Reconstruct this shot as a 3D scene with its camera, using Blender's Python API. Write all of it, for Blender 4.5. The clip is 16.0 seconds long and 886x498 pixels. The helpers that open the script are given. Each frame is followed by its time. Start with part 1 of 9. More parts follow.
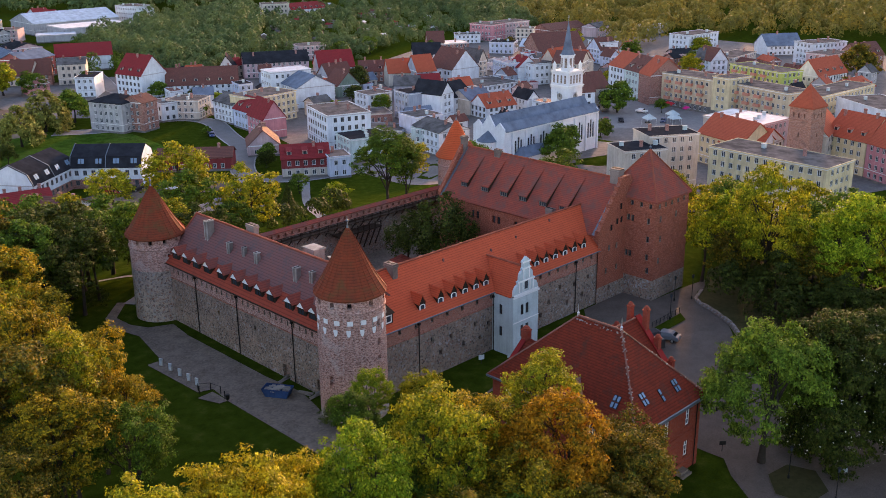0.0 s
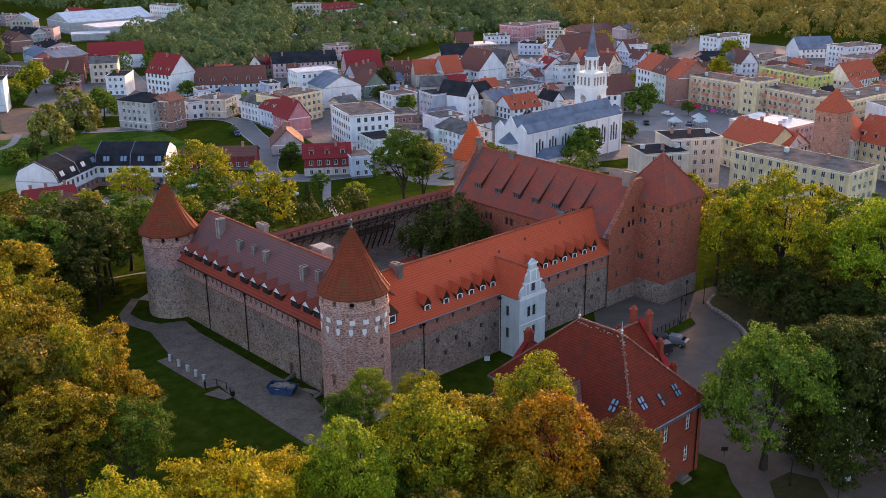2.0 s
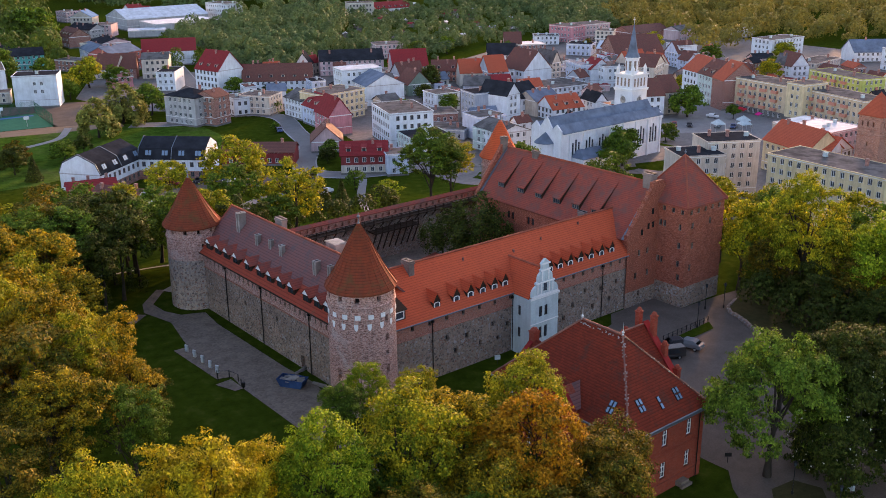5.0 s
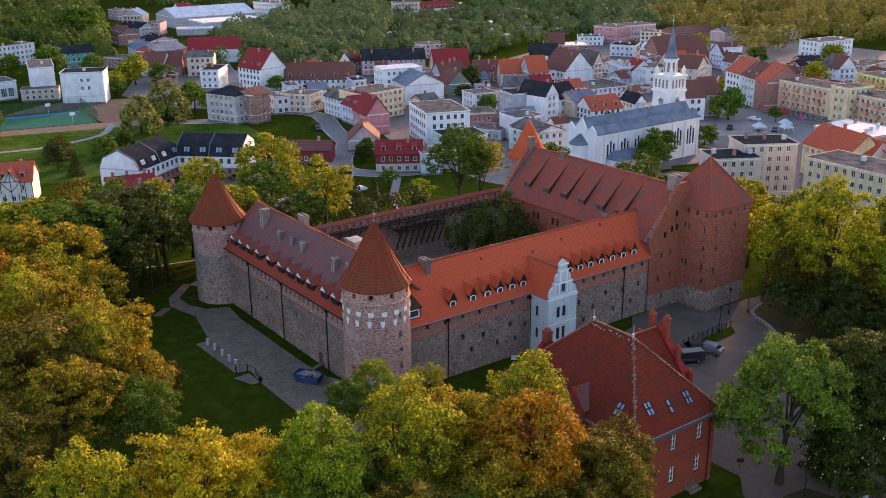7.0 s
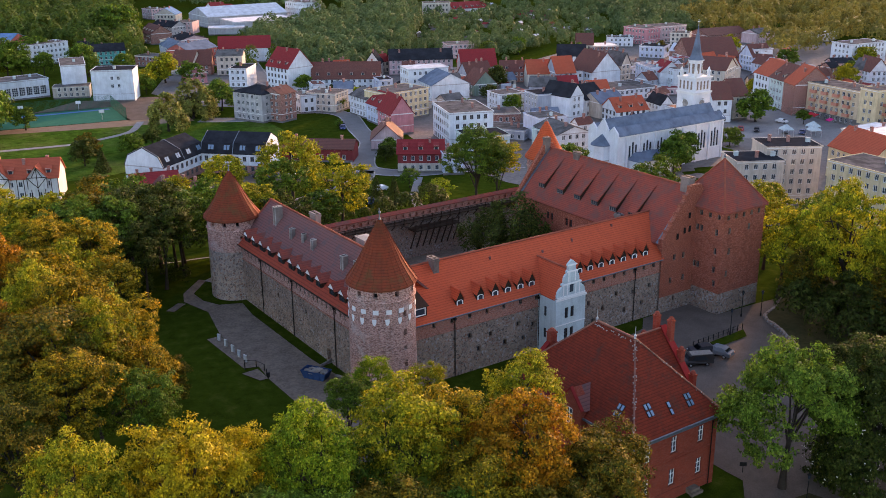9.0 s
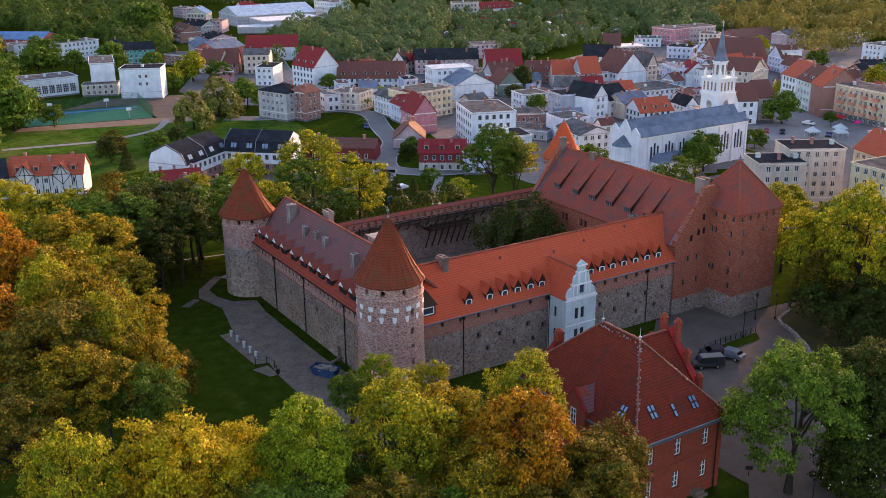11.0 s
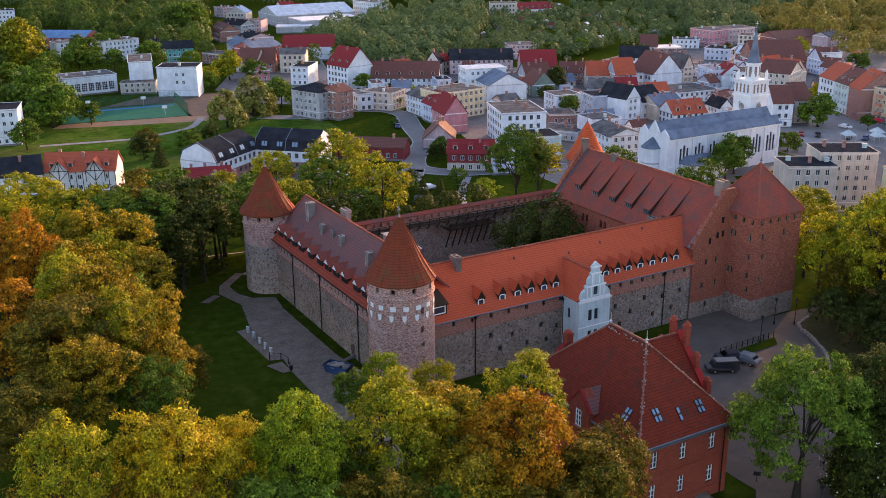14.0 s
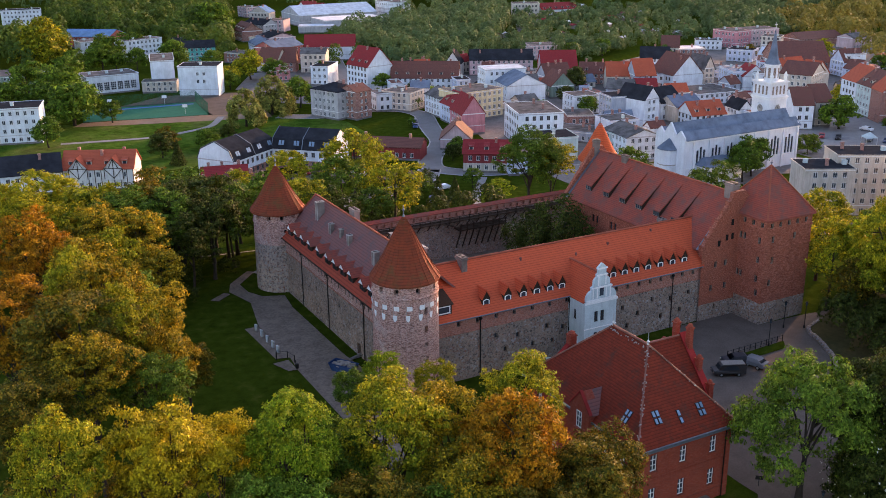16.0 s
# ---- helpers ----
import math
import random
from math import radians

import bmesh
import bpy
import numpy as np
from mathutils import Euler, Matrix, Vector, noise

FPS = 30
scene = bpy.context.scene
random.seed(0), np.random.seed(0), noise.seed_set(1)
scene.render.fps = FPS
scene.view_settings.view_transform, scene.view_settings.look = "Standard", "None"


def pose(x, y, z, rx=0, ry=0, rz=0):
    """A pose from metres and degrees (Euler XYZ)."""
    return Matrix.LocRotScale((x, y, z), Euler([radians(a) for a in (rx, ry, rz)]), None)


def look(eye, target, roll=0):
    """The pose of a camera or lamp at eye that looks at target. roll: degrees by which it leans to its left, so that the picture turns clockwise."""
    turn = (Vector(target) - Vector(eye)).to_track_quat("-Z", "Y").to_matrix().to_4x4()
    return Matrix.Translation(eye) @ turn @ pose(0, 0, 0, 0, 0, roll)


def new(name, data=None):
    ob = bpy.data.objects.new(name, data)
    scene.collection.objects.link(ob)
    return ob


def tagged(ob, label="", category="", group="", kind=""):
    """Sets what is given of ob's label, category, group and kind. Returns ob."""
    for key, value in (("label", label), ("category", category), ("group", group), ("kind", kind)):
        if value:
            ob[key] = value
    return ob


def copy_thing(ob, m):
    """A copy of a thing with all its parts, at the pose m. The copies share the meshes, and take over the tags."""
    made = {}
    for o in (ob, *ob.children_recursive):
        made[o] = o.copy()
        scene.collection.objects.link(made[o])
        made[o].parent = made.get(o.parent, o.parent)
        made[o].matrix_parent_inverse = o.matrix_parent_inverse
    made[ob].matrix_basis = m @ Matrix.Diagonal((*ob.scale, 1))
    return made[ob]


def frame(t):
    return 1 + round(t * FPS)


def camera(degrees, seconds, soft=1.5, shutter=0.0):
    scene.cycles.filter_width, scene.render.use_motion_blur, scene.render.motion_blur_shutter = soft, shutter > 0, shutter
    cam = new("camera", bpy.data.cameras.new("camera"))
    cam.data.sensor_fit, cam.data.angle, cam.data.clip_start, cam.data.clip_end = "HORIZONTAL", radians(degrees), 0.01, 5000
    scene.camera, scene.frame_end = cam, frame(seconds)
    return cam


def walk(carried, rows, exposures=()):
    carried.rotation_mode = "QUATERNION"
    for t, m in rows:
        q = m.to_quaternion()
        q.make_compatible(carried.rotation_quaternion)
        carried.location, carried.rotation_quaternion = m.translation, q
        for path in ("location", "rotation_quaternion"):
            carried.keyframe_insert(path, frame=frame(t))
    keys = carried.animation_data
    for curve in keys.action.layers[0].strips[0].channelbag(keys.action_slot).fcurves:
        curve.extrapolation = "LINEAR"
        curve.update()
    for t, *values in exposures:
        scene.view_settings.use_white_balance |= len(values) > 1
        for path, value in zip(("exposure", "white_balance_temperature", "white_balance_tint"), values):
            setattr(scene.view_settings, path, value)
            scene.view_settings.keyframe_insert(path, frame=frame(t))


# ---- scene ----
cam = camera(48.1, 16.0, soft=0.9)
# world: the castle's outer corner is the origin, its long front runs along x, its side along y
METRES, EYE, TURN = 26.0, 60.3, -44.4
ORIGIN = (-70.0, -88.3, EYE)
ROWS = [
    (0.0, 0.0, 0.0, 0.0, -0.22, -19.03, 0.65),
    (0.5, 0.0338, -0.0022, 0.0004, 0.11, -19.01, 0.63),
    (1.0, 0.0685, -0.0042, 0.0007, 0.5, -19.0, 0.59),
    (1.5, 0.1046, -0.0062, 0.0015, 1.1, -18.98, 0.59),
    (2.0, 0.1408, -0.0078, 0.0018, 1.85, -18.96, 0.57),
    (2.5, 0.1773, -0.0099, 0.0019, 2.44, -18.96, 0.56),
    (3.0, 0.2136, -0.0118, 0.0012, 2.98, -18.96, 0.53),
    (3.5, 0.2518, -0.0138, -0.0002, 3.68, -18.95, 0.53),
    (4.0, 0.291, -0.0156, -0.0008, 4.25, -18.95, 0.51),
    (6.5, 0.4912, -0.0131, -0.0052, 7.31, -18.93, 0.48),
    (7.0, 0.5289, -0.0124, -0.0052, 8.18, -18.92, 0.48),
    (7.5, 0.5646, -0.0115, -0.0055, 8.8, -18.91, 0.48),
    (8.0, 0.5978, -0.0103, -0.0064, 9.3, -18.9, 0.46),
    (8.5, 0.629, -0.0086, -0.008, 9.74, -18.89, 0.46),
    (9.0, 0.6583, -0.0066, -0.0092, 10.18, -18.88, 0.45),
    (11.5, 0.7862, 0.0074, -0.0115, 12.46, -18.87, 0.44),
    (12.0, 0.8097, 0.0102, -0.0109, 12.91, -18.87, 0.44),
    (12.5, 0.8329, 0.0131, -0.0105, 13.34, -18.87, 0.45),
    (13.0, 0.8556, 0.0165, -0.0113, 13.73, -18.85, 0.46),
    (13.5, 0.8789, 0.0204, -0.012, 14.1, -18.84, 0.47),
    (14.0, 0.9022, 0.025, -0.0128, 14.45, -18.83, 0.47),
    (14.5, 0.9256, 0.0292, -0.0127, 14.83, -18.82, 0.47),
    (15.0, 0.9487, 0.0338, -0.0124, 15.22, -18.82, 0.47),
    (15.5, 0.9722, 0.0385, -0.0122, 15.62, -18.81, 0.47),
    (16.0, 0.9951, 0.0436, -0.0118, 15.91, -18.81, 0.47),
]
walk(cam, [(t, pose(*ORIGIN, 0, 0, TURN) @ pose(METRES * x, METRES * y, METRES * z, 90 + pitch, roll, yaw)) for t, x, y, z, yaw, pitch, roll in ROWS],
     exposures=[(0.0, 2.20, 6950, 31), (16.0, 2.24, 6850, 31)])

# ---- light: a low sun beyond the town, haze-soft, and the evening sky ----
SUN_AZ, SUN_EL = 62.0, 9.0          # degrees clockwise from +y, and above the horizon
world = bpy.data.worlds.new("evening_sky")
scene.world = world
world.use_nodes = True
wn = world.node_tree.nodes
sky = wn.new("ShaderNodeTexSky")
sky.sky_type = 'NISHITA'
sky.sun_disc = False
sky.sun_elevation, sky.sun_rotation = radians(SUN_EL), radians(SUN_AZ)
sky.air_density, sky.dust_density, sky.ozone_density = 1.0, 1.5, 1.5
world.node_tree.links.new(sky.outputs[0], wn["Background"].inputs[0])
wn["Background"].inputs[1].default_value = 0.15
sun = new("sun", bpy.data.lights.new("sun", "SUN"))
sun.data.energy, sun.data.angle, sun.data.color = 2.0, radians(2.5), (1.0, 0.60, 0.29)
az, el = radians(SUN_AZ), radians(SUN_EL)
sun.matrix_world = look(Vector((math.sin(az) * math.cos(el), math.cos(az) * math.cos(el), math.sin(el))) * 300, (0, 0, 0))


# ---- small mesh helpers ----
def thing(name, label, category, group="", kind="", at=(0, 0, 0), rz=0.0):
    ob = new(name)
    ob.matrix_world = pose(*at, 0, 0, rz)
    ob.empty_display_size = 0.5
    return tagged(ob, label, category, group, kind)


def mesh_of(bm, name, mats):
    me = bpy.data.meshes.new(name)
    bm.normal_update()
    bm.to_mesh(me)
    bm.free()
    for m in (mats if isinstance(mats, (list, tuple)) else [mats]):
        me.materials.append(m)
    return me


def part(name, bm, mat, parent, label="", at=None, rz=0.0):
    """Links a bmesh, or a mesh already made, as one object under a thing or part."""
    me = bm if isinstance(bm, bpy.types.Mesh) else mesh_of(bm, name, mat)
    ob = new(name, me)
    ob.parent = parent
    if at is not None:
        ob.matrix_basis = pose(*at, 0, 0, rz)
    return tagged(ob, label) if label else ob


def solo(name, bm, mat, label, category, group="", kind=""):
    return tagged(new(name, mesh_of(bm, name, mat)), label, category, group, kind)


def box(bm, x0, x1, y0, y1, z0, z1, mi=0):
    v = [bm.verts.new(p) for p in ((x0, y0, z0), (x1, y0, z0), (x1, y1, z0), (x0, y1, z0),
                                   (x0, y0, z1), (x1, y0, z1), (x1, y1, z1), (x0, y1, z1))]
    for f in ((3, 2, 1, 0), (4, 5, 6, 7), (0, 1, 5, 4), (1, 2, 6, 5), (2, 3, 7, 6), (3, 0, 4, 7)):
        bm.faces.new([v[i] for i in f]).material_index = mi


def quad(bm, *pts, mi=0):
    f = bm.faces.new([bm.verts.new(p) for p in pts])
    f.material_index = mi
    return f


def slab(bm, pts, thick, mi=0):
    """A plate: polygon pts, thickened downwards along its normal."""
    n = (Vector(pts[1]) - Vector(pts[0])).cross(Vector(pts[2]) - Vector(pts[0])).normalized()
    if n.z < 0:
        pts, n = pts[::-1], -n
    top = [bm.verts.new(p) for p in pts]
    low = [bm.verts.new(Vector(p) - n * thick) for p in pts]
    bm.faces.new(top).material_index = mi
    bm.faces.new(low[::-1]).material_index = mi
    k = len(pts)
    for i in range(k):
        bm.faces.new((top[i], low[i], low[(i + 1) % k], top[(i + 1) % k])).material_index = mi


def lathe(bm, rings, seg=24, cx=0.0, cy=0.0, mi=0, cap=True):
    """Surface of revolution through (radius, z) pairs, from the bottom up."""
    loops = []
    for r, z in rings:
        if r < 1e-4:
            loops.append([bm.verts.new((cx, cy, z))])
        else:
            loops.append([bm.verts.new((cx + r * math.cos(2 * math.pi * i / seg), cy + r * math.sin(2 * math.pi * i / seg), z)) for i in range(seg)])
    for a, b in zip(loops, loops[1:]):
        for i in range(seg):
            j = (i + 1) % seg
            if len(a) == 1 and len(b) > 1:
                f = bm.faces.new((a[0], b[j], b[i]))
            elif len(b) == 1 and len(a) > 1:
                f = bm.faces.new((a[i], a[j], b[0]))
            elif len(a) > 1:
                f = bm.faces.new((a[i], a[j], b[j], b[i]))
            else:
                continue
            f.material_index = mi
    if cap:
        if len(loops[0]) > 1:
            bm.faces.new(loops[0][::-1]).material_index = mi
        if len(loops[-1]) > 1:
            bm.faces.new(loops[-1]).material_index = mi


def rod(bm, a, b, r, seg=6, mi=0):
    a, b = Vector(a), Vector(b)
    d = (b - a).normalized()
    u = d.orthogonal().normalized()
    w = d.cross(u)
    ra, rb = [], []
    for i in range(seg):
        c = u * math.cos(2 * math.pi * i / seg) * r + w * math.sin(2 * math.pi * i / seg) * r
        ra.append(bm.verts.new(a + c))
        rb.append(bm.verts.new(b + c))
    for i in range(seg):
        j = (i + 1) % seg
        bm.faces.new((ra[i], ra[j], rb[j], rb[i])).material_index = mi
    bm.faces.new(ra[::-1]).material_index = mi
    bm.faces.new(rb).material_index = mi


def holed_wall(bm, p, u, width, z0, z1, holes, depth, mi=0, inner=True, cuts=(), inner_mi=None):
    """A wall face from p along the unit vector u, with rectangular holes (a, b, c, d: along from, to, z from, to) and reveals
    going inwards (to the left of u) by depth. cuts: extra heights where the material changes: (z, index above it)."""
    ux, uy = u
    nx, ny = -uy, ux
    xs = sorted({0.0, width, *[h[0] for h in holes], *[h[1] for h in holes]})
    zs = sorted({z0, z1, *[h[2] for h in holes], *[h[3] for h in holes], *[c[0] for c in cuts]})

    def at(s, z, d=0.0):
        return (p[0] + ux * s + nx * d, p[1] + uy * s + ny * d, z)
    for a, b in zip(xs, xs[1:]):
        run = None
        for c, d in zip(zs, zs[1:]):
            m = (a + b) / 2, (c + d) / 2
            if any(h[0] < m[0] < h[1] and h[2] < m[1] < h[3] for h in holes):
                continue
            k = mi
            for z, i in cuts:
                if m[1] > z:
                    k = i
            quad(bm, at(a, c), at(b, c), at(b, d), at(a, d), mi=k)
    for a, b, c, d in holes:
        quad(bm, at(a, c), at(a, c, depth), at(a, d, depth), at(a, d), mi=mi)
        quad(bm, at(b, c, depth), at(b, c), at(b, d), at(b, d, depth), mi=mi)
        quad(bm, at(a, c), at(b, c), at(b, c, depth), at(a, c, depth), mi=mi)
        quad(bm, at(a, d, depth), at(b, d, depth), at(b, d), at(a, d), mi=mi)
        if inner:
            quad(bm, at(a, c, depth), at(b, c, depth), at(b, d, depth), at(a, d, depth), mi=mi if inner_mi is None else inner_mi)


# ---- materials ----
class Nodes:
    """Shorthand for building one node material."""
    def __init__(self, name, rough=0.85):
        self.m = bpy.data.materials.new(name)
        self.m.use_nodes = True
        self.t = self.m.node_tree
        self.b = self.t.nodes["Principled BSDF"]
        self.b.inputs["Roughness"].default_value = rough
        self.b.inputs["Specular IOR Level"].default_value = 0.08
        self.co = self.t.nodes.new("ShaderNodeTexCoord").outputs["Object"]

    def n(self, kind, **sock):
        node = self.t.nodes.new("ShaderNode" + kind)
        for k, v in sock.items():
            self.put(node.inputs[k.replace("_", " ")], v)
        return node

    def put(self, socket, v):
        if isinstance(v, bpy.types.NodeSocket):
            self.t.links.new(v, socket)
        else:
            socket.default_value = v

    def noise(self, scale, detail=3.0, vec=None, rough=0.6):
        return self.n("TexNoise", Vector=vec or self.co, Scale=scale, Detail=detail, Roughness=rough).outputs["Fac"]

    def ramp(self, fac, *stops):
        node = self.n("ValToRGB", Fac=fac)
        el = node.color_ramp.elements
        while len(el) < len(stops):
            el.new(0.5)
        for e, (p, c) in zip(el, stops):
            e.position, e.color = p, (*c, 1.0) if len(c) == 3 else c
        return node.outputs["Color"]

    def mix(self, fac, a, b, kind='MIX'):
        node = self.t.nodes.new("ShaderNodeMix")
        node.data_type, node.blend_type = 'RGBA', kind
        for s, v in ((node.inputs[0], fac), (node.inputs[6], a), (node.inputs[7], b)):
            self.put(s, (*v, 1.0) if isinstance(v, tuple) and len(v) == 3 else v)
        return node.outputs[2]

    def math(self, op, a, b=0.0):
        node = self.t.nodes.new("ShaderNodeMath")
        node.operation = op
        self.put(node.inputs[0], a)
        self.put(node.inputs[1], b)
        return node.outputs[0]

    def bump(self, height, strength=0.4, dist=0.05):
        self.put(self.b.inputs["Normal"], self.n("Bump", Height=height, Strength=strength, Distance=dist).outputs[0])

    def done(self, colour):
        self.put(self.b.inputs["Base Color"], colour)
        return self.m


def grey(v):
    return (v, v, v)


def plaster(name, c, dirt=0.35, rough=0.9, var=0.0, streak=0.0, sheen=0.08):
    k = Nodes(name, rough)
    k.b.inputs["Specular IOR Level"].default_value = sheen
    big = k.ramp(k.noise(0.35, 4), (0.35, grey(1 - dirt)), (0.65, grey(1.0)))
    fine = k.ramp(k.noise(6.0, 4), (0.3, grey(0.86)), (0.7, grey(1.05)))
    col = k.mix(1.0, k.mix(1.0, c, big, 'MULTIPLY'), fine, 'MULTIPLY')
    if streak:
        tall = k.n("VectorMath")
        tall.operation = 'MULTIPLY'
        k.put(tall.inputs[0], k.co)
        tall.inputs[1].default_value = (1.6, 1.6, 0.14)
        col = k.mix(1.0, col, k.ramp(k.noise(1.0, 5, tall.outputs[0], 0.7), (0.36, grey(1 - streak)), (0.6, grey(1.04))), 'MULTIPLY')
    if var:
        r = k.n("ObjectInfo").outputs["Random"]
        col = k.mix(1.0, col, k.ramp(r, (0.0, grey(1 - var)), (1.0, grey(1.0))), 'MULTIPLY')
    k.bump(k.noise(9.0, 3), 0.15, 0.02)
    return k.done(col)


def tiles(name, c, alt, moss=(0.10, 0.08, 0.05), course=1.1, moss_at=0.62, rough=0.8, cols=6.0):
    """Clay roof tiles: courses by height, columns across, patches of age."""
    k = Nodes(name, rough)
    sep = k.n("SeparateXYZ", Vector=k.co)
    wav = k.n("TexWave", Vector=k.co, Scale=course, Distortion=0.25, Detail=1.0)
    wav.bands_direction = 'Z'
    wav.wave_profile = 'SAW'
    cell = k.n("TexVoronoi", Vector=k.n("VectorMath", ).outputs[0], Scale=1.0)
    vm = cell.inputs["Vector"].links[0].from_node
    vm.operation = 'MULTIPLY'
    k.put(vm.inputs[0], k.co)
    vm.inputs[1].default_value = (3.2, 3.2, 4.5)
    one = k.mix(0.65, k.ramp(k.noise(0.8, 5), (0.38, c), (0.62, alt)), k.ramp(cell.outputs["Color"], (0.0, c), (1.0, alt)))
    one = k.mix(1.0, one, k.ramp(wav.outputs["Fac"], (0.0, grey(0.62)), (0.35, grey(1.0)), (1.0, grey(1.08))), 'MULTIPLY')
    one = k.mix(k.ramp(k.noise(0.45, 6, rough=0.7), (moss_at, grey(0.0)), (moss_at + 0.14, grey(0.8))), one, moss)
    k.bump(wav.outputs["Fac"], 0.5, 0.06)
    return k.done(one)


def bricks(name, c, alt, mortar=(0.42, 0.38, 0.34), size=1.0, stain=(0.10, 0.08, 0.07), spots=0.85):
    k = Nodes(name, 0.9)
    sep = k.n("SeparateXYZ", Vector=k.co)
    along = k.math('ADD', sep.outputs[0], sep.outputs[1])
    vec = k.n("CombineXYZ", X=along, Y=sep.outputs[2]).outputs[0]
    br = k.n("TexBrick", Vector=vec, Color1=(*c, 1), Color2=(*alt, 1), Mortar=(*mortar, 1), Scale=1.0 / size)
    br.inputs["Brick Width"].default_value, br.inputs["Row Height"].default_value = 0.28, 0.085
    br.inputs["Mortar Size"].default_value, br.inputs["Bias"].default_value = 0.012, 0.0
    col = k.mix(0.5, br.outputs["Color"], k.ramp(k.noise(0.9, 6, rough=0.7), (0.35, alt), (0.65, c)))
    flat = k.n("VectorMath")
    flat.operation = 'MULTIPLY'
    k.put(flat.inputs[0], k.co)
    flat.inputs[1].default_value = (1.0, 1.0, 2.6)
    spot = k.noise(3.2, 5, flat.outputs[0], 0.75)
    col = k.mix(k.ramp(spot, (0.49, grey(0.0)), (0.60, grey(spots))), col, tuple(min(0.6, v * 1.3 + 0.10) for v in c))
    col = k.mix(k.ramp(spot, (0.38, grey(spots)), (0.48, grey(0.0))), col, tuple(v * 0.5 for v in alt))
    col = k.mix(k.ramp(k.noise(0.4, 5), (0.55, grey(0.0)), (0.75, grey(0.65 * spots))), col, stain)
    k.bump(br.outputs["Fac"], -0.4, 0.02)
    return k.done(col)


def fieldstone(name, c, alt, scale=2.7, mortar=(0.36, 0.29, 0.235)):
    k = Nodes(name, 0.9)
    vec = k.mix(0.08, k.co, k.n("TexNoise", Vector=k.co, Scale=3.0).outputs["Color"])
    edge = k.t.nodes.new("ShaderNodeTexVoronoi")
    edge.feature = 'DISTANCE_TO_EDGE'
    k.put(edge.inputs["Vector"], vec)
    edge.inputs["Scale"].default_value = scale
    cell = k.n("TexVoronoi", Vector=vec, Scale=scale)
    g = k.n("SeparateColor", Color=cell.outputs["Color"])
    stone = k.ramp(g.outputs[0], (0.0, alt), (0.3, c), (0.6, (c[0] * 1.5, c[1] * 1.4, c[2] * 1.3)), (0.8, (0.20, 0.10, 0.07)), (1.0, grey(0.30)))
    col = k.mix(k.ramp(edge.outputs["Distance"], (0.02, grey(1.0)), (0.09, grey(0.0))), stone, mortar)
    col = k.mix(1.0, col, k.ramp(k.noise(0.3, 5), (0.35, grey(0.82)), (0.65, grey(1.1))), 'MULTIPLY')
    k.bump(edge.outputs["Distance"], 0.5, 0.12)
    return k.done(col)


def metal(name, c, rough=0.4):
    k = Nodes(name, rough)
    k.b.inputs["Metallic"].default_value = 0.8
    return k.done(k.mix(1.0, c, k.ramp(k.noise(3.0, 4), (0.3, grey(0.75)), (0.7, grey(1.1))), 'MULTIPLY'))


def glass(name, c=(0.03, 0.04, 0.05), rough=0.08):
    k = Nodes(name, rough)
    k.b.inputs["Specular IOR Level"].default_value = 0.7
    return k.done(k.mix(k.noise(0.5, 2), c, tuple(v * 1.6 for v in c)))


def timber(name, c):
    k = Nodes(name, 0.85)
    return k.done(k.ramp(k.noise(7.0, 5), (0.3, tuple(v * 0.6 for v in c)), (0.7, c)))


M_TILE_NEW = tiles("tile_orange_red", (0.52, 0.090, 0.036), (0.42, 0.074, 0.034), course=1.3, moss_at=0.72)
M_TILE_OLD = tiles("tile_brown_violet", (0.15, 0.078, 0.074), (0.21, 0.080, 0.066), moss=(0.10, 0.075, 0.075), moss_at=0.52)
M_TILE_STRIP = tiles("tile_eaves_red", (0.36, 0.060, 0.030), (0.26, 0.050, 0.030), course=0.9, moss_at=0.62)
M_TILE_HALL = tiles("tile_patchy_red", (0.315, 0.066, 0.040), (0.205, 0.058, 0.044), moss=(0.145, 0.068, 0.058), course=1.3, moss_at=0.48)
M_TILE_CONE = tiles("tile_tower", (0.255, 0.050, 0.022), (0.150, 0.040, 0.022), moss=(0.125, 0.062, 0.026), course=1.0, moss_at=0.5)
M_TILE_CONE_NEW = tiles("tile_tower_bright", (0.52, 0.10, 0.035), (0.44, 0.080, 0.03), course=1.0, moss_at=0.75)
M_TILE_HOUSE = tiles("tile_crimson", (0.205, 0.031, 0.015), (0.115, 0.022, 0.013), moss=(0.07, 0.032, 0.022), course=1.25, moss_at=0.55)
M_RIDGE = plaster("ridge_tile", (0.36, 0.10, 0.06), 0.4)
M_RIDGE_PALE = plaster("ridge_mortar_pale", (0.30, 0.13, 0.095), 0.5)
M_BRICK = bricks("brick_castle", (0.36, 0.12, 0.072), (0.23, 0.08, 0.05), spots=0.6)
M_BRICK_TOWER = bricks("brick_weathered", (0.41, 0.195, 0.148), (0.235, 0.105, 0.08), mortar=(0.52, 0.48, 0.44), spots=1.0, stain=(0.52, 0.47, 0.43))
M_BRICK_HALL = bricks("brick_dark_red", (0.325, 0.084, 0.042), (0.190, 0.050, 0.030), mortar=(0.26, 0.12, 0.08), spots=0.5, stain=(0.10, 0.045, 0.032))
M_BRICK_HOUSE = bricks("brick_fresh_red", (0.28, 0.050, 0.024), (0.20, 0.038, 0.020), mortar=(0.20, 0.085, 0.065), spots=0.16)
M_STONE = fieldstone("fieldstone", (0.195, 0.148, 0.120), (0.088, 0.070, 0.060), 4.3, (0.30, 0.245, 0.20))
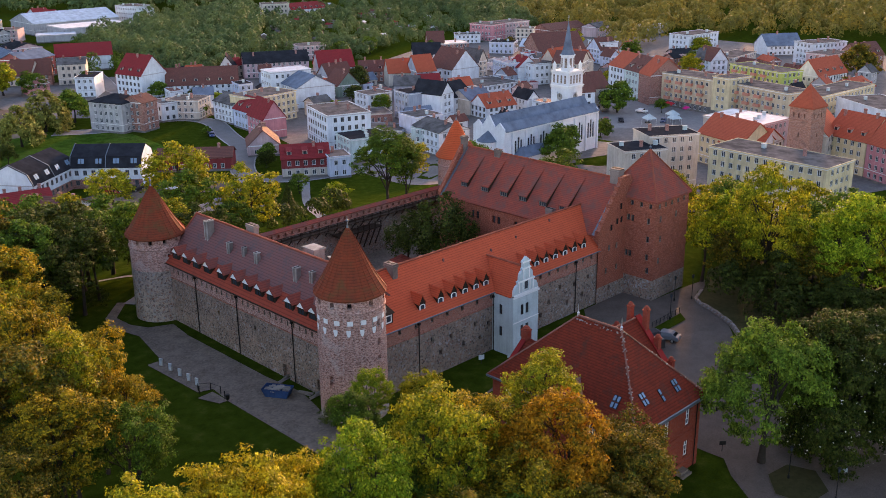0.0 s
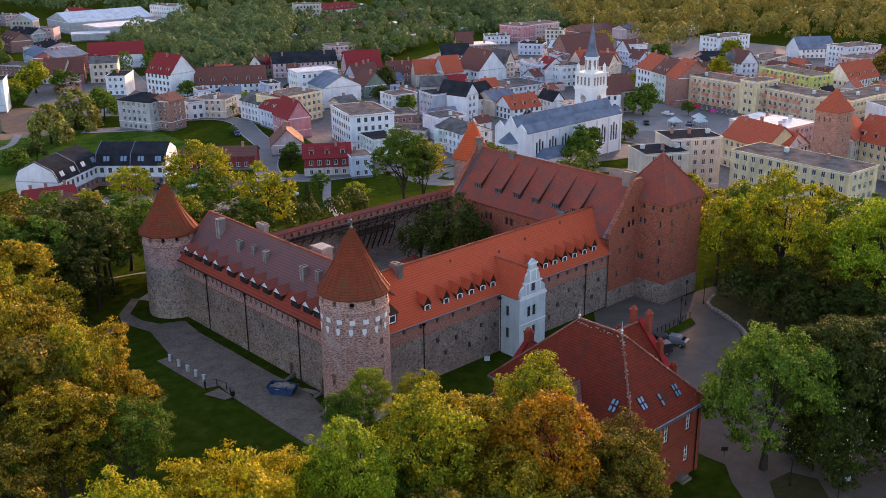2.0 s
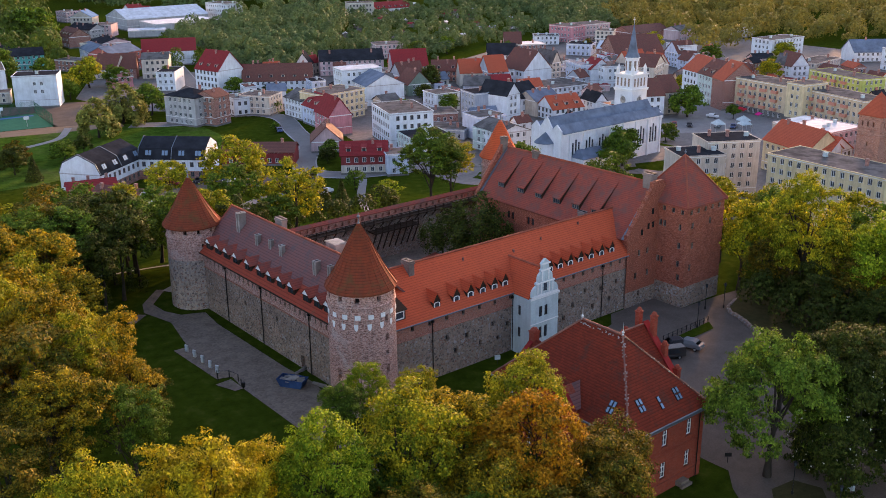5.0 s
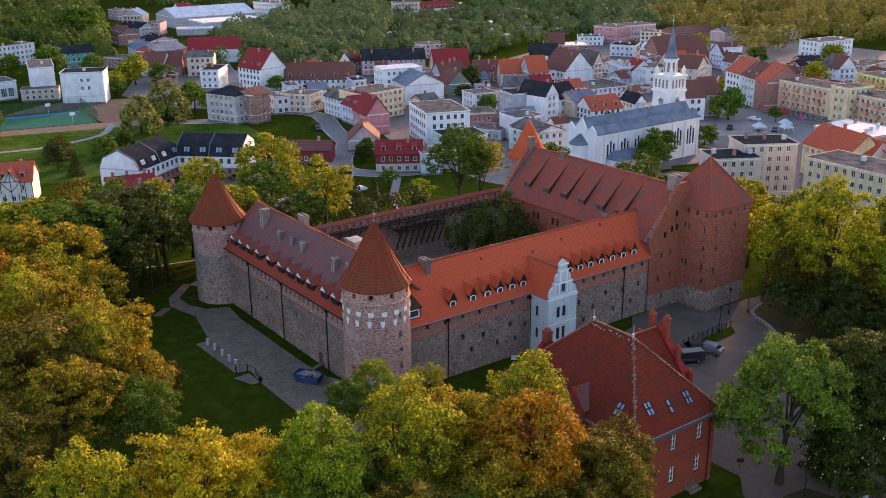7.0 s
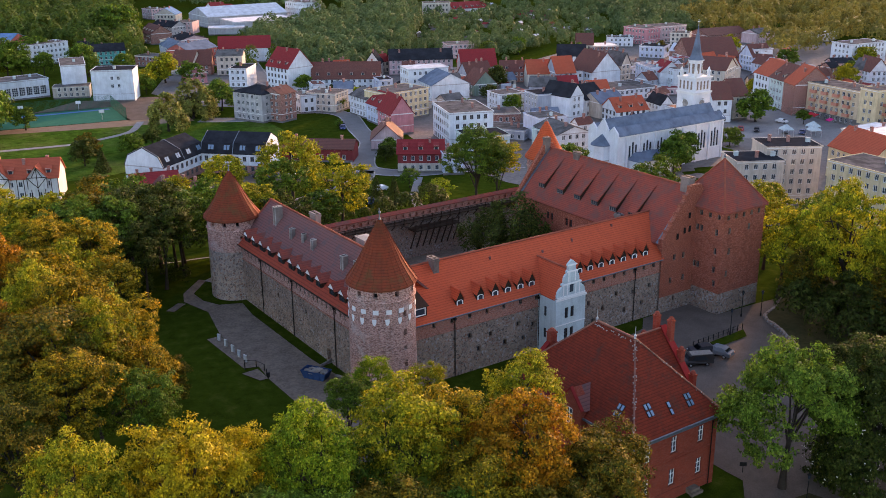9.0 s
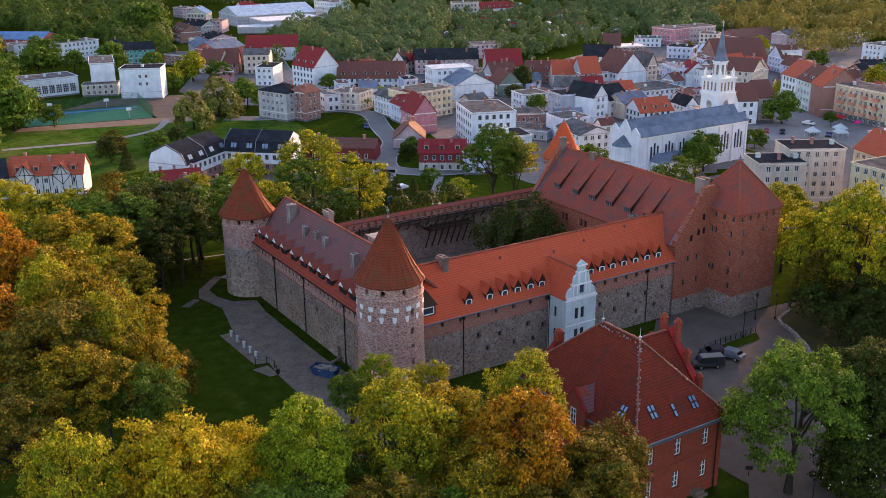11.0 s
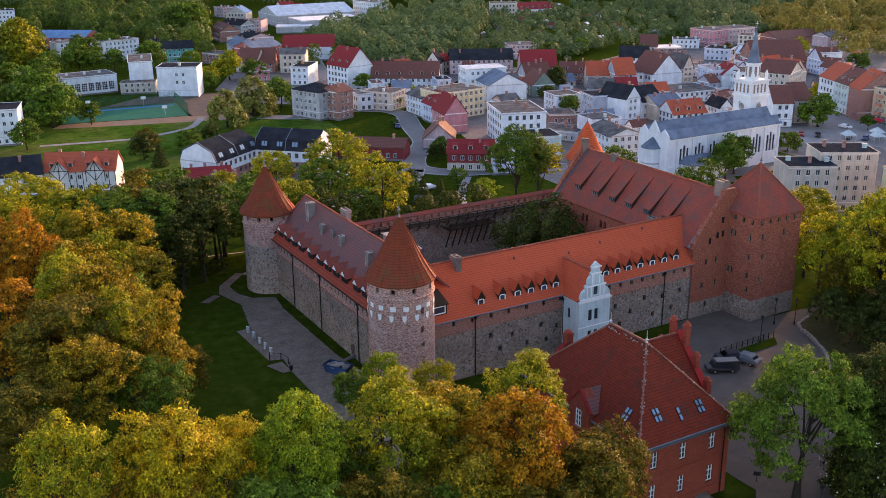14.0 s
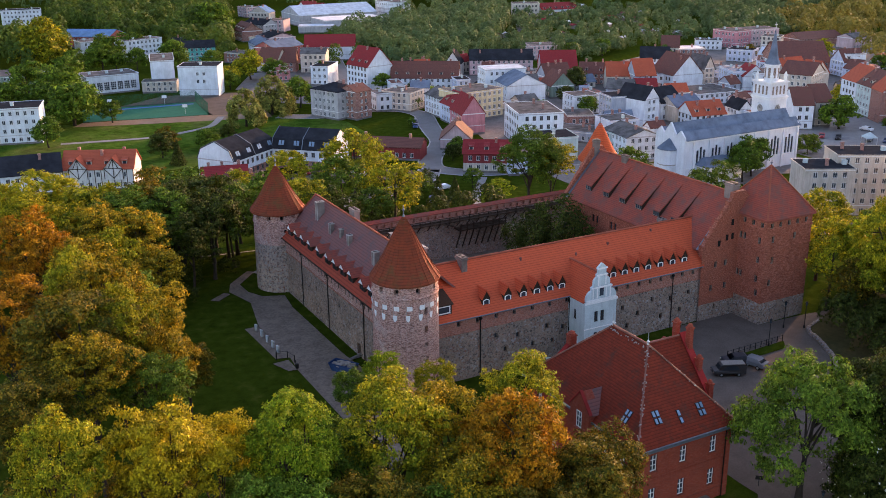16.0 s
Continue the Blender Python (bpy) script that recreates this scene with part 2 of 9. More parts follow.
M_STONE_TOWER = fieldstone("fieldstone_tower", (0.27, 0.22, 0.19), (0.14, 0.11, 0.095), 3.3, (0.40, 0.34, 0.29))
M_STONE_PALE = plaster("stone_band_pale", (0.42, 0.38, 0.34), 0.5)
M_WHITE = plaster("plaster_white", (0.50, 0.59, 0.595), 0.16, streak=0.12)
M_WHITE_TRIM = plaster("white_paint", (0.78, 0.78, 0.76), 0.12)
M_CHIM = plaster("chimney_render", (0.26, 0.21, 0.185), 0.5)
M_DARK = plaster("dark_void", (0.015, 0.014, 0.013), 0.2)
M_LEAD = metal("lead_sheet", (0.16, 0.19, 0.22), 0.55)
M_ZINC = metal("zinc_pale", (0.55, 0.57, 0.58), 0.4)
M_IRON = metal("black_iron", (0.03, 0.03, 0.03), 0.5)
M_GLASS = glass("window_glass")
M_GLASS_SKY = glass("skylight_glass", (0.10, 0.16, 0.22), 0.05)
M_TIMBER = timber("dark_timber", (0.05, 0.032, 0.022))
M_WOODGREY = timber("grey_wood", (0.25, 0.22, 0.19))

# ---- ground ----
def smooth(a, b, v):
    s = min(1.0, max(0.0, (v - a) / (b - a)))
    return s * s * (3 - 2 * s)


TOWN = -10.0


def ground_z(x, y):
    """The castle hill, level at the walls, falling to the town on the far sides and easing up to far woods."""
    d_back = max(0.0, y - 48.0, x - 72.0)
    d_left = max(0.0, -x - 14.0) * smooth(30.0, 70.0, y)
    fall = smooth(6.0, 60.0, math.hypot(d_back, d_left * 0.5) if d_back or d_left else 0.0)
    low = -1.7 * smooth(-18.0, -36.0, y)
    mound = 2.6 * smooth(12.0, 2.0, math.hypot(max(0.0, 119 - x, x - 170), max(0.0, 77 - y, y - 103)))
    return low + (TOWN - low) * fall + mound


def near_line(p, pts):
    best = 1e9
    for (ax, ay), (bx, by) in zip(pts, pts[1:]):
        dx, dy = bx - ax, by - ay
        s = max(0.0, min(1.0, ((p[0] - ax) * dx + (p[1] - ay) * dy) / (dx * dx + dy * dy)))
        best = min(best, math.hypot(p[0] - ax - s * dx, p[1] - ay - s * dy))
    return best


def grass_mat():
    k = Nodes("grass", 1.0)
    k.b.inputs["Specular IOR Level"].default_value = 0.0
    a = k.ramp(k.noise(0.5, 6), (0.3, (0.019, 0.031, 0.003)), (0.55, (0.031, 0.049, 0.005)), (0.75, (0.056, 0.064, 0.011)))
    b = k.ramp(k.noise(9.0, 4), (0.3, grey(0.7)), (0.7, grey(1.2)))
    k.bump(k.noise(14.0, 4), 0.6, 0.08)
    return k.done(k.mix(1.0, a, b, 'MULTIPLY'))


def paved_mat(name, c, alt, scale=5.0):
    k = Nodes(name, 0.95)
    k.b.inputs["Specular IOR Level"].default_value = 0.02
    cell = k.n("TexVoronoi", Vector=k.co, Scale=scale)
    g = k.n("SeparateColor", Color=cell.outputs["Color"])
    a = k.ramp(g.outputs[0], (0.0, alt), (1.0, c))
    a = k.mix(0.5, a, k.ramp(k.noise(0.35, 6), (0.35, alt), (0.65, c)))
    k.bump(cell.outputs["Distance"], 0.3, 0.03)
    return k.done(a)


M_GRASS = grass_mat()
M_COBBLE = paved_mat("cobbles", (0.212, 0.166, 0.130), (0.106, 0.084, 0.067), 3.6)
M_GRAVEL = paved_mat("gravel_yard", (0.140, 0.110, 0.090), (0.085, 0.067, 0.055), 8.0)
M_ASPHALT = paved_mat("asphalt", (0.21, 0.20, 0.195), (0.15, 0.145, 0.14), 20.0)
M_YARD = paved_mat("town_yard", (0.19, 0.175, 0.165), (0.12, 0.11, 0.105), 1.5)
M_PAVE = paved_mat("pavement", (0.26, 0.25, 0.24), (0.18, 0.17, 0.165), 3.0)
# dark ground colour that carries the shade under trees
M_SHADE_GROUND = paved_mat("leaf_litter", (0.060, 0.052, 0.022), (0.030, 0.032, 0.012), 2.4)
M_EARTH = paved_mat("trodden_earth", (0.23, 0.165, 0.115), (0.16, 0.115, 0.08), 2.0)


def meadow_mat():
    k = Nodes("meadow", 1.0)
    k.b.inputs["Specular IOR Level"].default_value = 0.0
    a = k.ramp(k.noise(0.06, 6, rough=0.7), (0.35, (0.032, 0.074, 0.009)), (0.5, (0.056, 0.104, 0.014)), (0.64, (0.086, 0.112, 0.026)), (0.76, (0.130, 0.110, 0.050)))
    a = k.mix(1.0, a, k.ramp(k.noise(0.35, 6, rough=0.75), (0.35, grey(0.55)), (0.65, grey(1.25))), 'MULTIPLY')
    return k.done(k.mix(1.0, a, k.ramp(k.noise(2.5, 5), (0.3, grey(0.7)), (0.7, grey(1.2))), 'MULTIPLY'))


M_MEADOW = meadow_mat()
M_KERB = plaster("kerb_stone", (0.38, 0.36, 0.34), 0.3)
M_GREENCOURT = paved_mat("sports_court_green", (0.03, 0.14, 0.085), (0.022, 0.11, 0.07), 2.0)


def build_ground():
    xs = sorted({*[-60 + 4 * i for i in range(66)], *[-800 + 60 * i for i in range(13)], *[204 + 40 * i for i in range(20)], 1500, 3000})
    ys = sorted({*[-80 + 4 * i for i in range(61)], *[-600 + 60 * i for i in range(9)], *[164 + 40 * i for i in range(22)], 1600, 3000})
    bm = bmesh.new()
    grid = [[bm.verts.new((x, y, ground_z(x, y) - 0.02)) for y in ys] for x in xs]
    for i in range(len(xs) - 1):
        for j in range(len(ys) - 1):
            bm.faces.new((grid[i][j], grid[i + 1][j], grid[i + 1][j + 1], grid[i][j + 1])).smooth = True
    solo("ground", bm, M_GRASS, "green grassy ground falling from the castle hill to the town", "ground", kind="structure")


build_ground()


def sheet(name, pts, mat, label, lift=0.05, category="pavement"):
    """A paved area: polygon draped on the ground, cut into a fine mesh so that it follows the slope."""
    bm = bmesh.new()
    f = bm.faces.new([bm.verts.new((x, y, 0)) for x, y in pts])
    bmesh.ops.triangulate(bm, faces=[f])
    for _ in range(4):
        long = [e for e in bm.edges if e.calc_length() > 5.0]
        if not long:
            break
        bmesh.ops.subdivide_edges(bm, edges=long, cuts=1)
        bmesh.ops.triangulate(bm, faces=bm.faces[:])
    for v in bm.verts:
        v.co.z = ground_z(v.co.x, v.co.y) + lift
    for f in bm.faces:
        f.normal_update()
        if f.normal.z < 0:
            f.normal_flip()
    return solo(name, bm, mat, label, category, kind="structure")


def ribbon(name, pts, width, mat, label, lift=0.06, category="road", kerb=0.0):
    """A road or path along a line, draped on the ground, with raised kerbs where kerb is given."""
    line = []
    for (ax, ay), (bx, by) in zip(pts, pts[1:]):
        n = max(1, int(math.hypot(bx - ax, by - ay) / 3))
        line += [(ax + (bx - ax) * i / n, ay + (by - ay) * i / n) for i in range(n)]
    line.append(pts[-1])
    for _ in range(3):
        line = [line[0]] + [tuple((a[i] + 2 * b[i] + c[i]) / 4 for i in (0, 1)) for a, b, c in zip(line, line[1:], line[2:])] + [line[-1]]
    bm = bmesh.new()
    prev = None
    for i, (x, y) in enumerate(line):
        a, b = line[max(0, i - 1)], line[min(len(line) - 1, i + 1)]
        d = Vector((b[0] - a[0], b[1] - a[1], 0)).normalized()
        n = Vector((-d.y, d.x, 0))
        row = []
        offs = [(-width / 2, 0), (width / 2, 0)] if not kerb else [(-width / 2 - 0.4, kerb - 0.1), (-width / 2 - 0.25, kerb), (-width / 2, kerb), (-width / 2, 0), (width / 2, 0), (width / 2, kerb), (width / 2 + 0.25, kerb), (width / 2 + 0.4, kerb - 0.1)]
        for o, h in offs:
            p = Vector((x, y, 0)) + n * o
            row.append(bm.verts.new((p.x, p.y, ground_z(p.x, p.y) + lift + h)))
        if prev:
            for j in range(len(row) - 1):
                f = bm.faces.new((prev[j + 1], prev[j], row[j], row[j + 1]))
                f.material_index = 0 if not kerb or j == 3 else 1
        prev = row
    return solo(name, bm, [mat, M_KERB], label, category, kind="structure")

# ---- castle ----
def window_mesh(w, h, frame_mat, bars=(1, 1), depth=0.08, rim=0.09):
    """A window filling w by h, facing -y, its sill corner at the origin: frame, glazing bars and pane in one shared mesh."""
    bm = bmesh.new()
    nx, nz = bars[0] + 1, bars[1] + 1
    pw, ph = (w - 2 * rim - bars[0] * rim * 0.7) / nx, (h - 2 * rim - bars[1] * rim * 0.7) / nz
    lights = [(rim + i * (pw + rim * 0.7), rim + i * (pw + rim * 0.7) + pw, rim + j * (ph + rim * 0.7), rim + j * (ph + rim * 0.7) + ph) for i in range(nx) for j in range(nz)]
    holed_wall(bm, (0, -0.02), (1, 0), w, 0, h, lights, 0.06, 0, True, (), 1)
    bmesh.ops.remove_doubles(bm, verts=bm.verts, dist=0.0005)
    return mesh_of(bm, "window", [frame_mat, M_GLASS])


WIN_BAY = window_mesh(0.65, 1.7, M_TIMBER, (1, 2), 0.06, 0.06)
WIN_HALL = window_mesh(0.5, 0.95, M_TIMBER, (0, 1), 0.06, 0.06)
WIN_HALLC = window_mesh(0.7, 1.3, M_TIMBER, (1, 1), 0.06, 0.06)
WIN_SHED = window_mesh(1.5, 0.75, M_WOODGREY, (2, 0), 0.06, 0.06)
SLITS = {}


def slit_mesh(w, h):
    key = (round(w, 2), round(h, 2))
    if key not in SLITS:
        SLITS[key] = window_mesh(*key, M_TIMBER, (0, 0), 0.05, 0.05)
    return SLITS[key]


def prism_roof(bm, eave_lo, eave_hi, ridge, a, b, a_r, b_r, along, thick=0.28, mi=0):
    """Two roof plates. along 'x' or 'y'; eave_lo and eave_hi: (across, z) of the eaves, ridge: (across, z); a..b the eaves' run, a_r..b_r the ridge's."""
    def P(s, c, z):
        return (s, c, z) if along == 'x' else (c, s, z)
    for e in (eave_lo, eave_hi):
        if e:
            slab(bm, [P(a, *e), P(b, *e), P(b_r, *ridge), P(a_r, *ridge)], thick, mi)


def ridge_line(name, a, b, parent, mat, r=0.17, step=0.42):
    """Half-round ridge tiles laid one after another, joined as one part."""
    a, b = Vector(a), Vector(b)
    n = max(1, int((b - a).length / step))
    bm = bmesh.new()
    for i in range(n):
        rod(bm, a.lerp(b, i / n), a.lerp(b, (i + 1.06) / n), r * (0.92 + 0.12 * ((i * 7) % 3) / 2), 6)
    return part(name, bm, mat, parent)


def spire_ball(parent, x, y, z, h=1.2):
    bm = bmesh.new()
    rod(bm, (x, y, z - 0.3), (x, y, z + h), 0.06)
    lathe(bm, [(0.0, z + h * 0.55 - 0.2), (0.16, z + h * 0.55 - 0.1), (0.2, z + h * 0.55), (0.16, z + h * 0.55 + 0.1), (0.0, z + h * 0.55 + 0.2)], 10, x, y)
    lathe(bm, [(0.4, z - 0.7), (0.18, z - 0.3), (0.07, z + 0.1)], 10, x, y)
    part("finial", bm, M_LEAD, parent, "grey metal ball finial")


def tower_wall(bm, cx, cy, r_low, r_top, z0, zs, seg=48, holes=()):
    """Round wall in bands (z, material index up to it), slightly battered, with recessed square openings (angle, z, w, h)."""
    ztop = zs[-1][0]
    step = 2 * math.pi / seg
    hol = [(int(round(a / 360 * seg)) % seg, z, h) for a, z, w, h in holes]
    lv = sorted({z0, *[z for z, _ in zs], *[z for _, z, _ in hol], *[z + h for _, z, h in hol]})

    def rad(z):
        return r_low + (r_top - r_low) * (z - z0) / (ztop - z0)

    def P(i, z, d=0.0):
        r = rad(z) - d
        return (cx + r * math.cos(i * step), cy + r * math.sin(i * step), z)
    for a, b in zip(lv, lv[1:]):
        mi = next(m for z, m in zs if (a + b) / 2 < z)
        for i in range(seg):
            if any(i == k and z - 1e-4 < (a + b) / 2 < z + h for k, z, h in hol):
                d = 0.6
                quad(bm, P(i, a, d), P(i + 1, a, d), P(i + 1, b, d), P(i, b, d), mi=3)
                quad(bm, P(i, a), P(i, a, d), P(i, b, d), P(i, b), mi=mi)
                quad(bm, P(i + 1, a, d), P(i + 1, a), P(i + 1, b), P(i + 1, b, d), mi=mi)
                quad(bm, P(i, a), P(i + 1, a), P(i + 1, a, d), P(i, a, d), mi=mi)
                quad(bm, P(i, b, d), P(i + 1, b, d), P(i + 1, b), P(i, b), mi=mi)
            else:
                quad(bm, P(i, a), P(i + 1, a), P(i + 1, b), P(i, b), mi=mi)


def round_tower(label, cx, cy, r, z0, z_eave, z_tip, bands, tile, holes, eave_r, ribs=True):
    t = thing("round_tower", label, "tower", "castle towers", at=(0, 0, 0))
    bm = bmesh.new()
    tower_wall(bm, cx, cy, r + 0.12, r, z0, bands, 48, holes)
    bmesh.ops.remove_doubles(bm, verts=bm.verts, dist=0.001)
    part("wall", bm, [M_STONE_TOWER, M_BRICK_TOWER, M_STONE_PALE, M_DARK], t)
    bm = bmesh.new()
    zc = z_eave - 2.0
    lathe(bm, [(r + 0.02, zc), (r + 0.14, zc + 0.1), (r + 0.14, zc + 0.24), (r + 0.02, zc + 0.34)], 48, cx, cy, cap=False)
    part("cornice", bm, M_BRICK_TOWER, t)
    bm = bmesh.new()
    rings = [(r - 0.3, z_eave - 0.1), (eave_r, z_eave - 0.25), (eave_r + 0.03, z_eave - 0.1)]
    steps = 36
    for i in range(1, steps):
        s = i / steps
        rr = eave_r * (1 - s) - 0.32 * math.sin(math.pi * min(1, s * 1.3)) * (1 - s)
        z = z_eave + (z_tip - z_eave) * s
        rings += [(rr + 0.02, z - 0.001), (rr - 0.012, z)]
    rings.append((0.0, z_tip))
    lathe(bm, rings, 24, cx, cy, cap=False)
    part("cone_roof", bm, tile, t, "faceted clay tile cone roof")
    if ribs:
        bm = bmesh.new()
        for i in range(24):
            a = 2 * math.pi * i / 24
            c, s = math.cos(a), math.sin(a)
            k = 8
            pts = []
            for j in range(k + 1):
                q = j / k * 0.97
                rr = eave_r * (1 - q) - 0.32 * math.sin(math.pi * min(1, q * 1.3)) * (1 - q) + 0.03
                pts.append((cx + rr * c, cy + rr * s, z_eave + (z_tip - z_eave) * q))
            for p, q in zip(pts, pts[1:]):
                rod(bm, p, q, 0.035, 4)
        part("hip_tiles", bm, tile, t)
    spire_ball(t, cx, cy, z_tip)
    return t


near_tower = round_tower("round brick corner tower with painted flags and shields", 0.9, 0.4, 4.2, -0.4, 16.5, 24.4,
                         [(1.2, 0), (16.6, 1)], M_TILE_CONE,
                         [(195, 15.3, .5, .7), (225, 15.3, .5, .7), (262, 15.3, .5, .7), (300, 15.3, .5, .7), (165, 15.3, .5, .7), (278, 12.4, .5, .9), (278, 10.0, .4, .8),
                          (278, 5.6, .4, 1.0), (184, 5.0, .5, 1.3), (277, 8.0, .3, .6)], 4.5)
left_tower = round_tower("round fieldstone and brick tower with red cone roof", 0.4, 47.0, 4.1, -1.2, 13.5, 20.9,
                         [(8.2, 0), (13.6, 1)], M_TILE_CONE,
                         [(195, 12.4, .5, .7), (225, 12.4, .5, .7), (255, 12.4, .5, .7), (165, 12.4, .5, .7), (262, 8.2, .4, .7), (285, 12.4, .4, .7), (262, 10.2, .4, .6)], 4.6)
far_tower = round_tower("round brick tower with bright orange cone roof", 66.2, 46.7, 3.6, -1.0, 14.0, 21.3,
                        [(8.0, 1), (9.0, 2), (14.1, 1)], M_TILE_CONE_NEW, [(210, 12.2, .4, .8), (240, 12.2, .4, .8), (195, 10, .4, .8), (225, 9.0, .4, .8)], 4.1, ribs=False)

# painted flags and shields on the near tower
for i, a in enumerate(range(160, 330, 22)):
    r = 4.27
    for nm, z0_, z1_, half, lab in (("painted_flag", 13.2, 13.8, 4.6, "white painted flag"), ("painted_shield", 11.75, 12.6, 3.6, "white painted shield")):
        bm = bmesh.new()
        rows = 5
        for j in range(rows):
            za, zb = z0_ + (z1_ - z0_) * j / rows, z0_ + (z1_ - z0_) * (j + 1) / rows
            wa = half if nm == "painted_flag" else half * math.sqrt(max(0.02, 1 - (1 - min(1, j / rows * 1.3)) ** 2))
            wb = half if nm == "painted_flag" else half * math.sqrt(max(0.02, 1 - (1 - min(1, (j + 1) / rows * 1.3)) ** 2))
            for k in range(4):
                def P(w, q, z, rr):
                    b = radians(a + (3 if nm == "painted_flag" else 0) + w * (q / 2 - 1))
                    return (0.9 + rr * math.cos(b), 0.4 + rr * math.sin(b), z)
                quad(bm, P(wa, k, za, r), P(wa, k + 1, za, r), P(wb, k + 1, zb, r), P(wb, k, zb, r))
        bmesh.ops.remove_doubles(bm, verts=bm.verts, dist=0.001)
        bmesh.ops.solidify(bm, geom=bm.faces[:], thickness=-0.03)
        part(nm, bm, M_WHITE_TRIM, near_tower, lab)
    bm = bmesh.new()
    b = radians(a - 2.4)
    box(bm, -0.02, 0.02, -0.02, 0.02, 11.6, 13.85)
    part("painted_pole", bm, M_STONE_PALE, near_tower, at=(0.9 + 4.23 * math.cos(b), 0.4 + 4.23 * math.sin(b), 0))


def downpipe(parent, x, y, z0, z1, out):
    bm = bmesh.new()
    rod(bm, (x + out[0] * 0.12, y + out[1] * 0.12, z0), (x + out[0] * 0.12, y + out[1] * 0.12, z1), 0.075)
    rod(bm, (x + out[0] * 0.12, y + out[1] * 0.12, z1), (x + out[0] * 0.4, y + out[1] * 0.4, z1 + 0.45), 0.075)
    box(bm, x + out[0] * 0.15 - 0.16, x + out[0] * 0.15 + 0.16, y + out[1] * 0.15 - 0.16, y + out[1] * 0.15 + 0.16, z1 - 0.3, z1)
    part("downpipe", bm, M_IRON, parent, "dark metal downpipe")


def gutter(parent, a, b, mat=None):
    bm = bmesh.new()
    rod(bm, a, b, 0.10, 6)
    part("gutter", bm, mat or M_LEAD, parent)


# -- right wing, along x --
wing = thing("castle_wing", "long castle wing with fieldstone wall and bright tiled roof", "castle wing", "castle wings")
rng = random.Random(4)
holes = []
x = 8.2
while x < 50:
    if not 26.2 < x < 32.2:
        holes.append((x - 3, x - 3 + 0.5, 7.9, 8.55))
    x += 2.05 if x > 32 else 2.9
for sx, sz in ((14, 4.9), (17.5, 4.3), (22.3, 4.6), (25, 3.9), (35.5, 4.6), (38.4, 3.2), (41, 4.9), (44.5, 4.4), (48, 4.7), (15.5, 2.6), (20, 2.4), (23.3, 2.2), (36.5, 1.6), (42.8, 1.9), (46.5, 2.2)):
    holes.append((sx - 3, sx - 3 + 0.6, sz, sz + 0.8))
bm = bmesh.new()
holed_wall(bm, (3, 0), (1, 0), 47.5, -1.0, 9.3, holes, 0.55, 0, True, ((6.9, 1),))
holed_wall(bm, (50.5, 12.2), (-1, 0), 38.5, -1.0, 9.3, [], 0.5, 0, True, ((6.9, 1),))
quad(bm, (3, 0, 9.3), (50.5, 0, 9.3), (50.5, 12.2, 9.3), (3, 12.2, 9.3), mi=0)
part("wall", bm, [M_STONE, M_BRICK], wing)
hmesh = {}
for a, b, c, d in holes:
    key = (round(b - a, 2), round(d - c, 2))
    if key not in hmesh:
        hmesh[key] = window_mesh(*key, M_TIMBER, (0, 0), 0.08, 0.07)
    part("window", hmesh[key], None, wing, at=(3 + a, 0.4, c))
bm = bmesh.new()
box(bm, 3, 50.4, -0.12, -0.003, 6.82, 6.95)
box(bm, 3, 50.4, -0.16, -0.003, 8.95, 9.2)
part("brick_course", bm, M_BRICK, wing)
E_R, RIDGE_R = (-0.55, 9.05), (5.8, 14.75)
for e in (E_R, (12.75, 9.05)):
    bm = bmesh.new()
    prism_roof(bm, e, None, RIDGE_R, 3.0, 50.6, 3.0, 54.8, 'x')
    part("roof_slope", bm, M_TILE_NEW, wing, "bright orange-red clay tile roof")
ridge_line("ridge_tiles", (5.5, 5.8, 14.8), (54.8, 5.8, 14.8), wing, M_RIDGE)
gutter(wing, (4.5, -0.6, 9.0), (50.3, -0.6, 9.0))
for px in (11.75, 45.0):
    downpipe(wing, px, 0, -0.2, 8.6, (0, -1))


def roof_r(y):
    return 9.05 + (y + 0.55) * (14.75 - 9.05) / 6.35


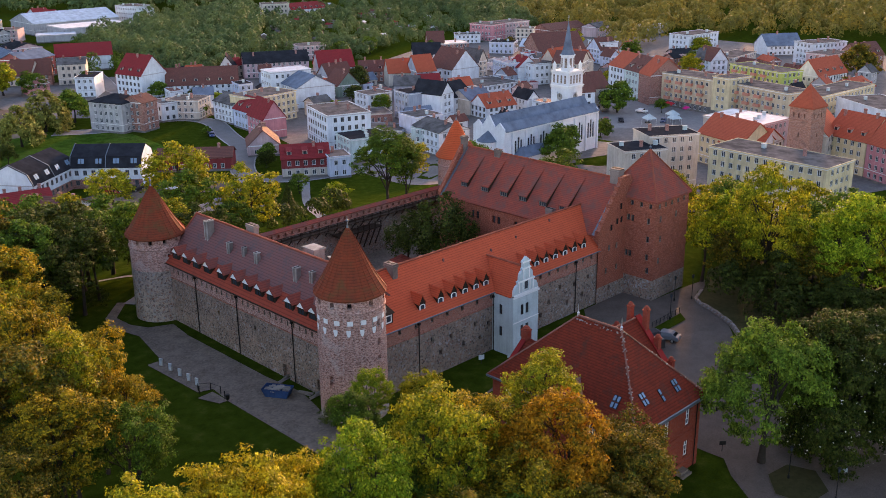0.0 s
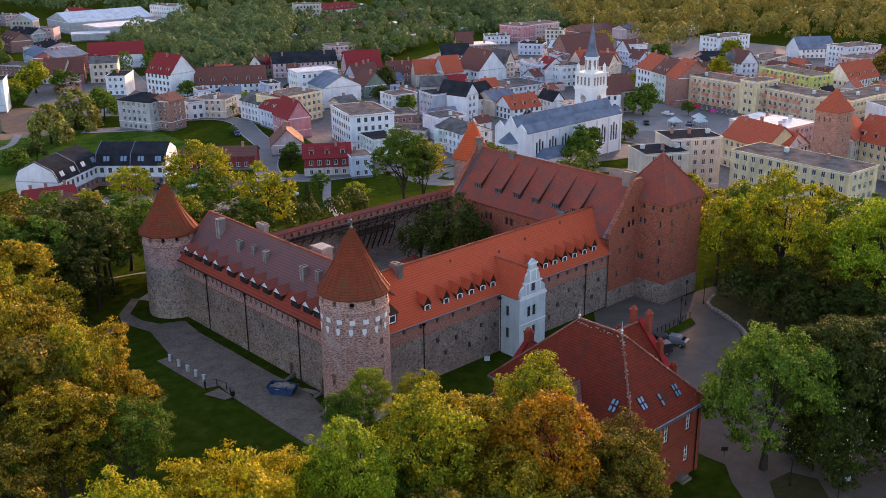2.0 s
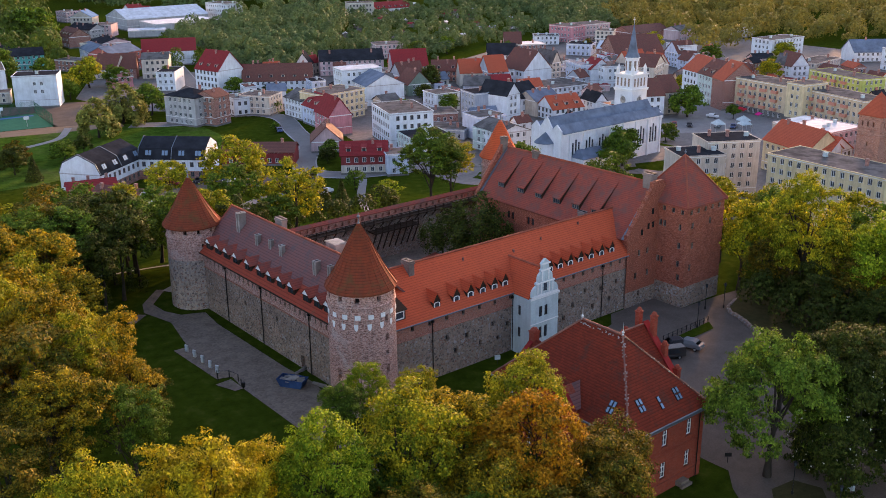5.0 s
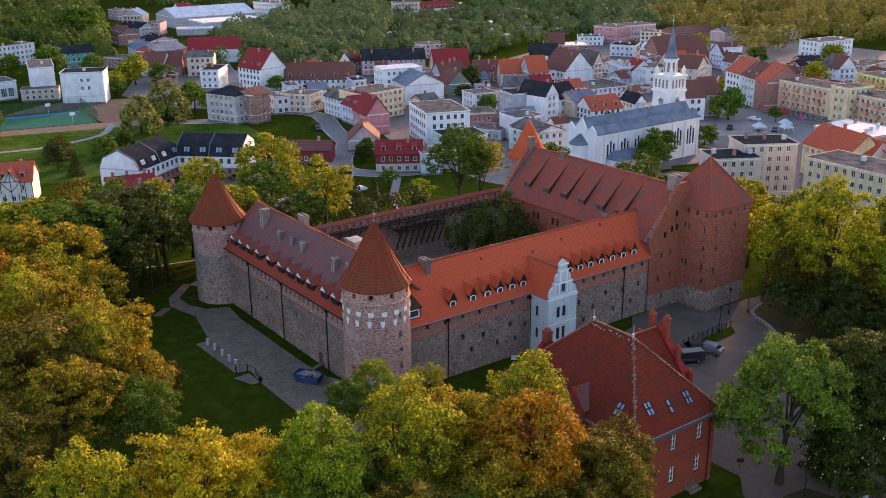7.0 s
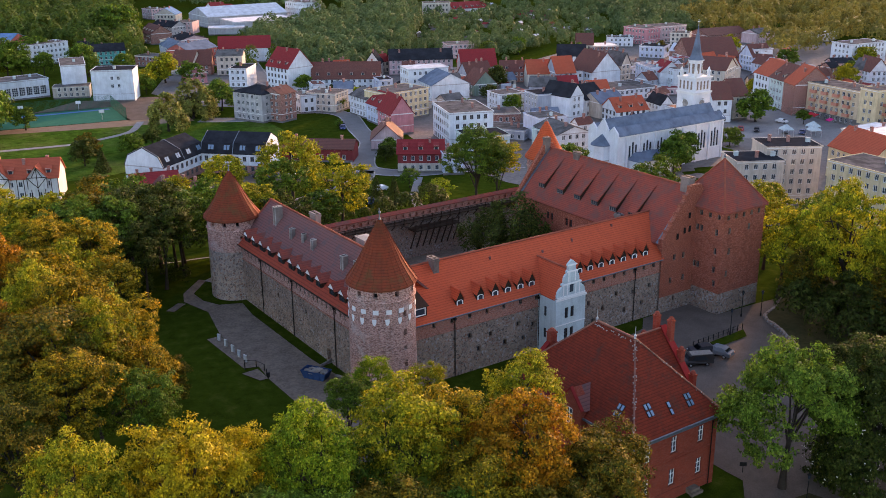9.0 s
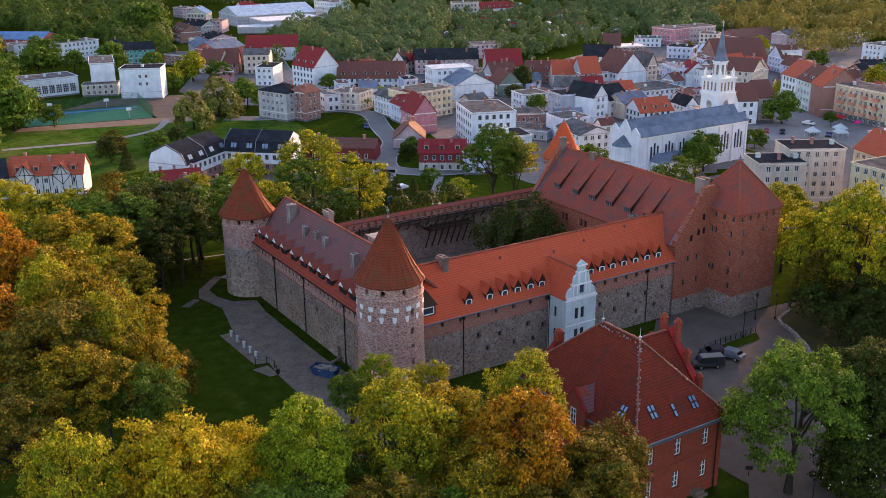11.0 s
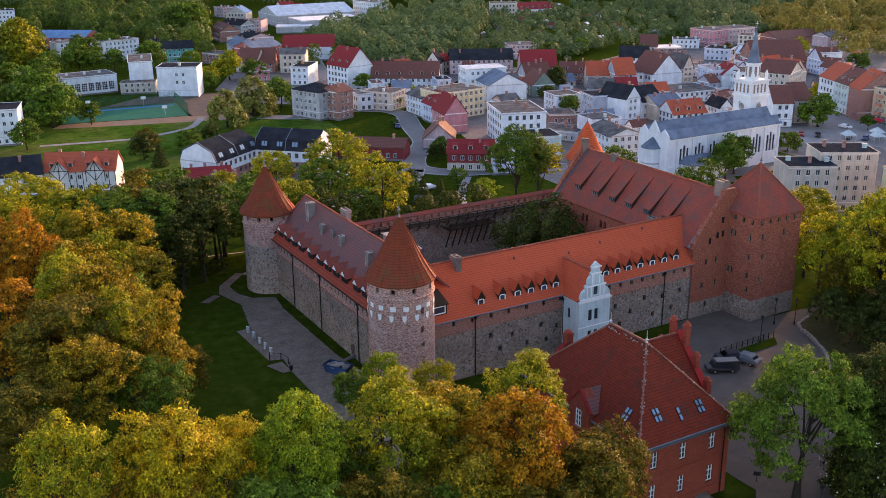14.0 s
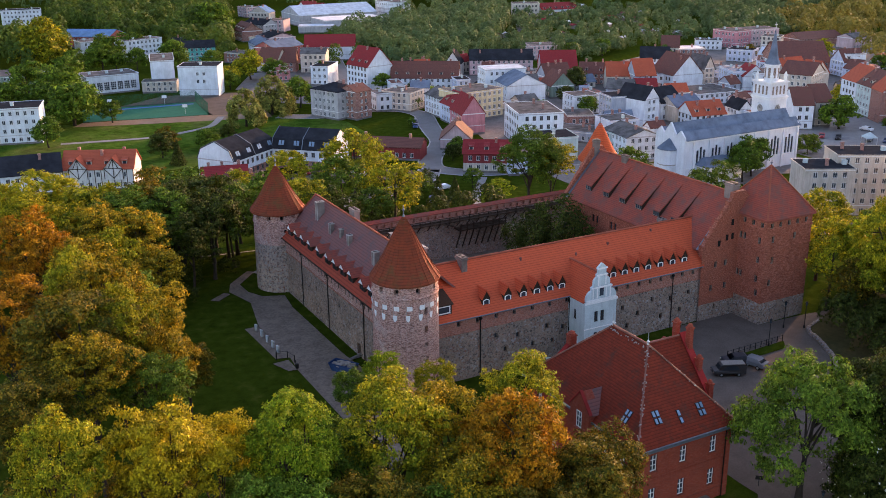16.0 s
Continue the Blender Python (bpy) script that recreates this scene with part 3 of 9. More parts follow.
def dormer_small(parent, x):
    """Steep little gabled dormer with a white arched window."""
    y0, w, hw, z0 = 0.55, 1.25, 0.85, roof_r(0.55)
    apex = z0 + 2.05
    yb = 0.55 + (apex - z0) / 0.898
    d = part("dormer", bmesh.new(), M_BRICK_HALL, parent)
    bm = bmesh.new()
    slab(bm, [(x - w / 2 - 0.12, y0 - 0.15, z0 + hw - 0.12), (x, y0 - 0.15, apex), (x, yb, apex), (x - w / 2 - 0.12, y0 + hw / 0.898, z0 + hw)], 0.09)
    slab(bm, [(x + w / 2 + 0.12, y0 - 0.15, z0 + hw - 0.12), (x, y0 - 0.15, apex), (x, yb, apex), (x + w / 2 + 0.12, y0 + hw / 0.898, z0 + hw)], 0.09)
    part("dormer_roof", bm, M_TILE_NEW, d)
    bm = bmesh.new()
    quad(bm, (x - w / 2, y0, z0), (x + w / 2, y0, z0), (x + w / 2, y0, z0 + hw), (x - w / 2, y0, z0 + hw))
    f = bm.faces.new([bm.verts.new(p) for p in ((x - w / 2, y0, z0 + hw), (x + w / 2, y0, z0 + hw), (x, y0, apex - 0.1))])
    for s in (-1, 1):
        bm.faces.new([bm.verts.new(p) for p in ((x + s * w / 2, y0, z0), (x + s * w / 2, y0, z0 + hw), (x + s * w / 2, y0 + hw / 0.898, z0 + hw))])
    part("dormer_face", bm, M_TIMBER, d, "dark boarded gable")
    bm = bmesh.new()
    ring = []
    for i in range(9):
        a = math.pi * i / 8
        ring.append((math.cos(a), math.sin(a)))
    for (c0, s0), (c1, s1) in zip(ring, ring[1:]):
        def Q(c, s, r, y):
            return (x + c * r, y, z0 + 0.45 + s * r * 0.42)
        quad(bm, Q(c1, s1, .36, y0 - .1), Q(c0, s0, .36, y0 - .1), Q(c0, s0, .50, y0 - .1), Q(c1, s1, .50, y0 - .1))
        quad(bm, Q(c1, s1, .50, y0 - .1), Q(c0, s0, .50, y0 - .1), Q(c0, s0, .50, y0), Q(c1, s1, .50, y0))
        quad(bm, Q(c0, s0, .36, y0 - .1), Q(c1, s1, .36, y0 - .1), Q(c1, s1, .36, y0), Q(c0, s0, .36, y0))
    for s in (-1, 1):
        box(bm, x + s * 0.43 - 0.07, x + s * 0.43 + 0.07, y0 - 0.1, y0 + 0.001, z0 - 0.05, z0 + 0.42)
    part("window_frame", bm, M_WHITE_TRIM, d, "white arched window surround")
    bm = bmesh.new()
    box(bm, x - 0.36, x + 0.36, y0 - 0.05, y0 - 0.01, z0 - 0.02, z0 + 0.6)
    part("pane", bm, M_GLASS, d)


for x in (13.0, 16.4, 18.9, 21.1, 23.3, 25.3, 34.2, 36.3, 38.4, 40.6, 42.9, 45.2, 47.5):
    dormer_small(wing, x)
# box dormer beside the tower
bm = bmesh.new()
box(bm, 5.2, 7.6, 0.3, 2.5, 9.8, 11.2)
slab(bm, [(5.0, 0.1, 11.25), (7.8, 0.1, 11.25), (7.8, 3.2, 12.4), (5.0, 3.2, 12.4)], 0.12)
bd = part("box_dormer", bm, M_TIMBER, wing, "dark boarded box dormer")
part("window", window_mesh(1.9, 1.1, M_WHITE_TRIM, (0, 0), 0.1, 0.14), None, bd, "white framed window", at=(5.45, 0.24, 9.98))


def chimney(parent, x, y, z0, z1, wx, wy, mat=None, cap=True, flues=2):
    bm = bmesh.new()
    box(bm, x - wx / 2, x + wx / 2, y - wy / 2, y + wy / 2, z0, z1)
    if cap:
        box(bm, x - wx / 2 - 0.1, x + wx / 2 + 0.1, y - wy / 2 - 0.1, y + wy / 2 + 0.1, z1 - 0.35, z1 - 0.15)
        box(bm, x - wx / 2 - 0.06, x + wx / 2 + 0.06, y - wy / 2 - 0.06, y + wy / 2 + 0.06, z1, z1 + 0.1)
    bmesh.ops.bevel(bm, geom=bm.edges[:], offset=0.02, segments=1, affect='EDGES')
    c = part("chimney", bm, mat or M_CHIM, parent, "weathered rendered chimney")
    bm = bmesh.new()
    n = flues
    for i in range(n):
        if wx > wy:
            cx, cy = x - wx / 2 + wx * (i + 0.5) / n, y
        else:
            cx, cy = x, y - wy / 2 + wy * (i + 0.5) / n
        s = min(wx, wy) * 0.28
        box(bm, cx - s, cx + s, cy - s, cy + s, z1 + 0.02, z1 + 0.11)
    part("flue", bm, M_DARK, c)
    return c


chimney(wing, 11.9, 5.3, 13.2, 15.5, 0.9, 1.7)
for vx, vy in ((30, 3.9), (36, 4.4), (21, 4.6), (44.5, 5.0)):
    bm = bmesh.new()
    box(bm, vx - 0.12, vx + 0.12, vy - 0.1, vy + 0.12, roof_r(vy) - 0.1, roof_r(vy) + 0.35)
    part("vent_tile", bm, M_TILE_OLD, wing)

# low well house in the court
tur = thing("well_house", "small courtyard shelter with red pyramid roof", "shelter", at=(39.2, 33.6, 0.05))
for dx, dy in ((-1.4, -1.4), (1.4, -1.4), (1.4, 1.4), (-1.4, 1.4)):
    bm = bmesh.new()
    box(bm, dx - 0.12, dx + 0.12, dy - 0.12, dy + 0.12, 0, 1.75)
    part("post", bm, M_TIMBER, tur)
bm = bmesh.new()
lathe(bm, [(2.7, 1.6), (2.7, 1.7), (0.0, 3.1)], 4)
bmesh.ops.rotate(bm, verts=bm.verts, cent=(0, 0, 0), matrix=Matrix.Rotation(radians(45), 3, 'Z'))
part("roof", bm, M_TILE_HALL, tur)

# -- left wing, along y --
lwing = thing("castle_wing", "castle wing with fieldstone wall and aged violet tile roof", "castle wing", "castle wings")
E_L, RIDGE_L = (-0.6, 9.55), (6.0, 15.75)


def roof_l(x):
    return 9.55 + (x + 0.6) * (15.75 - 9.55) / 6.6


holes = []
yy = 4.8
while yy < 42.5:
    holes.append((44 - yy - 0.22, 44 - yy + 0.1, 8.0, 8.75))
    yy += 1.32
holes += [(44 - 14.5, 44 - 13.1, -0.3, 1.9), (44 - 5.6, 44 - 4.7, 3.4, 5.2), (44 - 7.0, 44 - 6.1, 0.4, 2.2), (44 - 21.0, 44 - 20.4, 5.0, 5.6), (44 - 30.2, 44 - 29.6, 4.6, 5.2), (44 - 36.2, 44 - 35.7, 4.4, 5.0)]
bm = bmesh.new()
holed_wall(bm, (0, 44), (0, -1), 41, -1.5, 9.7, holes, 0.55, 0, True, ((7.1, 1),))
holed_wall(bm, (12.0, 12), (0, 1), 32, -1.0, 9.7, [], 0.5, 0, True, ((7.1, 1),))
holed_wall(bm, (12.0, 43.4), (-1, 0), 12.0, -1.0, 9.7, [], 0.5, 1)
bm.faces.new([bm.verts.new(p) for p in ((0, 43.4, 9.7), (6.0, 43.4, 15.5), (12.0, 43.4, 9.7))]).material_index = 1
quad(bm, (0, 3, 9.7), (12, 3, 9.7), (12, 44, 9.7), (0, 44, 9.7), mi=0)
part("wall", bm, [M_STONE, M_BRICK_TOWER], lwing)
key = None
for a, b, c, d in holes[:-5]:
    w = round(b - a, 2)
    if w < 0.5:
        key = key or window_mesh(0.32, 0.75, M_TIMBER, (0, 0), 0.08, 0.05)
        part("window", key, None, lwing, at=(0.4, 44 - a, c), rz=-90)
bm = bmesh.new()
box(bm, -0.10, -0.003, 3, 43.5, 7.02, 7.18)
box(bm, -0.16, -0.003, 3, 43.5, 9.0, 9.25)
part("brick_course", bm, M_BRICK, lwing)
# lower strip of newer tile, upper field of old tile
KX = 1.6
for pts, m, lab in (([(-0.6, 3, 9.55), (-0.6, 43.8, 9.55), (KX, 43.8, roof_l(KX)), (KX, 3, roof_l(KX))], M_TILE_STRIP, "red tile strip at the eaves"),
                    ([(KX, 3, roof_l(KX)), (KX, 43.8, roof_l(KX)), (6.0, 43.8, 15.75), (6.0, 3, 15.75)], M_TILE_OLD, "aged violet-brown tile roof"),
                    ([(12.6, 3, 9.55), (12.6, 43.8, 9.55), (6.0, 43.8, 15.75), (6.0, 3, 15.75)], M_TILE_OLD, "aged violet-brown tile roof")):
    bm = bmesh.new()
    slab(bm, pts, 0.28)
    part("roof_slope", bm, m, lwing, lab)
ridge_line("ridge_tiles", (6.0, 5.5, 15.8), (6.0, 43.8, 15.8), lwing, M_RIDGE)
ridge_line("verge_tiles", (-0.5, 43.8, 9.7), (6.0, 43.8, 15.85), lwing, M_RIDGE, 0.13)
gutter(lwing, (-0.68, 4.5, 9.5), (-0.68, 43.6, 9.5), M_TIMBER)
for py in (35.6, 24.8, 11.7):
    downpipe(lwing, 0, py, -0.6, 9.0, (-1, 0))


def dormer_wide(parent, y):
    """Tiled dormer with a white triangular gable over a dark window."""
    x0, w, hw = 0.25, 1.85, 1.05
    z0 = roof_l(x0)
    apex = z0 + 1.95
    sl = 6.2 / 6.6
    xb = x0 + (apex - z0) / sl
    d = part("dormer", bmesh.new(), M_TIMBER, parent)
    bm = bmesh.new()
    for s in (-1, 1):
        slab(bm, [(x0 - 0.25, y + s * (w / 2 + 0.2), z0 + hw - 0.15), (x0 - 0.25, y, apex), (xb, y, apex), (x0 + hw / sl, y + s * (w / 2 + 0.2), z0 + hw - 0.15)], 0.12)
    part("dormer_roof", bm, M_TILE_HALL, d)
    bm = bmesh.new()
    box(bm, x0, x0 + 0.9, y - w / 2, y + w / 2, z0 - 0.4, z0 + hw)
    part("dormer_box", bm, M_TIMBER, d)
    bm = bmesh.new()
    a, b, c = (x0 - 0.2, y + w * 0.47, z0 + hw - 0.02), (x0 - 0.2, y - w * 0.47, z0 + hw - 0.02), (x0 - 0.2, y, apex - 0.13)
    f = bm.faces.new([bm.verts.new(p) for p in (a, b, c)])
    r = bmesh.ops.extrude_face_region(bm, geom=[f])
    bmesh.ops.translate(bm, vec=(0.1, 0, 0), verts=[v for v in r["geom"] if isinstance(v, bmesh.types.BMVert)])
    part("gable_board", bm, M_WHITE_TRIM, d, "white boarded gable triangle")
    part("window", WIN_DORM, None, d, at=(x0 - 0.05, y + 0.6, z0 + 0.05), rz=-90)


WIN_DORM = window_mesh(1.2, 0.75, M_TIMBER, (1, 0), 0.08, 0.07)
for y in (41.2, 38.3, 35.5, 32.5, 28.8, 25.3, 22.4, 19.5, 16.6, 12.6, 9.8, 7.4):
    dormer_wide(lwing, y)


def slope_chimney(x, y, top, wy):
    """A slab chimney running up the roof slope: narrow front, three-cornered sides, a pale framed top."""
    zr = roof_l(x)
    back = x + 0.42 * (top - zr) / 0.94
    bm = bmesh.new()
    box(bm, x, back, y - wy / 2, y + wy / 2, zr - 0.8, top)
    c = part("chimney", bm, M_CHIM, lwing, "grey rendered slab chimney on the slope")
    bm = bmesh.new()
    box(bm, x - 0.06, back + 0.05, y - wy / 2 - 0.06, y + wy / 2 + 0.06, top, top + 0.12)
    box(bm, x - 0.04, x + 0.12, y - wy / 2 - 0.04, y - wy / 2 + 0.1, zr - 0.3, top)
    box(bm, x - 0.04, x + 0.12, y + wy / 2 - 0.1, y + wy / 2 + 0.04, zr - 0.3, top)
    part("cap", bm, M_STONE_PALE, c, "pale rendered edges")
    bm = bmesh.new()
    for i in range(3):
        u = x + (back - x) * (i + 0.5) / 3
        box(bm, u - 0.14, u + 0.14, y - 0.14, y + 0.14, top + 0.11, top + 0.13)
    part("flue", bm, M_DARK, c)


for x, y, top, wy in ((3.5, 37.4, 16.3, 0.7), (3.05, 30.9, 14.55, 0.55), (3.35, 27.5, 14.55, 0.45), (3.15, 24.1, 14.6, 0.55), (2.95, 14.7, 14.8, 0.65), (3.45, 11.8, 14.8, 0.55)):
    slope_chimney(x, y, top, wy)
chimney(lwing, 7.0, 30.2, 14.0, 16.6, 0.9, 2.0, M_CHIM, True, 3)
for y, x in ((17.5, 8.5), (11.5, 8.3)):
    bm = bmesh.new()
    box(bm, x - 0.9, x + 0.9, y - 1.2, y + 1.2, 13.4, 15.9)
    slab(bm, [(x - 1.1, y - 1.4, 15.9), (x + 1.1, y - 1.4, 15.75), (x + 1.1, y + 1.4, 15.6), (x - 1.1, y + 1.4, 15.9)], 0.12)
    part("lift_head", bm, M_STONE_PALE, lwing, "pale metal roof hatch")

# -- white gabled bay on the long front --
bay = thing("gabled_bay", "white plastered bay with curved baroque gable", "gabled bay")
BX0, BX1, BY = 26.15, 31.5, -3.9
bm = bmesh.new()
fr = [(1.6, 2.25, 5.9, 7.5), (2.65, 3.3, 5.9, 7.5), (1.6, 2.25, 2.6, 4.4), (2.65, 3.3, 2.6, 4.4), (1.75, 2.9, -0.6, 1.5)]
holed_wall(bm, (BX0, BY), (1, 0), BX1 - BX0, -1.0, 9.0, fr, 0.22)
sd = [(1.3, 1.9, 5.9, 7.4), (1.3, 1.9, 2.6, 4.1)]
holed_wall(bm, (BX0, 0.05), (0, -1), 0.05 - BY, -1.0, 9.0, sd, 0.22)
holed_wall(bm, (BX1, BY), (0, 1), 0.05 - BY, -1.0, 9.0, [], 0.2)
part("wall", bm, M_WHITE, bay)
for a, b, c, d in fr[:4]:
    part("window", WIN_BAY, None, bay, at=(BX0 + a, BY + 0.15, c))
for a, b, c, d in sd:
    part("window", WIN_BAY, None, bay, at=(BX0 + 0.15, 0.05 - a, c), rz=-90)
for o, z0_, z1_ in ((0.12, 8.75, 9.05), (0.06, 5.0, 5.12)):
    bm = bmesh.new()
    box(bm, BX0 - o, BX1 + o, BY - o - 0.02, BY - 0.002, z0_, z1_)
    part("cornice", bm, M_WHITE_TRIM, bay)
# the gable's outline: scrolls in three tiers, mirrored
prof = [(2.55, 9.05), (2.55, 9.45), (2.45, 9.9), (2.2, 10.3), (1.85, 10.55), (1.6, 10.65), (1.75, 10.85), (1.75, 11.1), (1.4, 11.2), (1.38, 11.7), (1.3, 12.1), (1.0, 12.4),
        (0.78, 12.5), (0.9, 12.65), (0.9, 12.85), (0.66, 12.95), (0.66, 13.55), (0.82, 13.62), (0.82, 13.75), (0.05, 14.4)]
bm = bmesh.new()
xc = (BX0 + BX1) / 2
out = [(xc - a, z) for a, z in prof] + [(xc + a, z) for a, z in prof[::-1]]
f = bm.faces.new([bm.verts.new((a, BY, z)) for a, z in out])
r = bmesh.ops.extrude_face_region(bm, geom=[f])
bmesh.ops.translate(bm, vec=(0, 0.4, 0), verts=[v for v in r["geom"] if isinstance(v, bmesh.types.BMVert)])
bmesh.ops.recalc_face_normals(bm, faces=bm.faces)
part("gable", bm, M_WHITE, bay, "white scrolled gable")
bm = bmesh.new()
for z, w in ((10.87, 1.72), (12.66, 0.87), (9.1, 2.5), (13.6, 0.8)):
    box(bm, xc - w - 0.05, xc + w + 0.05, BY - 0.1, BY - 0.002, z, z + 0.2)
for dx, z0_, z1_ in ((-1.45, 9.4, 11.0), (1.45, 9.4, 11.0), (-0.6, 11.25, 12.6), (0.6, 11.25, 12.6), (-0.75, 9.4, 11.0), (0.75, 9.4, 11.0)):
    box(bm, xc + dx - 0.09, xc + dx + 0.09, BY - 0.07, BY - 0.002, z0_, z1_)
part("gable_moulding", bm, M_WHITE_TRIM, bay)
bm = bmesh.new()
box(bm, xc - 0.33, xc + 0.33, BY - 0.03, BY - 0.003, 9.7, 10.9)
part("gable_window", bm, M_GLASS, bay, "dark gable window")
bm = bmesh.new()
for s in (-1, 1):
    slab(bm, [(xc + s * 2.9, BY + 0.35, 8.95), (xc, BY + 0.35, 12.8), (xc, 3.7, 12.8), (xc + s * 2.9, -0.6, 8.95)], 0.22)
part("roof", bm, M_TILE_NEW, bay, "orange-red tiled roof")
ridge_line("ridge_tiles", (xc, BY + 0.4, 12.85), (xc, 3.65, 12.85), bay, M_RIDGE)
downpipe(bay, BX0 + 0.1, -0.25, -0.3, 8.4, (-1, 0))

# -- the great hall, along y at the far end, with a brick gable --
hall = thing("castle_hall", "tall brick hall with steep patchy tile roof", "castle hall")
HX0, HX1, HY0, HY1, HE, HR = 50.6, 63.6, -0.3, 35.6, 11.4, 19.1
HC = (HX0 + HX1) / 2
bm = bmesh.new()
gh = []
for z, xsx in ((8.3, (2.6, 4.6)), (11.5, (3.0, 4.4, 5.6)), (4.6, (2.0, 4.8)), (13.8, (5.2,)), (1.4, (3.0,))):
    gh += [(a, a + 0.5, z, z + 0.95) for a in xsx]
gh = [h for h in gh if h[2] < 11]
holed_wall(bm, (HX0 - 0.4, HY0), (1, 0), 13.8, -1.2, 11.2, gh, 0.4, 0, True, ((2.6, 1),))
ch = [(s, s + 0.7, 8.6, 9.9) for s in (3, 4.1, 8, 9.1, 13, 14.1, 18, 19.1, 23, 28)]
holed_wall(bm, (HX0, HY1), (0, -1), HY1 - HY0, -1, 11.3, ch, 0.35, 1)
holed_wall(bm, (HX1, HY0), (0, 1), HY1 - HY0, -1, 11.3, [], 0.35, 1)
part("wall", bm, [M_STONE, M_BRICK_HALL], hall)
for y, s in ((HY0, 1), (HY1, -1)):
    bm = bmesh.new()
    x0_, x1_ = HX0 - 0.4, HX1 + 0.4
    f = bm.faces.new([bm.verts.new(p) for p in ((x0_, y, 11.2), (x1_, y, 11.2), (x1_, y, 11.9), (HC + 0.9, y, 19.8), (HC - 0.9, y, 19.8), (x0_, y, 11.9))])
    f.material_index = 1
    f2 = bm.faces.new([bm.verts.new(p) for p in ((x0_, y + s * 0.7, 11.2), (x1_, y + s * 0.7, 11.2), (x1_, y + s * 0.7, 11.9), (HC + 0.9, y + s * 0.7, 19.8), (HC - 0.9, y + s * 0.7, 19.8), (x0_, y + s * 0.7, 11.9))])
    f2.material_index = 1
    ring = [(x0_, 11.2), (x0_, 11.9), (HC - 0.9, 19.8), (HC + 0.9, 19.8), (x1_, 11.9), (x1_, 11.2)]
    for (a, b), (c, d) in zip(ring, ring[1:]):
        quad(bm, (a, y, b), (c, y, d), (c, y + s * 0.7, d), (a, y + s * 0.7, b), mi=1)
    bmesh.ops.remove_doubles(bm, verts=bm.verts, dist=0.001)
    bmesh.ops.recalc_face_normals(bm, faces=bm.faces)
    part("gable", bm, [M_STONE, M_BRICK_HALL], hall)
for a, b, c, d in gh:
    part("window", WIN_HALL, None, hall, at=(HX0 - 0.4 + a, HY0 + 0.3, c))
for a, b, c, d in ch:
    part("window", WIN_HALLC, None, hall, at=(HX0 + 0.25, HY1 - a, c), rz=-90)
for a, c in ((3.0, 11.6), (4.5, 12.3), (5.6, 12.4), (5.4, 14.6)):
    bm = bmesh.new()
    box(bm, HX0 - 0.4 + a, HX0 - 0.4 + a + 0.5, HY0 - 0.02, HY0 + 0.02, c, c + 0.95)
    part("gable_slit", bm, M_DARK, hall)
for e in (HX0 - 0.5, HX1 + 0.5):
    bm = bmesh.new()
    prism_roof(bm, (e, HE - 0.15), None, (HC, HR), HY0 + 0.6, HY1 - 0.6, HY0 + 0.6, HY1 - 0.6, 'y', 0.3)
    part("roof_slope", bm, M_TILE_HALL, hall, "steep patchy red and grey tile roof")
ridge_line("ridge_tiles", (HC, HY0 + 0.6, HR + 0.05), (HC, HY1 - 0.6, HR + 0.05), hall, M_RIDGE)


def roof_h(x):
    return HE - 0.15 + (x - HX0 + 0.5) * (HR - HE + 0.15) / (HC - HX0 + 0.5)


bm = bmesh.new()
slab(bm, [(HX0 - 0.5, HY0 + 0.7, HE - 0.05), (HX0 - 0.5, HY0 + 1.3, HE - 0.05), (HC, HY0 + 1.3, HR + 0.08), (HC, HY0 + 0.7, HR + 0.08)], 0.08)
part("flashing", bm, M_LEAD, hall, "grey lead flashing")
bm = bmesh.new()
slab(bm, [(HX0 - 0.5, HY1 - 1.2, HE - 0.05), (HX0 - 0.5, HY1 - 0.7, HE - 0.05), (HC, HY1 - 0.7, HR + 0.08), (HC, HY1 - 1.2, HR + 0.08)], 0.08)
part("flashing", bm, M_LEAD, hall)
# stone-capped steps of the near gable
for i in range(7):
    s = i / 6
    xg, zg = HX0 - 0.3 + (HC - 1.0 - HX0) * s, 11.9 + 7.6 * s
    bm = bmesh.new()
    box(bm, xg - 0.2, xg + 0.3, HY0 - 0.05, HY0 + 0.75, zg - 0.6, zg + 0.22)
    part("gable_step", bm, M_BRICK_HALL, hall)
for y in (30.6, 25.6, 21.2, 16.9, 12.5, 8.2):
    # catslide dormer
    x0_, w = 51.9, 1.7
    z0_ = roof_h(x0_)
    top, run = z0_ + 1.05, 4.4
    d = part("shed_dormer", bmesh.new(), M_TIMBER, hall, "long low shed dormer")
    bm = bmesh.new()
    zb = roof_h(x0_ + run) + 0.05
    slab(bm, [(x0_ - 0.25, y - w / 2 - 0.1, top - 0.1), (x0_ - 0.25, y + w / 2 + 0.1, top - 0.1), (x0_ + run, y + w / 2 + 0.1, zb), (x0_ + run, y - w / 2 - 0.1, zb)], 0.14)
    part("dormer_roof", bm, M_TILE_HALL, d)
    bm = bmesh.new()
    for s in (-1, 1):
        ys_ = y + s * w / 2
        f = bm.faces.new([bm.verts.new(p) for p in ((x0_, ys_, z0_ - 0.1), (x0_, ys_, top - 0.1), (x0_ + run, ys_, zb - 0.1), (x0_ + run, ys_, zb - 0.3))])
    quad(bm, (x0_, y + w / 2, z0_ - .1), (x0_, y - w / 2, z0_ - .1), (x0_, y - w / 2, top - .1), (x0_, y + w / 2, top - .1))
    part("dormer_cheek", bm, M_TIMBER, d)
    part("window", WIN_SHED, None, d, at=(x0_ - 0.06, y + 0.75, z0_ + 0.1), rz=-90)
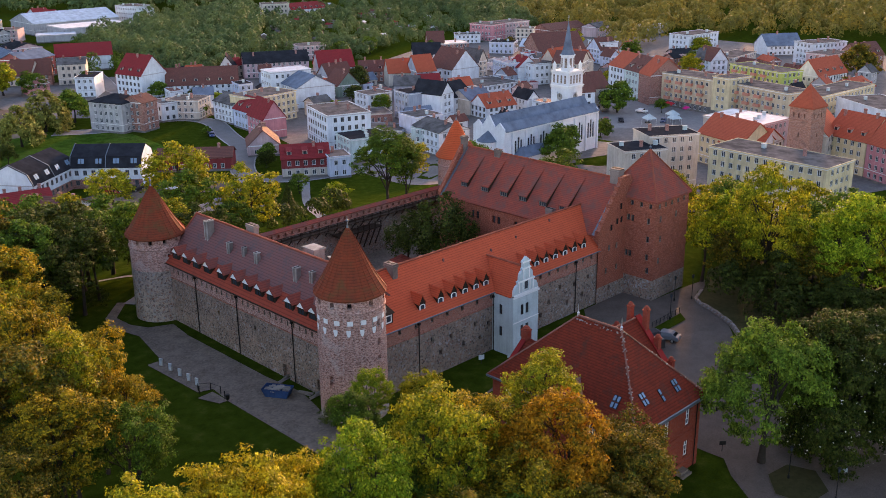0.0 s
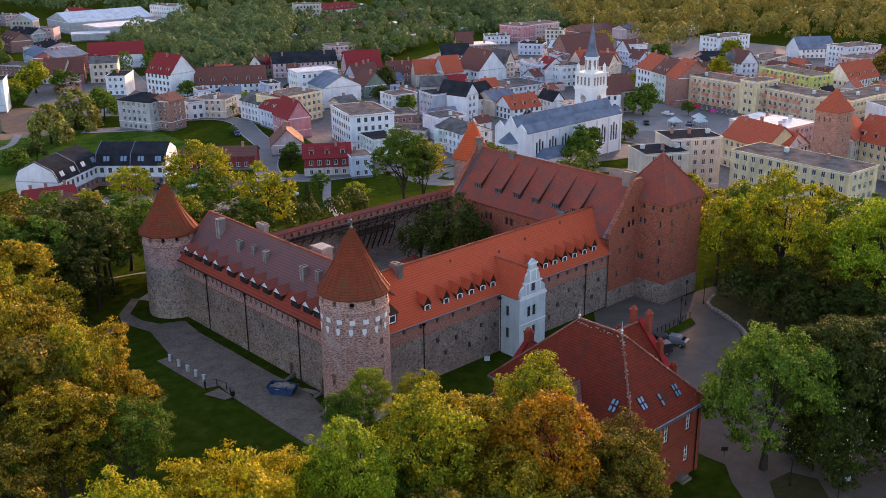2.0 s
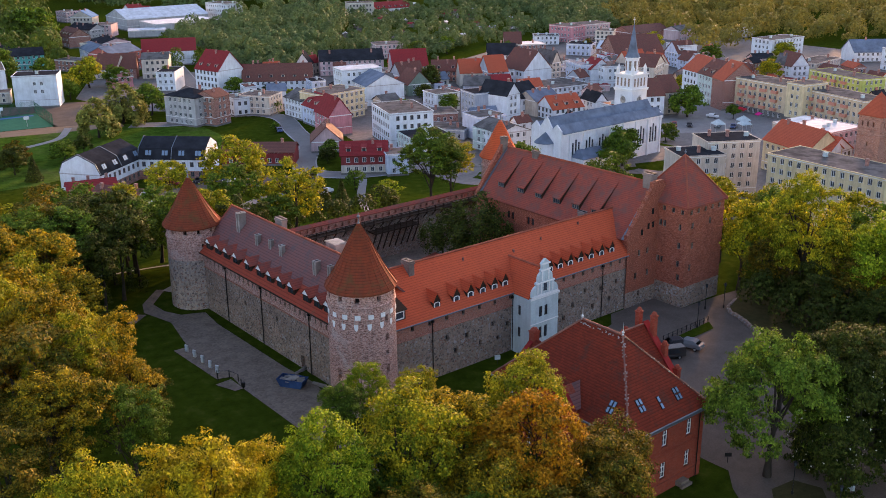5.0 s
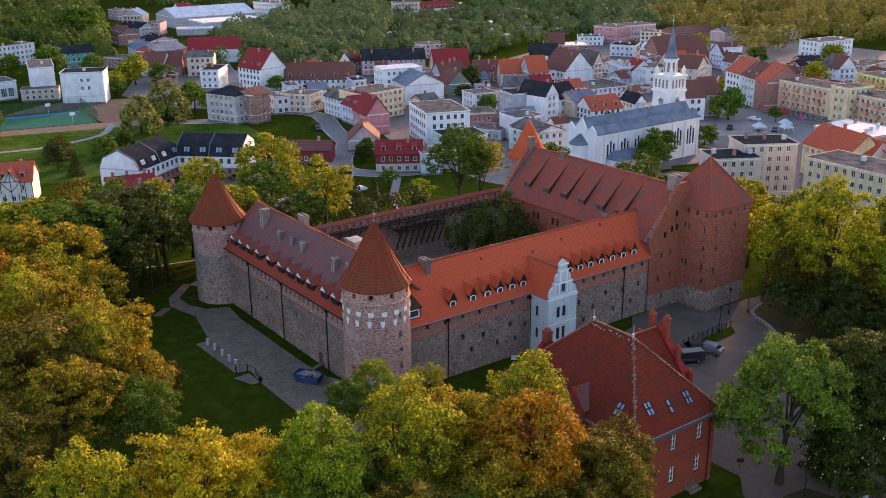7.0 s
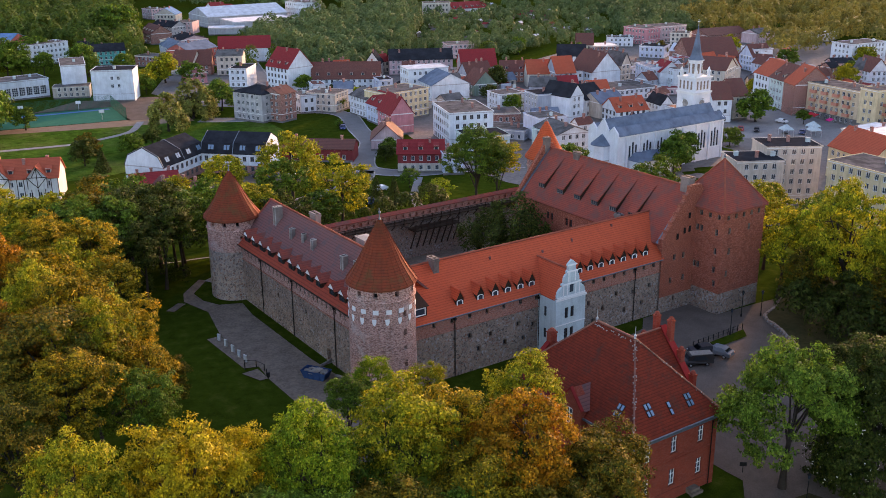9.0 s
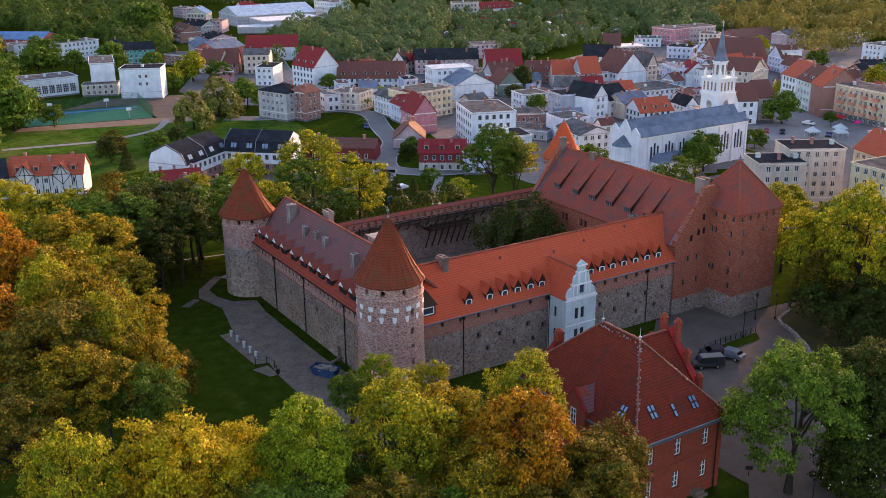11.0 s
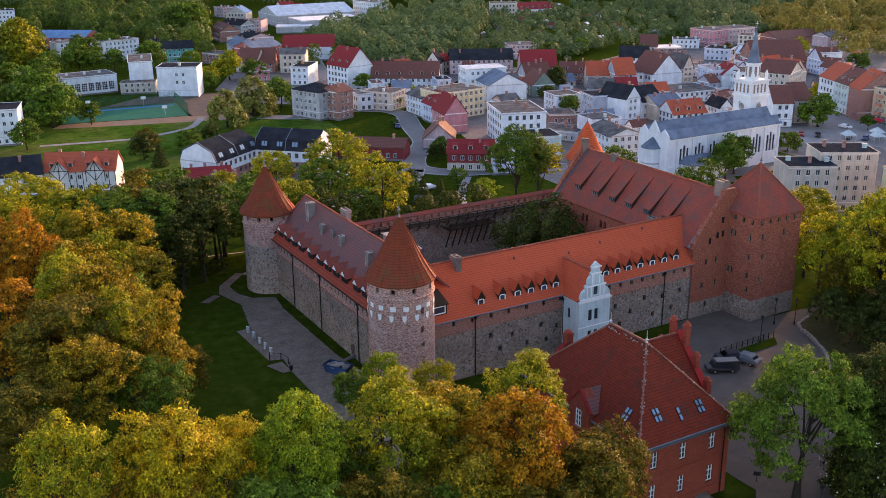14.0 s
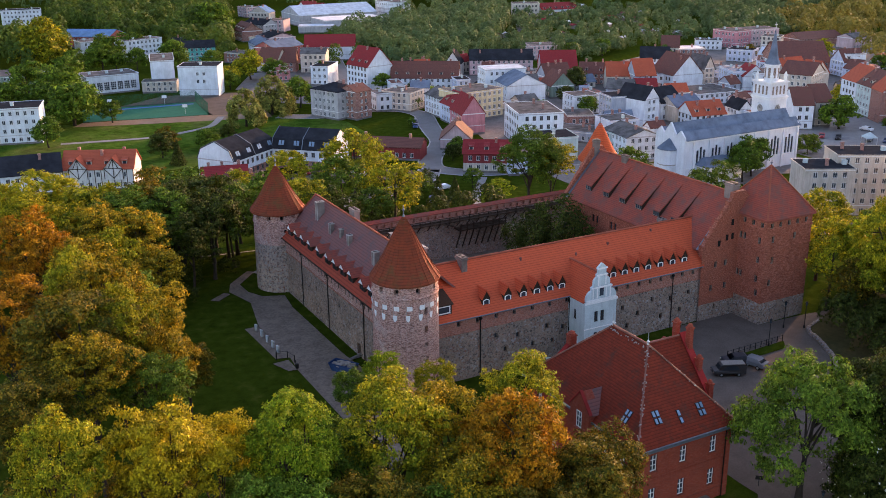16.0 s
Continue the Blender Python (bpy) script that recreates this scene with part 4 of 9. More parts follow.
chimney(hall, 57.0, 1.6, 17.5, 20.6, 1.3, 1.8, M_CHIM, True, 3)
chimney(hall, 56.6, 35.1, 18.0, 20.9, 1.1, 0.9, M_CHIM, True, 1)
chimney(hall, 56.8, 27.0, 18.0, 19.7, 0.7, 1.3, M_CHIM, True, 2)
chimney(hall, 51.4, 10.5, 11.0, 13.4, 0.8, 1.4, M_CHIM, True, 2)

# -- square corner tower --
sq = thing("square_tower", "square brick tower with red pyramid roof", "tower", "castle towers")
SX0, SX1, SY0, SY1, SE = 57.3, 66.6, -5.8, 3.6, 16.4
bm = bmesh.new()
def sq_holes(n, full):
    hs = []
    for z, h in ((15.2, 0.75),):
        hs += [(0.7 + i * 1.75, 0.7 + i * 1.75 + 0.55, z, z + h) for i in range(5)]
    for z, xs_ in ((12.6, (1.0, 4.0, 4.8)), (9.6, (1.0,)), (6.6, (1.0, 4.2, 4.9)), (4.4, (0.8,))) if full else ((12.9, (1.2, 5.6)), (9.6, (1.4,)), (6.0, (1.2,))):
        hs += [(a, a + 0.5, z, z + 1.0) for a in xs_]
    return hs
hf, hl = sq_holes(5, False), sq_holes(5, True)
holed_wall(bm, (SX0, SY0), (1, 0), SX1 - SX0, -1.2, SE, hf, 0.4, 0, True, ((3.4, 1),))
holed_wall(bm, (SX0, SY1), (0, -1), SY1 - SY0, -1.2, SE, [(9.4 - b, 9.4 - a, c, d) for a, b, c, d in hl], 0.4, 0, True, ((3.4, 1),))
holed_wall(bm, (SX1, SY0), (0, 1), SY1 - SY0, -1.2, SE, [], 0.4, 1)
holed_wall(bm, (SX1, SY1), (-1, 0), SX1 - SX0, -1.2, SE, [], 0.4, 1)
part("wall", bm, [M_STONE, M_BRICK_HALL], sq)
for a, b, c, d in hf:
    part("window_slit", slit_mesh(b - a, d - c), None, sq, at=(SX0 + a, SY0 + 0.33, c))
for a, b, c, d in hl:
    part("window_slit", slit_mesh(b - a, d - c), None, sq, at=(SX0 + 0.33, SY1 - (9.4 - b), c), rz=-90)
bm = bmesh.new()
for z in (14.6, 11.8):
    box(bm, SX0 - 0.1, SX1 + 0.1, SY0 - 0.1, SY0 - 0.002, z, z + 0.22)
    box(bm, SX0 - 0.1, SX0 - 0.002, SY0 - 0.002, SY1, z, z + 0.22)
part("brick_course", bm, M_BRICK_HALL, sq)
bm = bmesh.new()
cx, cy = (SX0 + SX1) / 2, (SY0 + SY1) / 2
lathe(bm, [((SX1 - SX0) / 2 * 1.414 + 0.55, SE - 0.1), ((SX1 - SX0) / 2 * 1.414 + 0.5, SE + 0.1), (0, 23.3)], 4, 0, 0)
bmesh.ops.rotate(bm, verts=bm.verts, cent=(0, 0, 0), matrix=Matrix.Rotation(radians(45), 3, 'Z'))
bmesh.ops.translate(bm, verts=bm.verts, vec=(cx, cy, 0))
part("roof", bm, M_TILE_HALL, sq, "red clay tile pyramid roof")
for dx, dy in ((-1, -1), (1, -1), (-1, 1), (1, 1)):
    ridge_line("hip_tiles", (cx + dx * 5.0, cy + dy * 5.0, SE + 0.15), (cx, cy, 23.35), sq, M_RIDGE, 0.14)
spire_ball(sq, cx, cy, 23.2, 1.0)

# -- curtain wall behind the court, with a timber walk --
cw = thing("curtain_wall", "fieldstone curtain wall with brick parapet and timber walk", "castle wall")
bm = bmesh.new()
box(bm, 3, 63, 44.4, 46.0, -3, 7.2)
part("stone_wall", bm, M_STONE, cw)
bm = bmesh.new()
ph = []
x = 1.0
while x < 58.5:
    ph.append((x, x + 0.6, 7.55, 8.15))
    x += 1.45
holed_wall(bm, (3, 45.2), (1, 0), 60, 7.2, 8.6, ph, 0.5)
holed_wall(bm, (63, 46.0), (-1, 0), 60, 7.2, 8.6, [], 0.3)
part("parapet", bm, M_BRICK, cw, "red brick parapet with small openings")
bm = bmesh.new()
slab(bm, [(3, 44.95, 8.55), (63, 44.95, 8.55), (63, 45.6, 9.05), (3, 45.6, 9.05)], 0.15)
slab(bm, [(3, 46.25, 8.55), (63, 46.25, 8.55), (63, 45.6, 9.05), (3, 45.6, 9.05)], 0.15)
part("coping", bm, M_TILE_HALL, cw, "red tile coping")
for x in range(13, 62, 2):
    bm = bmesh.new()
    box(bm, x - 0.1, x + 0.1, 43.2, 45.1, 6.9, 7.1)
    rod(bm, (x, 43.3, 6.95), (x, 44.4, 5.9), 0.09, 4)
    box(bm, x - 0.07, x + 0.07, 43.2, 43.34, 7.1, 8.1)
    part("walk_bracket", bm, M_TIMBER, cw)
bm = bmesh.new()
box(bm, 12, 62.5, 43.2, 44.9, 7.1, 7.2)
box(bm, 12, 62.5, 43.2, 43.3, 7.95, 8.07)
box(bm, 12, 62.5, 43.22, 43.28, 7.5, 7.6)
part("timber_walk", bm, M_TIMBER, cw, "dark timber walkway with rail")
hoard = thing("timber_gallery", "dark timber gallery braced against the curtain wall", "gallery")
bm = bmesh.new()
box(bm, 32.3, 42.2, 42.0, 44.2, 5.6, 5.8)
box(bm, 32.3, 42.2, 42.0, 42.12, 6.6, 6.75)
box(bm, 32.3, 42.2, 42.03, 42.09, 6.1, 6.2)
part("deck", bm, M_TIMBER, hoard)
for i in range(8):
    x = 32.6 + i * 1.34
    bm = bmesh.new()
    rod(bm, (x, 42.1, 5.6), (x, 43.9, 2.0), 0.13, 5)
    part("brace", bm, M_TIMBER, hoard)
    bm = bmesh.new()
    box(bm, x - 0.08, x + 0.08, 42.0, 42.16, 5.6, 6.9)
    part("post", bm, M_TIMBER, hoard)
bm = bmesh.new()
for i in range(9):
    box(bm, 30.0 + i * 0.35, 30.35 + i * 0.35, 42.3, 43.3, 7.0 - i * 0.16, 7.08 - i * 0.16)
rod(bm, (29.8, 42.3, 8.0), (33.2, 42.3, 6.6), 0.07, 4)
part("stair", bm, M_TIMBER, hoard)
bm = bmesh.new()
box(bm, 51.5, 53.3, 43.9, 44.4, 3.0, 5.2)
part("door", bm, M_TIMBER, cw, "dark doorway")
# short wall from hall to far tower
solo_bm = bmesh.new()
box(solo_bm, 61.5, 63.4, 35.6, 45.0, -3, 8.6)
w2 = thing("curtain_wall", "brick curtain wall beside the far tower", "castle wall")
part("stone_wall", solo_bm, M_BRICK, w2)
sheet("courtyard", [(12, 12), (50.6, 12), (50.6, 44.4), (12, 44.4)], M_COBBLE, "cobbled castle courtyard", 0.04)

# ---- red brick house below the castle ----
house = thing("brick_house", "two-storey red brick house with steep hipped tile roof", "house")
HA, HB, HF, HK = 9.4, 22.1, -36.0, -15.5      # walls: x from, to; y from, to
HZ0, HZE, HZR = -2.2, 7.4, 15.2
fw = []
for x in (1.7, 5.7, 9.9):
    fw += [(x, x + 0.95, 4.2, 6.2), (x, x + 0.95, 0.2, 2.2)]
sw = [(s, s + 0.95, z, z + 2.0) for s in (2.0, 5.2, 14.5, 17.6) for z in (4.2, 0.2)]
bm = bmesh.new()
holed_wall(bm, (HA, HF), (1, 0), HB - HA, HZ0, HZE, fw, 0.3)
holed_wall(bm, (HA, HK), (0, -1), HK - HF, HZ0, HZE, [(20.5 - b, 20.5 - a, c, d) for a, b, c, d in sw], 0.3)
holed_wall(bm, (HB, HF), (0, 1), HK - HF, HZ0, HZE, [], 0.3)
holed_wall(bm, (HB, HK), (-1, 0), HB - HA, HZ0, HZE, [], 0.3)
part("wall", bm, M_BRICK_HOUSE, house)


def house_window(parent, x, y, z, rz, w=0.95, h=2.0):
    win = part("window", bmesh.new(), M_WHITE_TRIM, parent, at=(x, y, z), rz=rz)
    part("window_frame", HOUSE_FRAME, None, win, "white timber casement")
    part("pane", HOUSE_PANE, None, win)
    part("window_sill", HOUSE_SILL, None, win)


bm = bmesh.new()
holed_wall(bm, (0, -0.02), (1, 0), 0.95, 0, 2.0, [(a, b, c, d) for a, b in ((.1, .43), (.52, .85)) for c, d in ((.1, .66), (.71, 1.28), (1.36, 1.9))], 0.05, 0, False)
bmesh.ops.remove_doubles(bm, verts=bm.verts, dist=0.0005)
HOUSE_FRAME = mesh_of(bm, "window_frame", M_WHITE_TRIM)
bm = bmesh.new()
box(bm, 0.05, 0.9, 0.02, 0.04, 0.05, 1.95)
HOUSE_PANE = mesh_of(bm, "pane", M_GLASS)
bm = bmesh.new()
box(bm, -0.1, 1.05, -0.3, 0.0, -0.1, 0.0)
HOUSE_SILL = mesh_of(bm, "window_sill", M_BRICK_HOUSE)
for a, b, c, d in fw:
    house_window(house, HA + a, HF + 0.2, c, 0)
for a, b, c, d in sw:
    house_window(house, HA + 0.2, HK - (20.5 - b), c, -90)
bm = bmesh.new()
for z, o in ((3.2, 0.08), (3.55, 0.05), (-0.5, 0.12), (6.6, 0.14)):
    box(bm, HA - o, HB + o, HF - o, HF - 0.002, z, z + 0.16)
    box(bm, HA - o, HA - 0.002, HF - 0.002, HK, z, z + 0.16)
    box(bm, HB + 0.002, HB + o, HF - 0.002, HK, z, z + 0.16)
part("brick_course", bm, M_BRICK_HOUSE, house)
for x in (HA - 0.12, HB - 0.5):
    bm = bmesh.new()
    box(bm, x, x + 0.6, HF - 0.1, HF - 0.003, HZ0, 7.3)
    part("corner_pilaster", bm, M_BRICK_HOUSE, house)
# hipped roof
RX, RY0, RY1, OV = 15.6, -29.3, -23.2, 0.5
A_, B_, C_, D_ = (HA - OV, HF - OV, 7.3), (HB + OV, HF - OV, 7.3), (HB + OV, HK + OV, 7.3), (HA - OV, HK + OV, 7.3)
R0, R1 = (RX, RY0, HZR), (RX, RY1, HZR)
for pts in ([A_, B_, R0], [B_, C_, R1, R0], [C_, D_, R1], [D_, A_, R0, R1]):
    bm = bmesh.new()
    slab(bm, pts, 0.2)
    part("roof_slope", bm, M_TILE_HOUSE, house, "crimson clay tile roof")
ridge_line("ridge_tiles", (RX, RY0, HZR + .06), (RX, RY1, HZR + .06), house, M_RIDGE_PALE, 0.15)
for c, r in ((A_, R0), (B_, R0), (C_, R1), (D_, R1)):
    ridge_line("hip_tiles", (c[0], c[1], c[2] + .05), (r[0], r[1], r[2] + .06), house, M_RIDGE_PALE, 0.11)
for y in (RY0, RY1):
    bm = bmesh.new()
    lathe(bm, [(0.16, HZR), (0.1, HZR + 0.2), (0.17, HZR + 0.4), (0.05, HZR + 0.6), (0.04, HZR + 1.3), (0.0, HZR + 1.6)], 8, RX, y)
    part("finial", bm, M_ZINC, house, "zinc spike finial")
bm = bmesh.new()
box(bm, HA - OV - 0.14, HB + OV + 0.14, HF - OV - 0.2, HF - OV - 0.004, 6.95, 7.3)
box(bm, HA - OV - 0.16, HA - OV - 0.004, HF - OV - 0.004, HK + OV, 7.1, 7.34)
box(bm, HB + OV + 0.004, HB + OV + 0.16, HF - OV - 0.004, HK + OV, 7.1, 7.34)
part("gutter", bm, M_LEAD, house, "blue-grey metal gutter")


def skylight(x, y, facing, cols=2, rows=2):
    """A pane pair lying on the roof; facing 'front' or 'side'."""
    if facing == 'front':
        k = (HZR - 7.3) / (RY0 - HF + OV)
        base = Vector((x, y, 7.3 + (y - HF + OV) * k))
        u, v = Vector((1, 0, 0)), Vector((0, 1, k)).normalized()
    else:
        k = (HZR - 7.3) / (RX - HA + OV)
        base = Vector((x, y, 7.3 + (x - HA + OV) * k))
        u, v = Vector((0, -1, 0)), Vector((1, 0, k)).normalized()
    n = u.cross(v)
    s = part("skylight", bmesh.new(), M_LEAD, house)
    for i in range(cols):
        for j in range(rows):
            o = base + u * (i * 0.5) + v * (j * 0.8)
            for nm, q, lo, hi, m in (("skylight_frame", 0.0, 0.0, 0.09, M_IRON), ("pane", 0.07, 0.09, 0.11, M_GLASS_SKY)):
                bm = bmesh.new()
                c = [o + u * (q) + v * (q), o + u * (0.45 - q) + v * q, o + u * (0.45 - q) + v * (0.72 - q), o + u * q + v * (0.72 - q)]
                lo_ = [bm.verts.new(p + n * lo) for p in c]
                hi_ = [bm.verts.new(p + n * hi) for p in c]
                bm.faces.new(hi_)
                for a in range(4):
                    bm.faces.new((lo_[a], lo_[(a + 1) % 4], hi_[(a + 1) % 4], hi_[a]))
                part(nm, bm, m, s)


skylight(12.4, -35.0, 'front')
skylight(15.5, -35.4, 'front', 1)
skylight(18.2, -35.3, 'front')
skylight(10.1, -32.0, 'side')
# brick gable bay on the side of the slope


def gable_plate(axis, at, mid, half, z_foot, z_eave, z_top, thick):
    """An upright brick gable: axis 'x' or 'y' is its normal, mid and half lie along it."""
    bm = bmesh.new()
    pts = [(mid - half, z_foot), (mid + half, z_foot), (mid + half, z_eave), (mid, z_top), (mid - half, z_eave)]
    f = bm.faces.new([bm.verts.new((at, s, z) if axis == 'x' else (s, at, z)) for s, z in pts])
    r = bmesh.ops.extrude_face_region(bm, geom=[f])
    bmesh.ops.translate(bm, vec=(thick, 0, 0) if axis == 'x' else (0, thick, 0), verts=[v for v in r["geom"] if isinstance(v, bmesh.types.BMVert)])
    bmesh.ops.recalc_face_normals(bm, faces=bm.faces)
    return bm


def gable_coping(axis, at, mid, half, z_eave, z_top, thick):
    bm = bmesh.new()
    for s in (-1, 1):
        q = [(at, mid + s * half, z_eave), (at + thick, mid + s * half, z_eave), (at + thick, mid, z_top), (at, mid, z_top)]
        slab(bm, q if axis == 'x' else [(b, a, c) for a, b, c in q], 0.14)
    return bm


M_COPING = plaster("coping_red", (0.30, 0.030, 0.026), 0.3)
part("gable_bay", gable_plate('x', HA - 0.9, -27.0, 1.75, HZ0, 8.3, 10.3, 1.5), M_BRICK_HOUSE, house, "smooth red brick gable")
part("coping", gable_coping('x', HA - 1.0, -27.0, 1.95, 8.25, 10.5, 0.4), M_COPING, house)
house_window(house, HA - 0.93, -26.5, 6.0, -90)
bm = bmesh.new()
for s in (-1, 1):
    slab(bm, [(HA - 0.55, -27.0 + s * 2.0, 8.1), (HA - 0.55, -27.0, 10.25), (11.5, -27.0, 10.25), (9.7, -27.0 + s * 2.0, 8.1)], 0.15)
part("bay_roof", bm, M_TILE_OLD, house, "mossy dark tile roof")
# cross gable on the far side with brick pinnacles
part("cross_gable", gable_plate('x', 23.0, -26.2, 5.0, HZ0, 8.2, 13.7, 0.6), M_BRICK_HOUSE, house, "brick cross gable")
part("coping", gable_coping('x', 22.85, -26.2, 5.2, 8.2, 13.9, 0.9), M_COPING, house, "crimson verge coping")
bm = bmesh.new()
for s in (-1, 1):
    slab(bm, [(22.9, -26.2 + s * 5.1, 8.0), (22.9, -26.2, 13.55), (16.8, -26.2, 13.55), (21.7, -26.2 + s * 5.1, 8.0)], 0.18)
part("cross_roof", bm, M_TILE_HOUSE, house)
ridge_line("ridge_tiles", (17.0, -26.2, 13.62), (22.9, -26.2, 13.62), house, M_RIDGE_PALE, 0.12)


def pinnacle(x, y, z0, z1, w):
    """A slim brick pier with a corbelled, rounded head."""
    bm = bmesh.new()
    box(bm, x - w, x + w, y - w, y + w, z0, z1 - 0.45)
    box(bm, x - w - 0.07, x + w + 0.07, y - w - 0.07, y + w + 0.07, z1 - 0.45, z1 - 0.3)
    lathe(bm, [(w * 1.15, z1 - 0.3), (w * 1.1, z1 - 0.1), (w * 0.6, z1 + 0.12), (0.0, z1 + 0.2)], 8, x, y)
    part("pinnacle", bm, M_BRICK_HOUSE, house, "red brick pinnacle")


for y, z0, z1 in ((-25.1, 12.2, 15.1), (-27.35, 11.9, 15.2), (-29.15, 9.8, 12.1), (-31.15, 7.4, 9.8), (-23.2, 9.8, 12.0), (-21.2, 7.4, 9.8)):
    pinnacle(23.35, y, z0, z1, 0.31)
# rear gable with a pier at its top
part("rear_gable", gable_plate('y', -15.5, 15.65, 3.6, HZ0, 7.2, 10.1, 0.5), M_BRICK_HOUSE, house)
part("coping", gable_coping('y', -15.6, 15.65, 3.8, 7.1, 10.25, 0.7), M_COPING, house)
bm = bmesh.new()
for s in (-1, 1):
    slab(bm, [(15.65 + s * 3.7, -15.6, 7.0), (15.65, -15.6, 10.0), (15.65, -18.2, 10.0), (15.65 + s * 3.7, -15.9, 7.0)], 0.15)
part("rear_roof", bm, M_TILE_HOUSE, house)
pinnacle(15.65, -15.3, 9.2, 11.4, 0.45)
# pale mortar left along ridge and hips
bm = bmesh.new()
rsm = random.Random(3)
for a, b, n in ((R0, R1, 34), (A_, R0, 80), (B_, R0, 30)):
    for i in range(n):
        s = rsm.random() ** (1.0 if a is R0 else 0.8)
        p = Vector(a).lerp(Vector(b), s) + Vector((rsm.uniform(-.2, .2), rsm.uniform(-.2, .2), 0.06))
        if a is R0:
            p.x -= 0.25 + rsm.choice((0, 0.35)) * rsm.random()
            p.z -= 0.25
        q = rsm.uniform(0.025, 0.06)
        box(bm, p.x - q, p.x + q, p.y - q, p.y + q, p.z - 0.08, p.z + 0.03)
part("mortar_specks", bm, M_STONE_PALE, house, "pale mortar crumbs on the tiles")
bm = bmesh.new()
rod(bm, (HB - 0.75, HF - 0.2, HZ0), (HB - 0.75, HF - 0.2, 6.9), 0.06)
part("downpipe", bm, M_IRON, house)
bm = bmesh.new()
box(bm, 18.0, 19.4, HF - 0.8, HF - 0.01, -1.6, -1.0)
box(bm, 17.8, 19.6, HF - 1.15, HF - 0.8, -1.6, -1.28)
part("cellar_step", bm, M_COBBLE, house, "grey stone cellar steps")

# ---- the town ----
# white leans blue: skylight on the walls is put into its colour
WALLS = {k: plaster("render_" + k, c, 0.2, 0.95, streak=0.10 if k == "white" else 0.2) for k, c in dict(
    white=(0.68, 0.73, 0.77), beige=(0.58, 0.52, 0.44), yellow=(0.70, 0.58, 0.36), lime=(0.50, 0.58, 0.16), teal=(0.10, 0.46, 0.42),
    paleteal=(0.52, 0.64, 0.62), paleblue=(0.56, 0.62, 0.74), pink=(0.60, 0.26, 0.28), rose=(0.58, 0.42, 0.42), grey_wall=(0.46, 0.46, 0.46),
    red_wall=(0.26, 0.05, 0.05), weathered=(0.40, 0.44, 0.50), timber=(0.72, 0.70, 0.66), balcony=(0.62, 0.50, 0.34), salmon=(0.44, 0.13, 0.11), green=(0.20, 0.27, 0.22)).items()}
WALLS["brick"] = bricks("brick_town", (0.28, 0.11, 0.08), (0.2, 0.085, 0.065))
ROOFS = {
    "red": tiles("town_tile_red", (0.27, 0.028, 0.030), (0.20, 0.03, 0.03), moss=(0.15, 0.04, 0.04), moss_at=0.66),
    "orange": tiles("town_tile_orange", (0.44, 0.10, 0.05), (0.36, 0.075, 0.04), moss_at=0.7),
    "brown": tiles("town_tile_brown", (0.17, 0.065, 0.05), (0.12, 0.055, 0.045), moss_at=0.6),
    "dark": plaster("town_roof_dark", (0.034, 0.036, 0.042), 0.4, 1.0, sheen=0.0),
    "grey": plaster("town_roof_felt", (0.15, 0.142, 0.138), 0.55, 1.0, sheen=0.0),
    "slate": plaster("town_roof_slate", (0.16, 0.20, 0.26), 0.35, 0.95, sheen=0.02),
    "blue": plaster("town_roof_blue", (0.14, 0.26, 0.42), 0.3, 0.95, sheen=0.02),
    "paleblue": plaster("town_roof_sheet", (0.52, 0.58, 0.64), 0.3, 0.95, sheen=0.02),
    "white": plaster("town_roof_white", (0.72, 0.71, 0.70), 0.25, 0.95, sheen=0.02),
    "teal": plaster("town_roof_teal", (0.08, 0.42, 0.40), 0.2, 0.95, sheen=0.02)}
M_CHIM_TOWN = bricks("chimney_town", (0.30, 0.12, 0.09), (0.24, 0.11, 0.09))
M_PLINTH = plaster("plinth_grey", (0.20, 0.19, 0.18), 0.4)
M_SALMON = plaster("balcony_salmon", (0.60, 0.26, 0.18), 0.2)
WIN_TOWN = {k: window_mesh(1.05, 1.4, m, (1, 0), 0.08, 0.09) for k, m in dict(light=M_WHITE_TRIM, dark=M_WOODGREY).items()}
WIN_HALL_BIG = window_mesh(2.3, 3.4, M_WHITE_TRIM, (2, 3), 0.08, 0.12)
bm = bmesh.new()
box(bm, -0.35, 0.35, -0.3, 0.3, 0, 1.7)
box(bm, -0.42, 0.42, -0.37, 0.37, 1.45, 1.6)
CHIM_TOWN = mesh_of(bm, "chimney", M_CHIM_TOWN)
bm = bmesh.new()
box(bm, -0.5, 0.5, -0.35, 0.35, 0, 1.1)
box(bm, -0.58, 0.58, -0.43, 0.43, 0.95, 1.06)
VENT_TOWN = mesh_of(bm, "roof_vent", M_WHITE)
bm = bmesh.new()
box(bm, 0, 2.4, -1.1, 0, 0, 0.16)
box(bm, 0, 2.4, -1.1, -1.02, 0.16, 1.05)
box(bm, 0, 0.06, -1.02, 0, 0.16, 1.05)
box(bm, 2.34, 2.4, -1.02, 0, 0.16, 1.05)
BALCONY = mesh_of(bm, "balcony", M_SALMON)
COLOUR_WORD = dict(white="white rendered", beige="beige rendered", yellow="yellow rendered", lime="lime green and yellow", teal="turquoise", paleteal="pale mint",
                   paleblue="pale blue", pink="pink rendered", rose="dusty pink", grey_wall="grey rendered", red_wall="dark red", weathered="weathered grey-blue",
                   timber="half-timbered white", balcony="cream", salmon="salmon red", green="dull green", brick="brown brick")
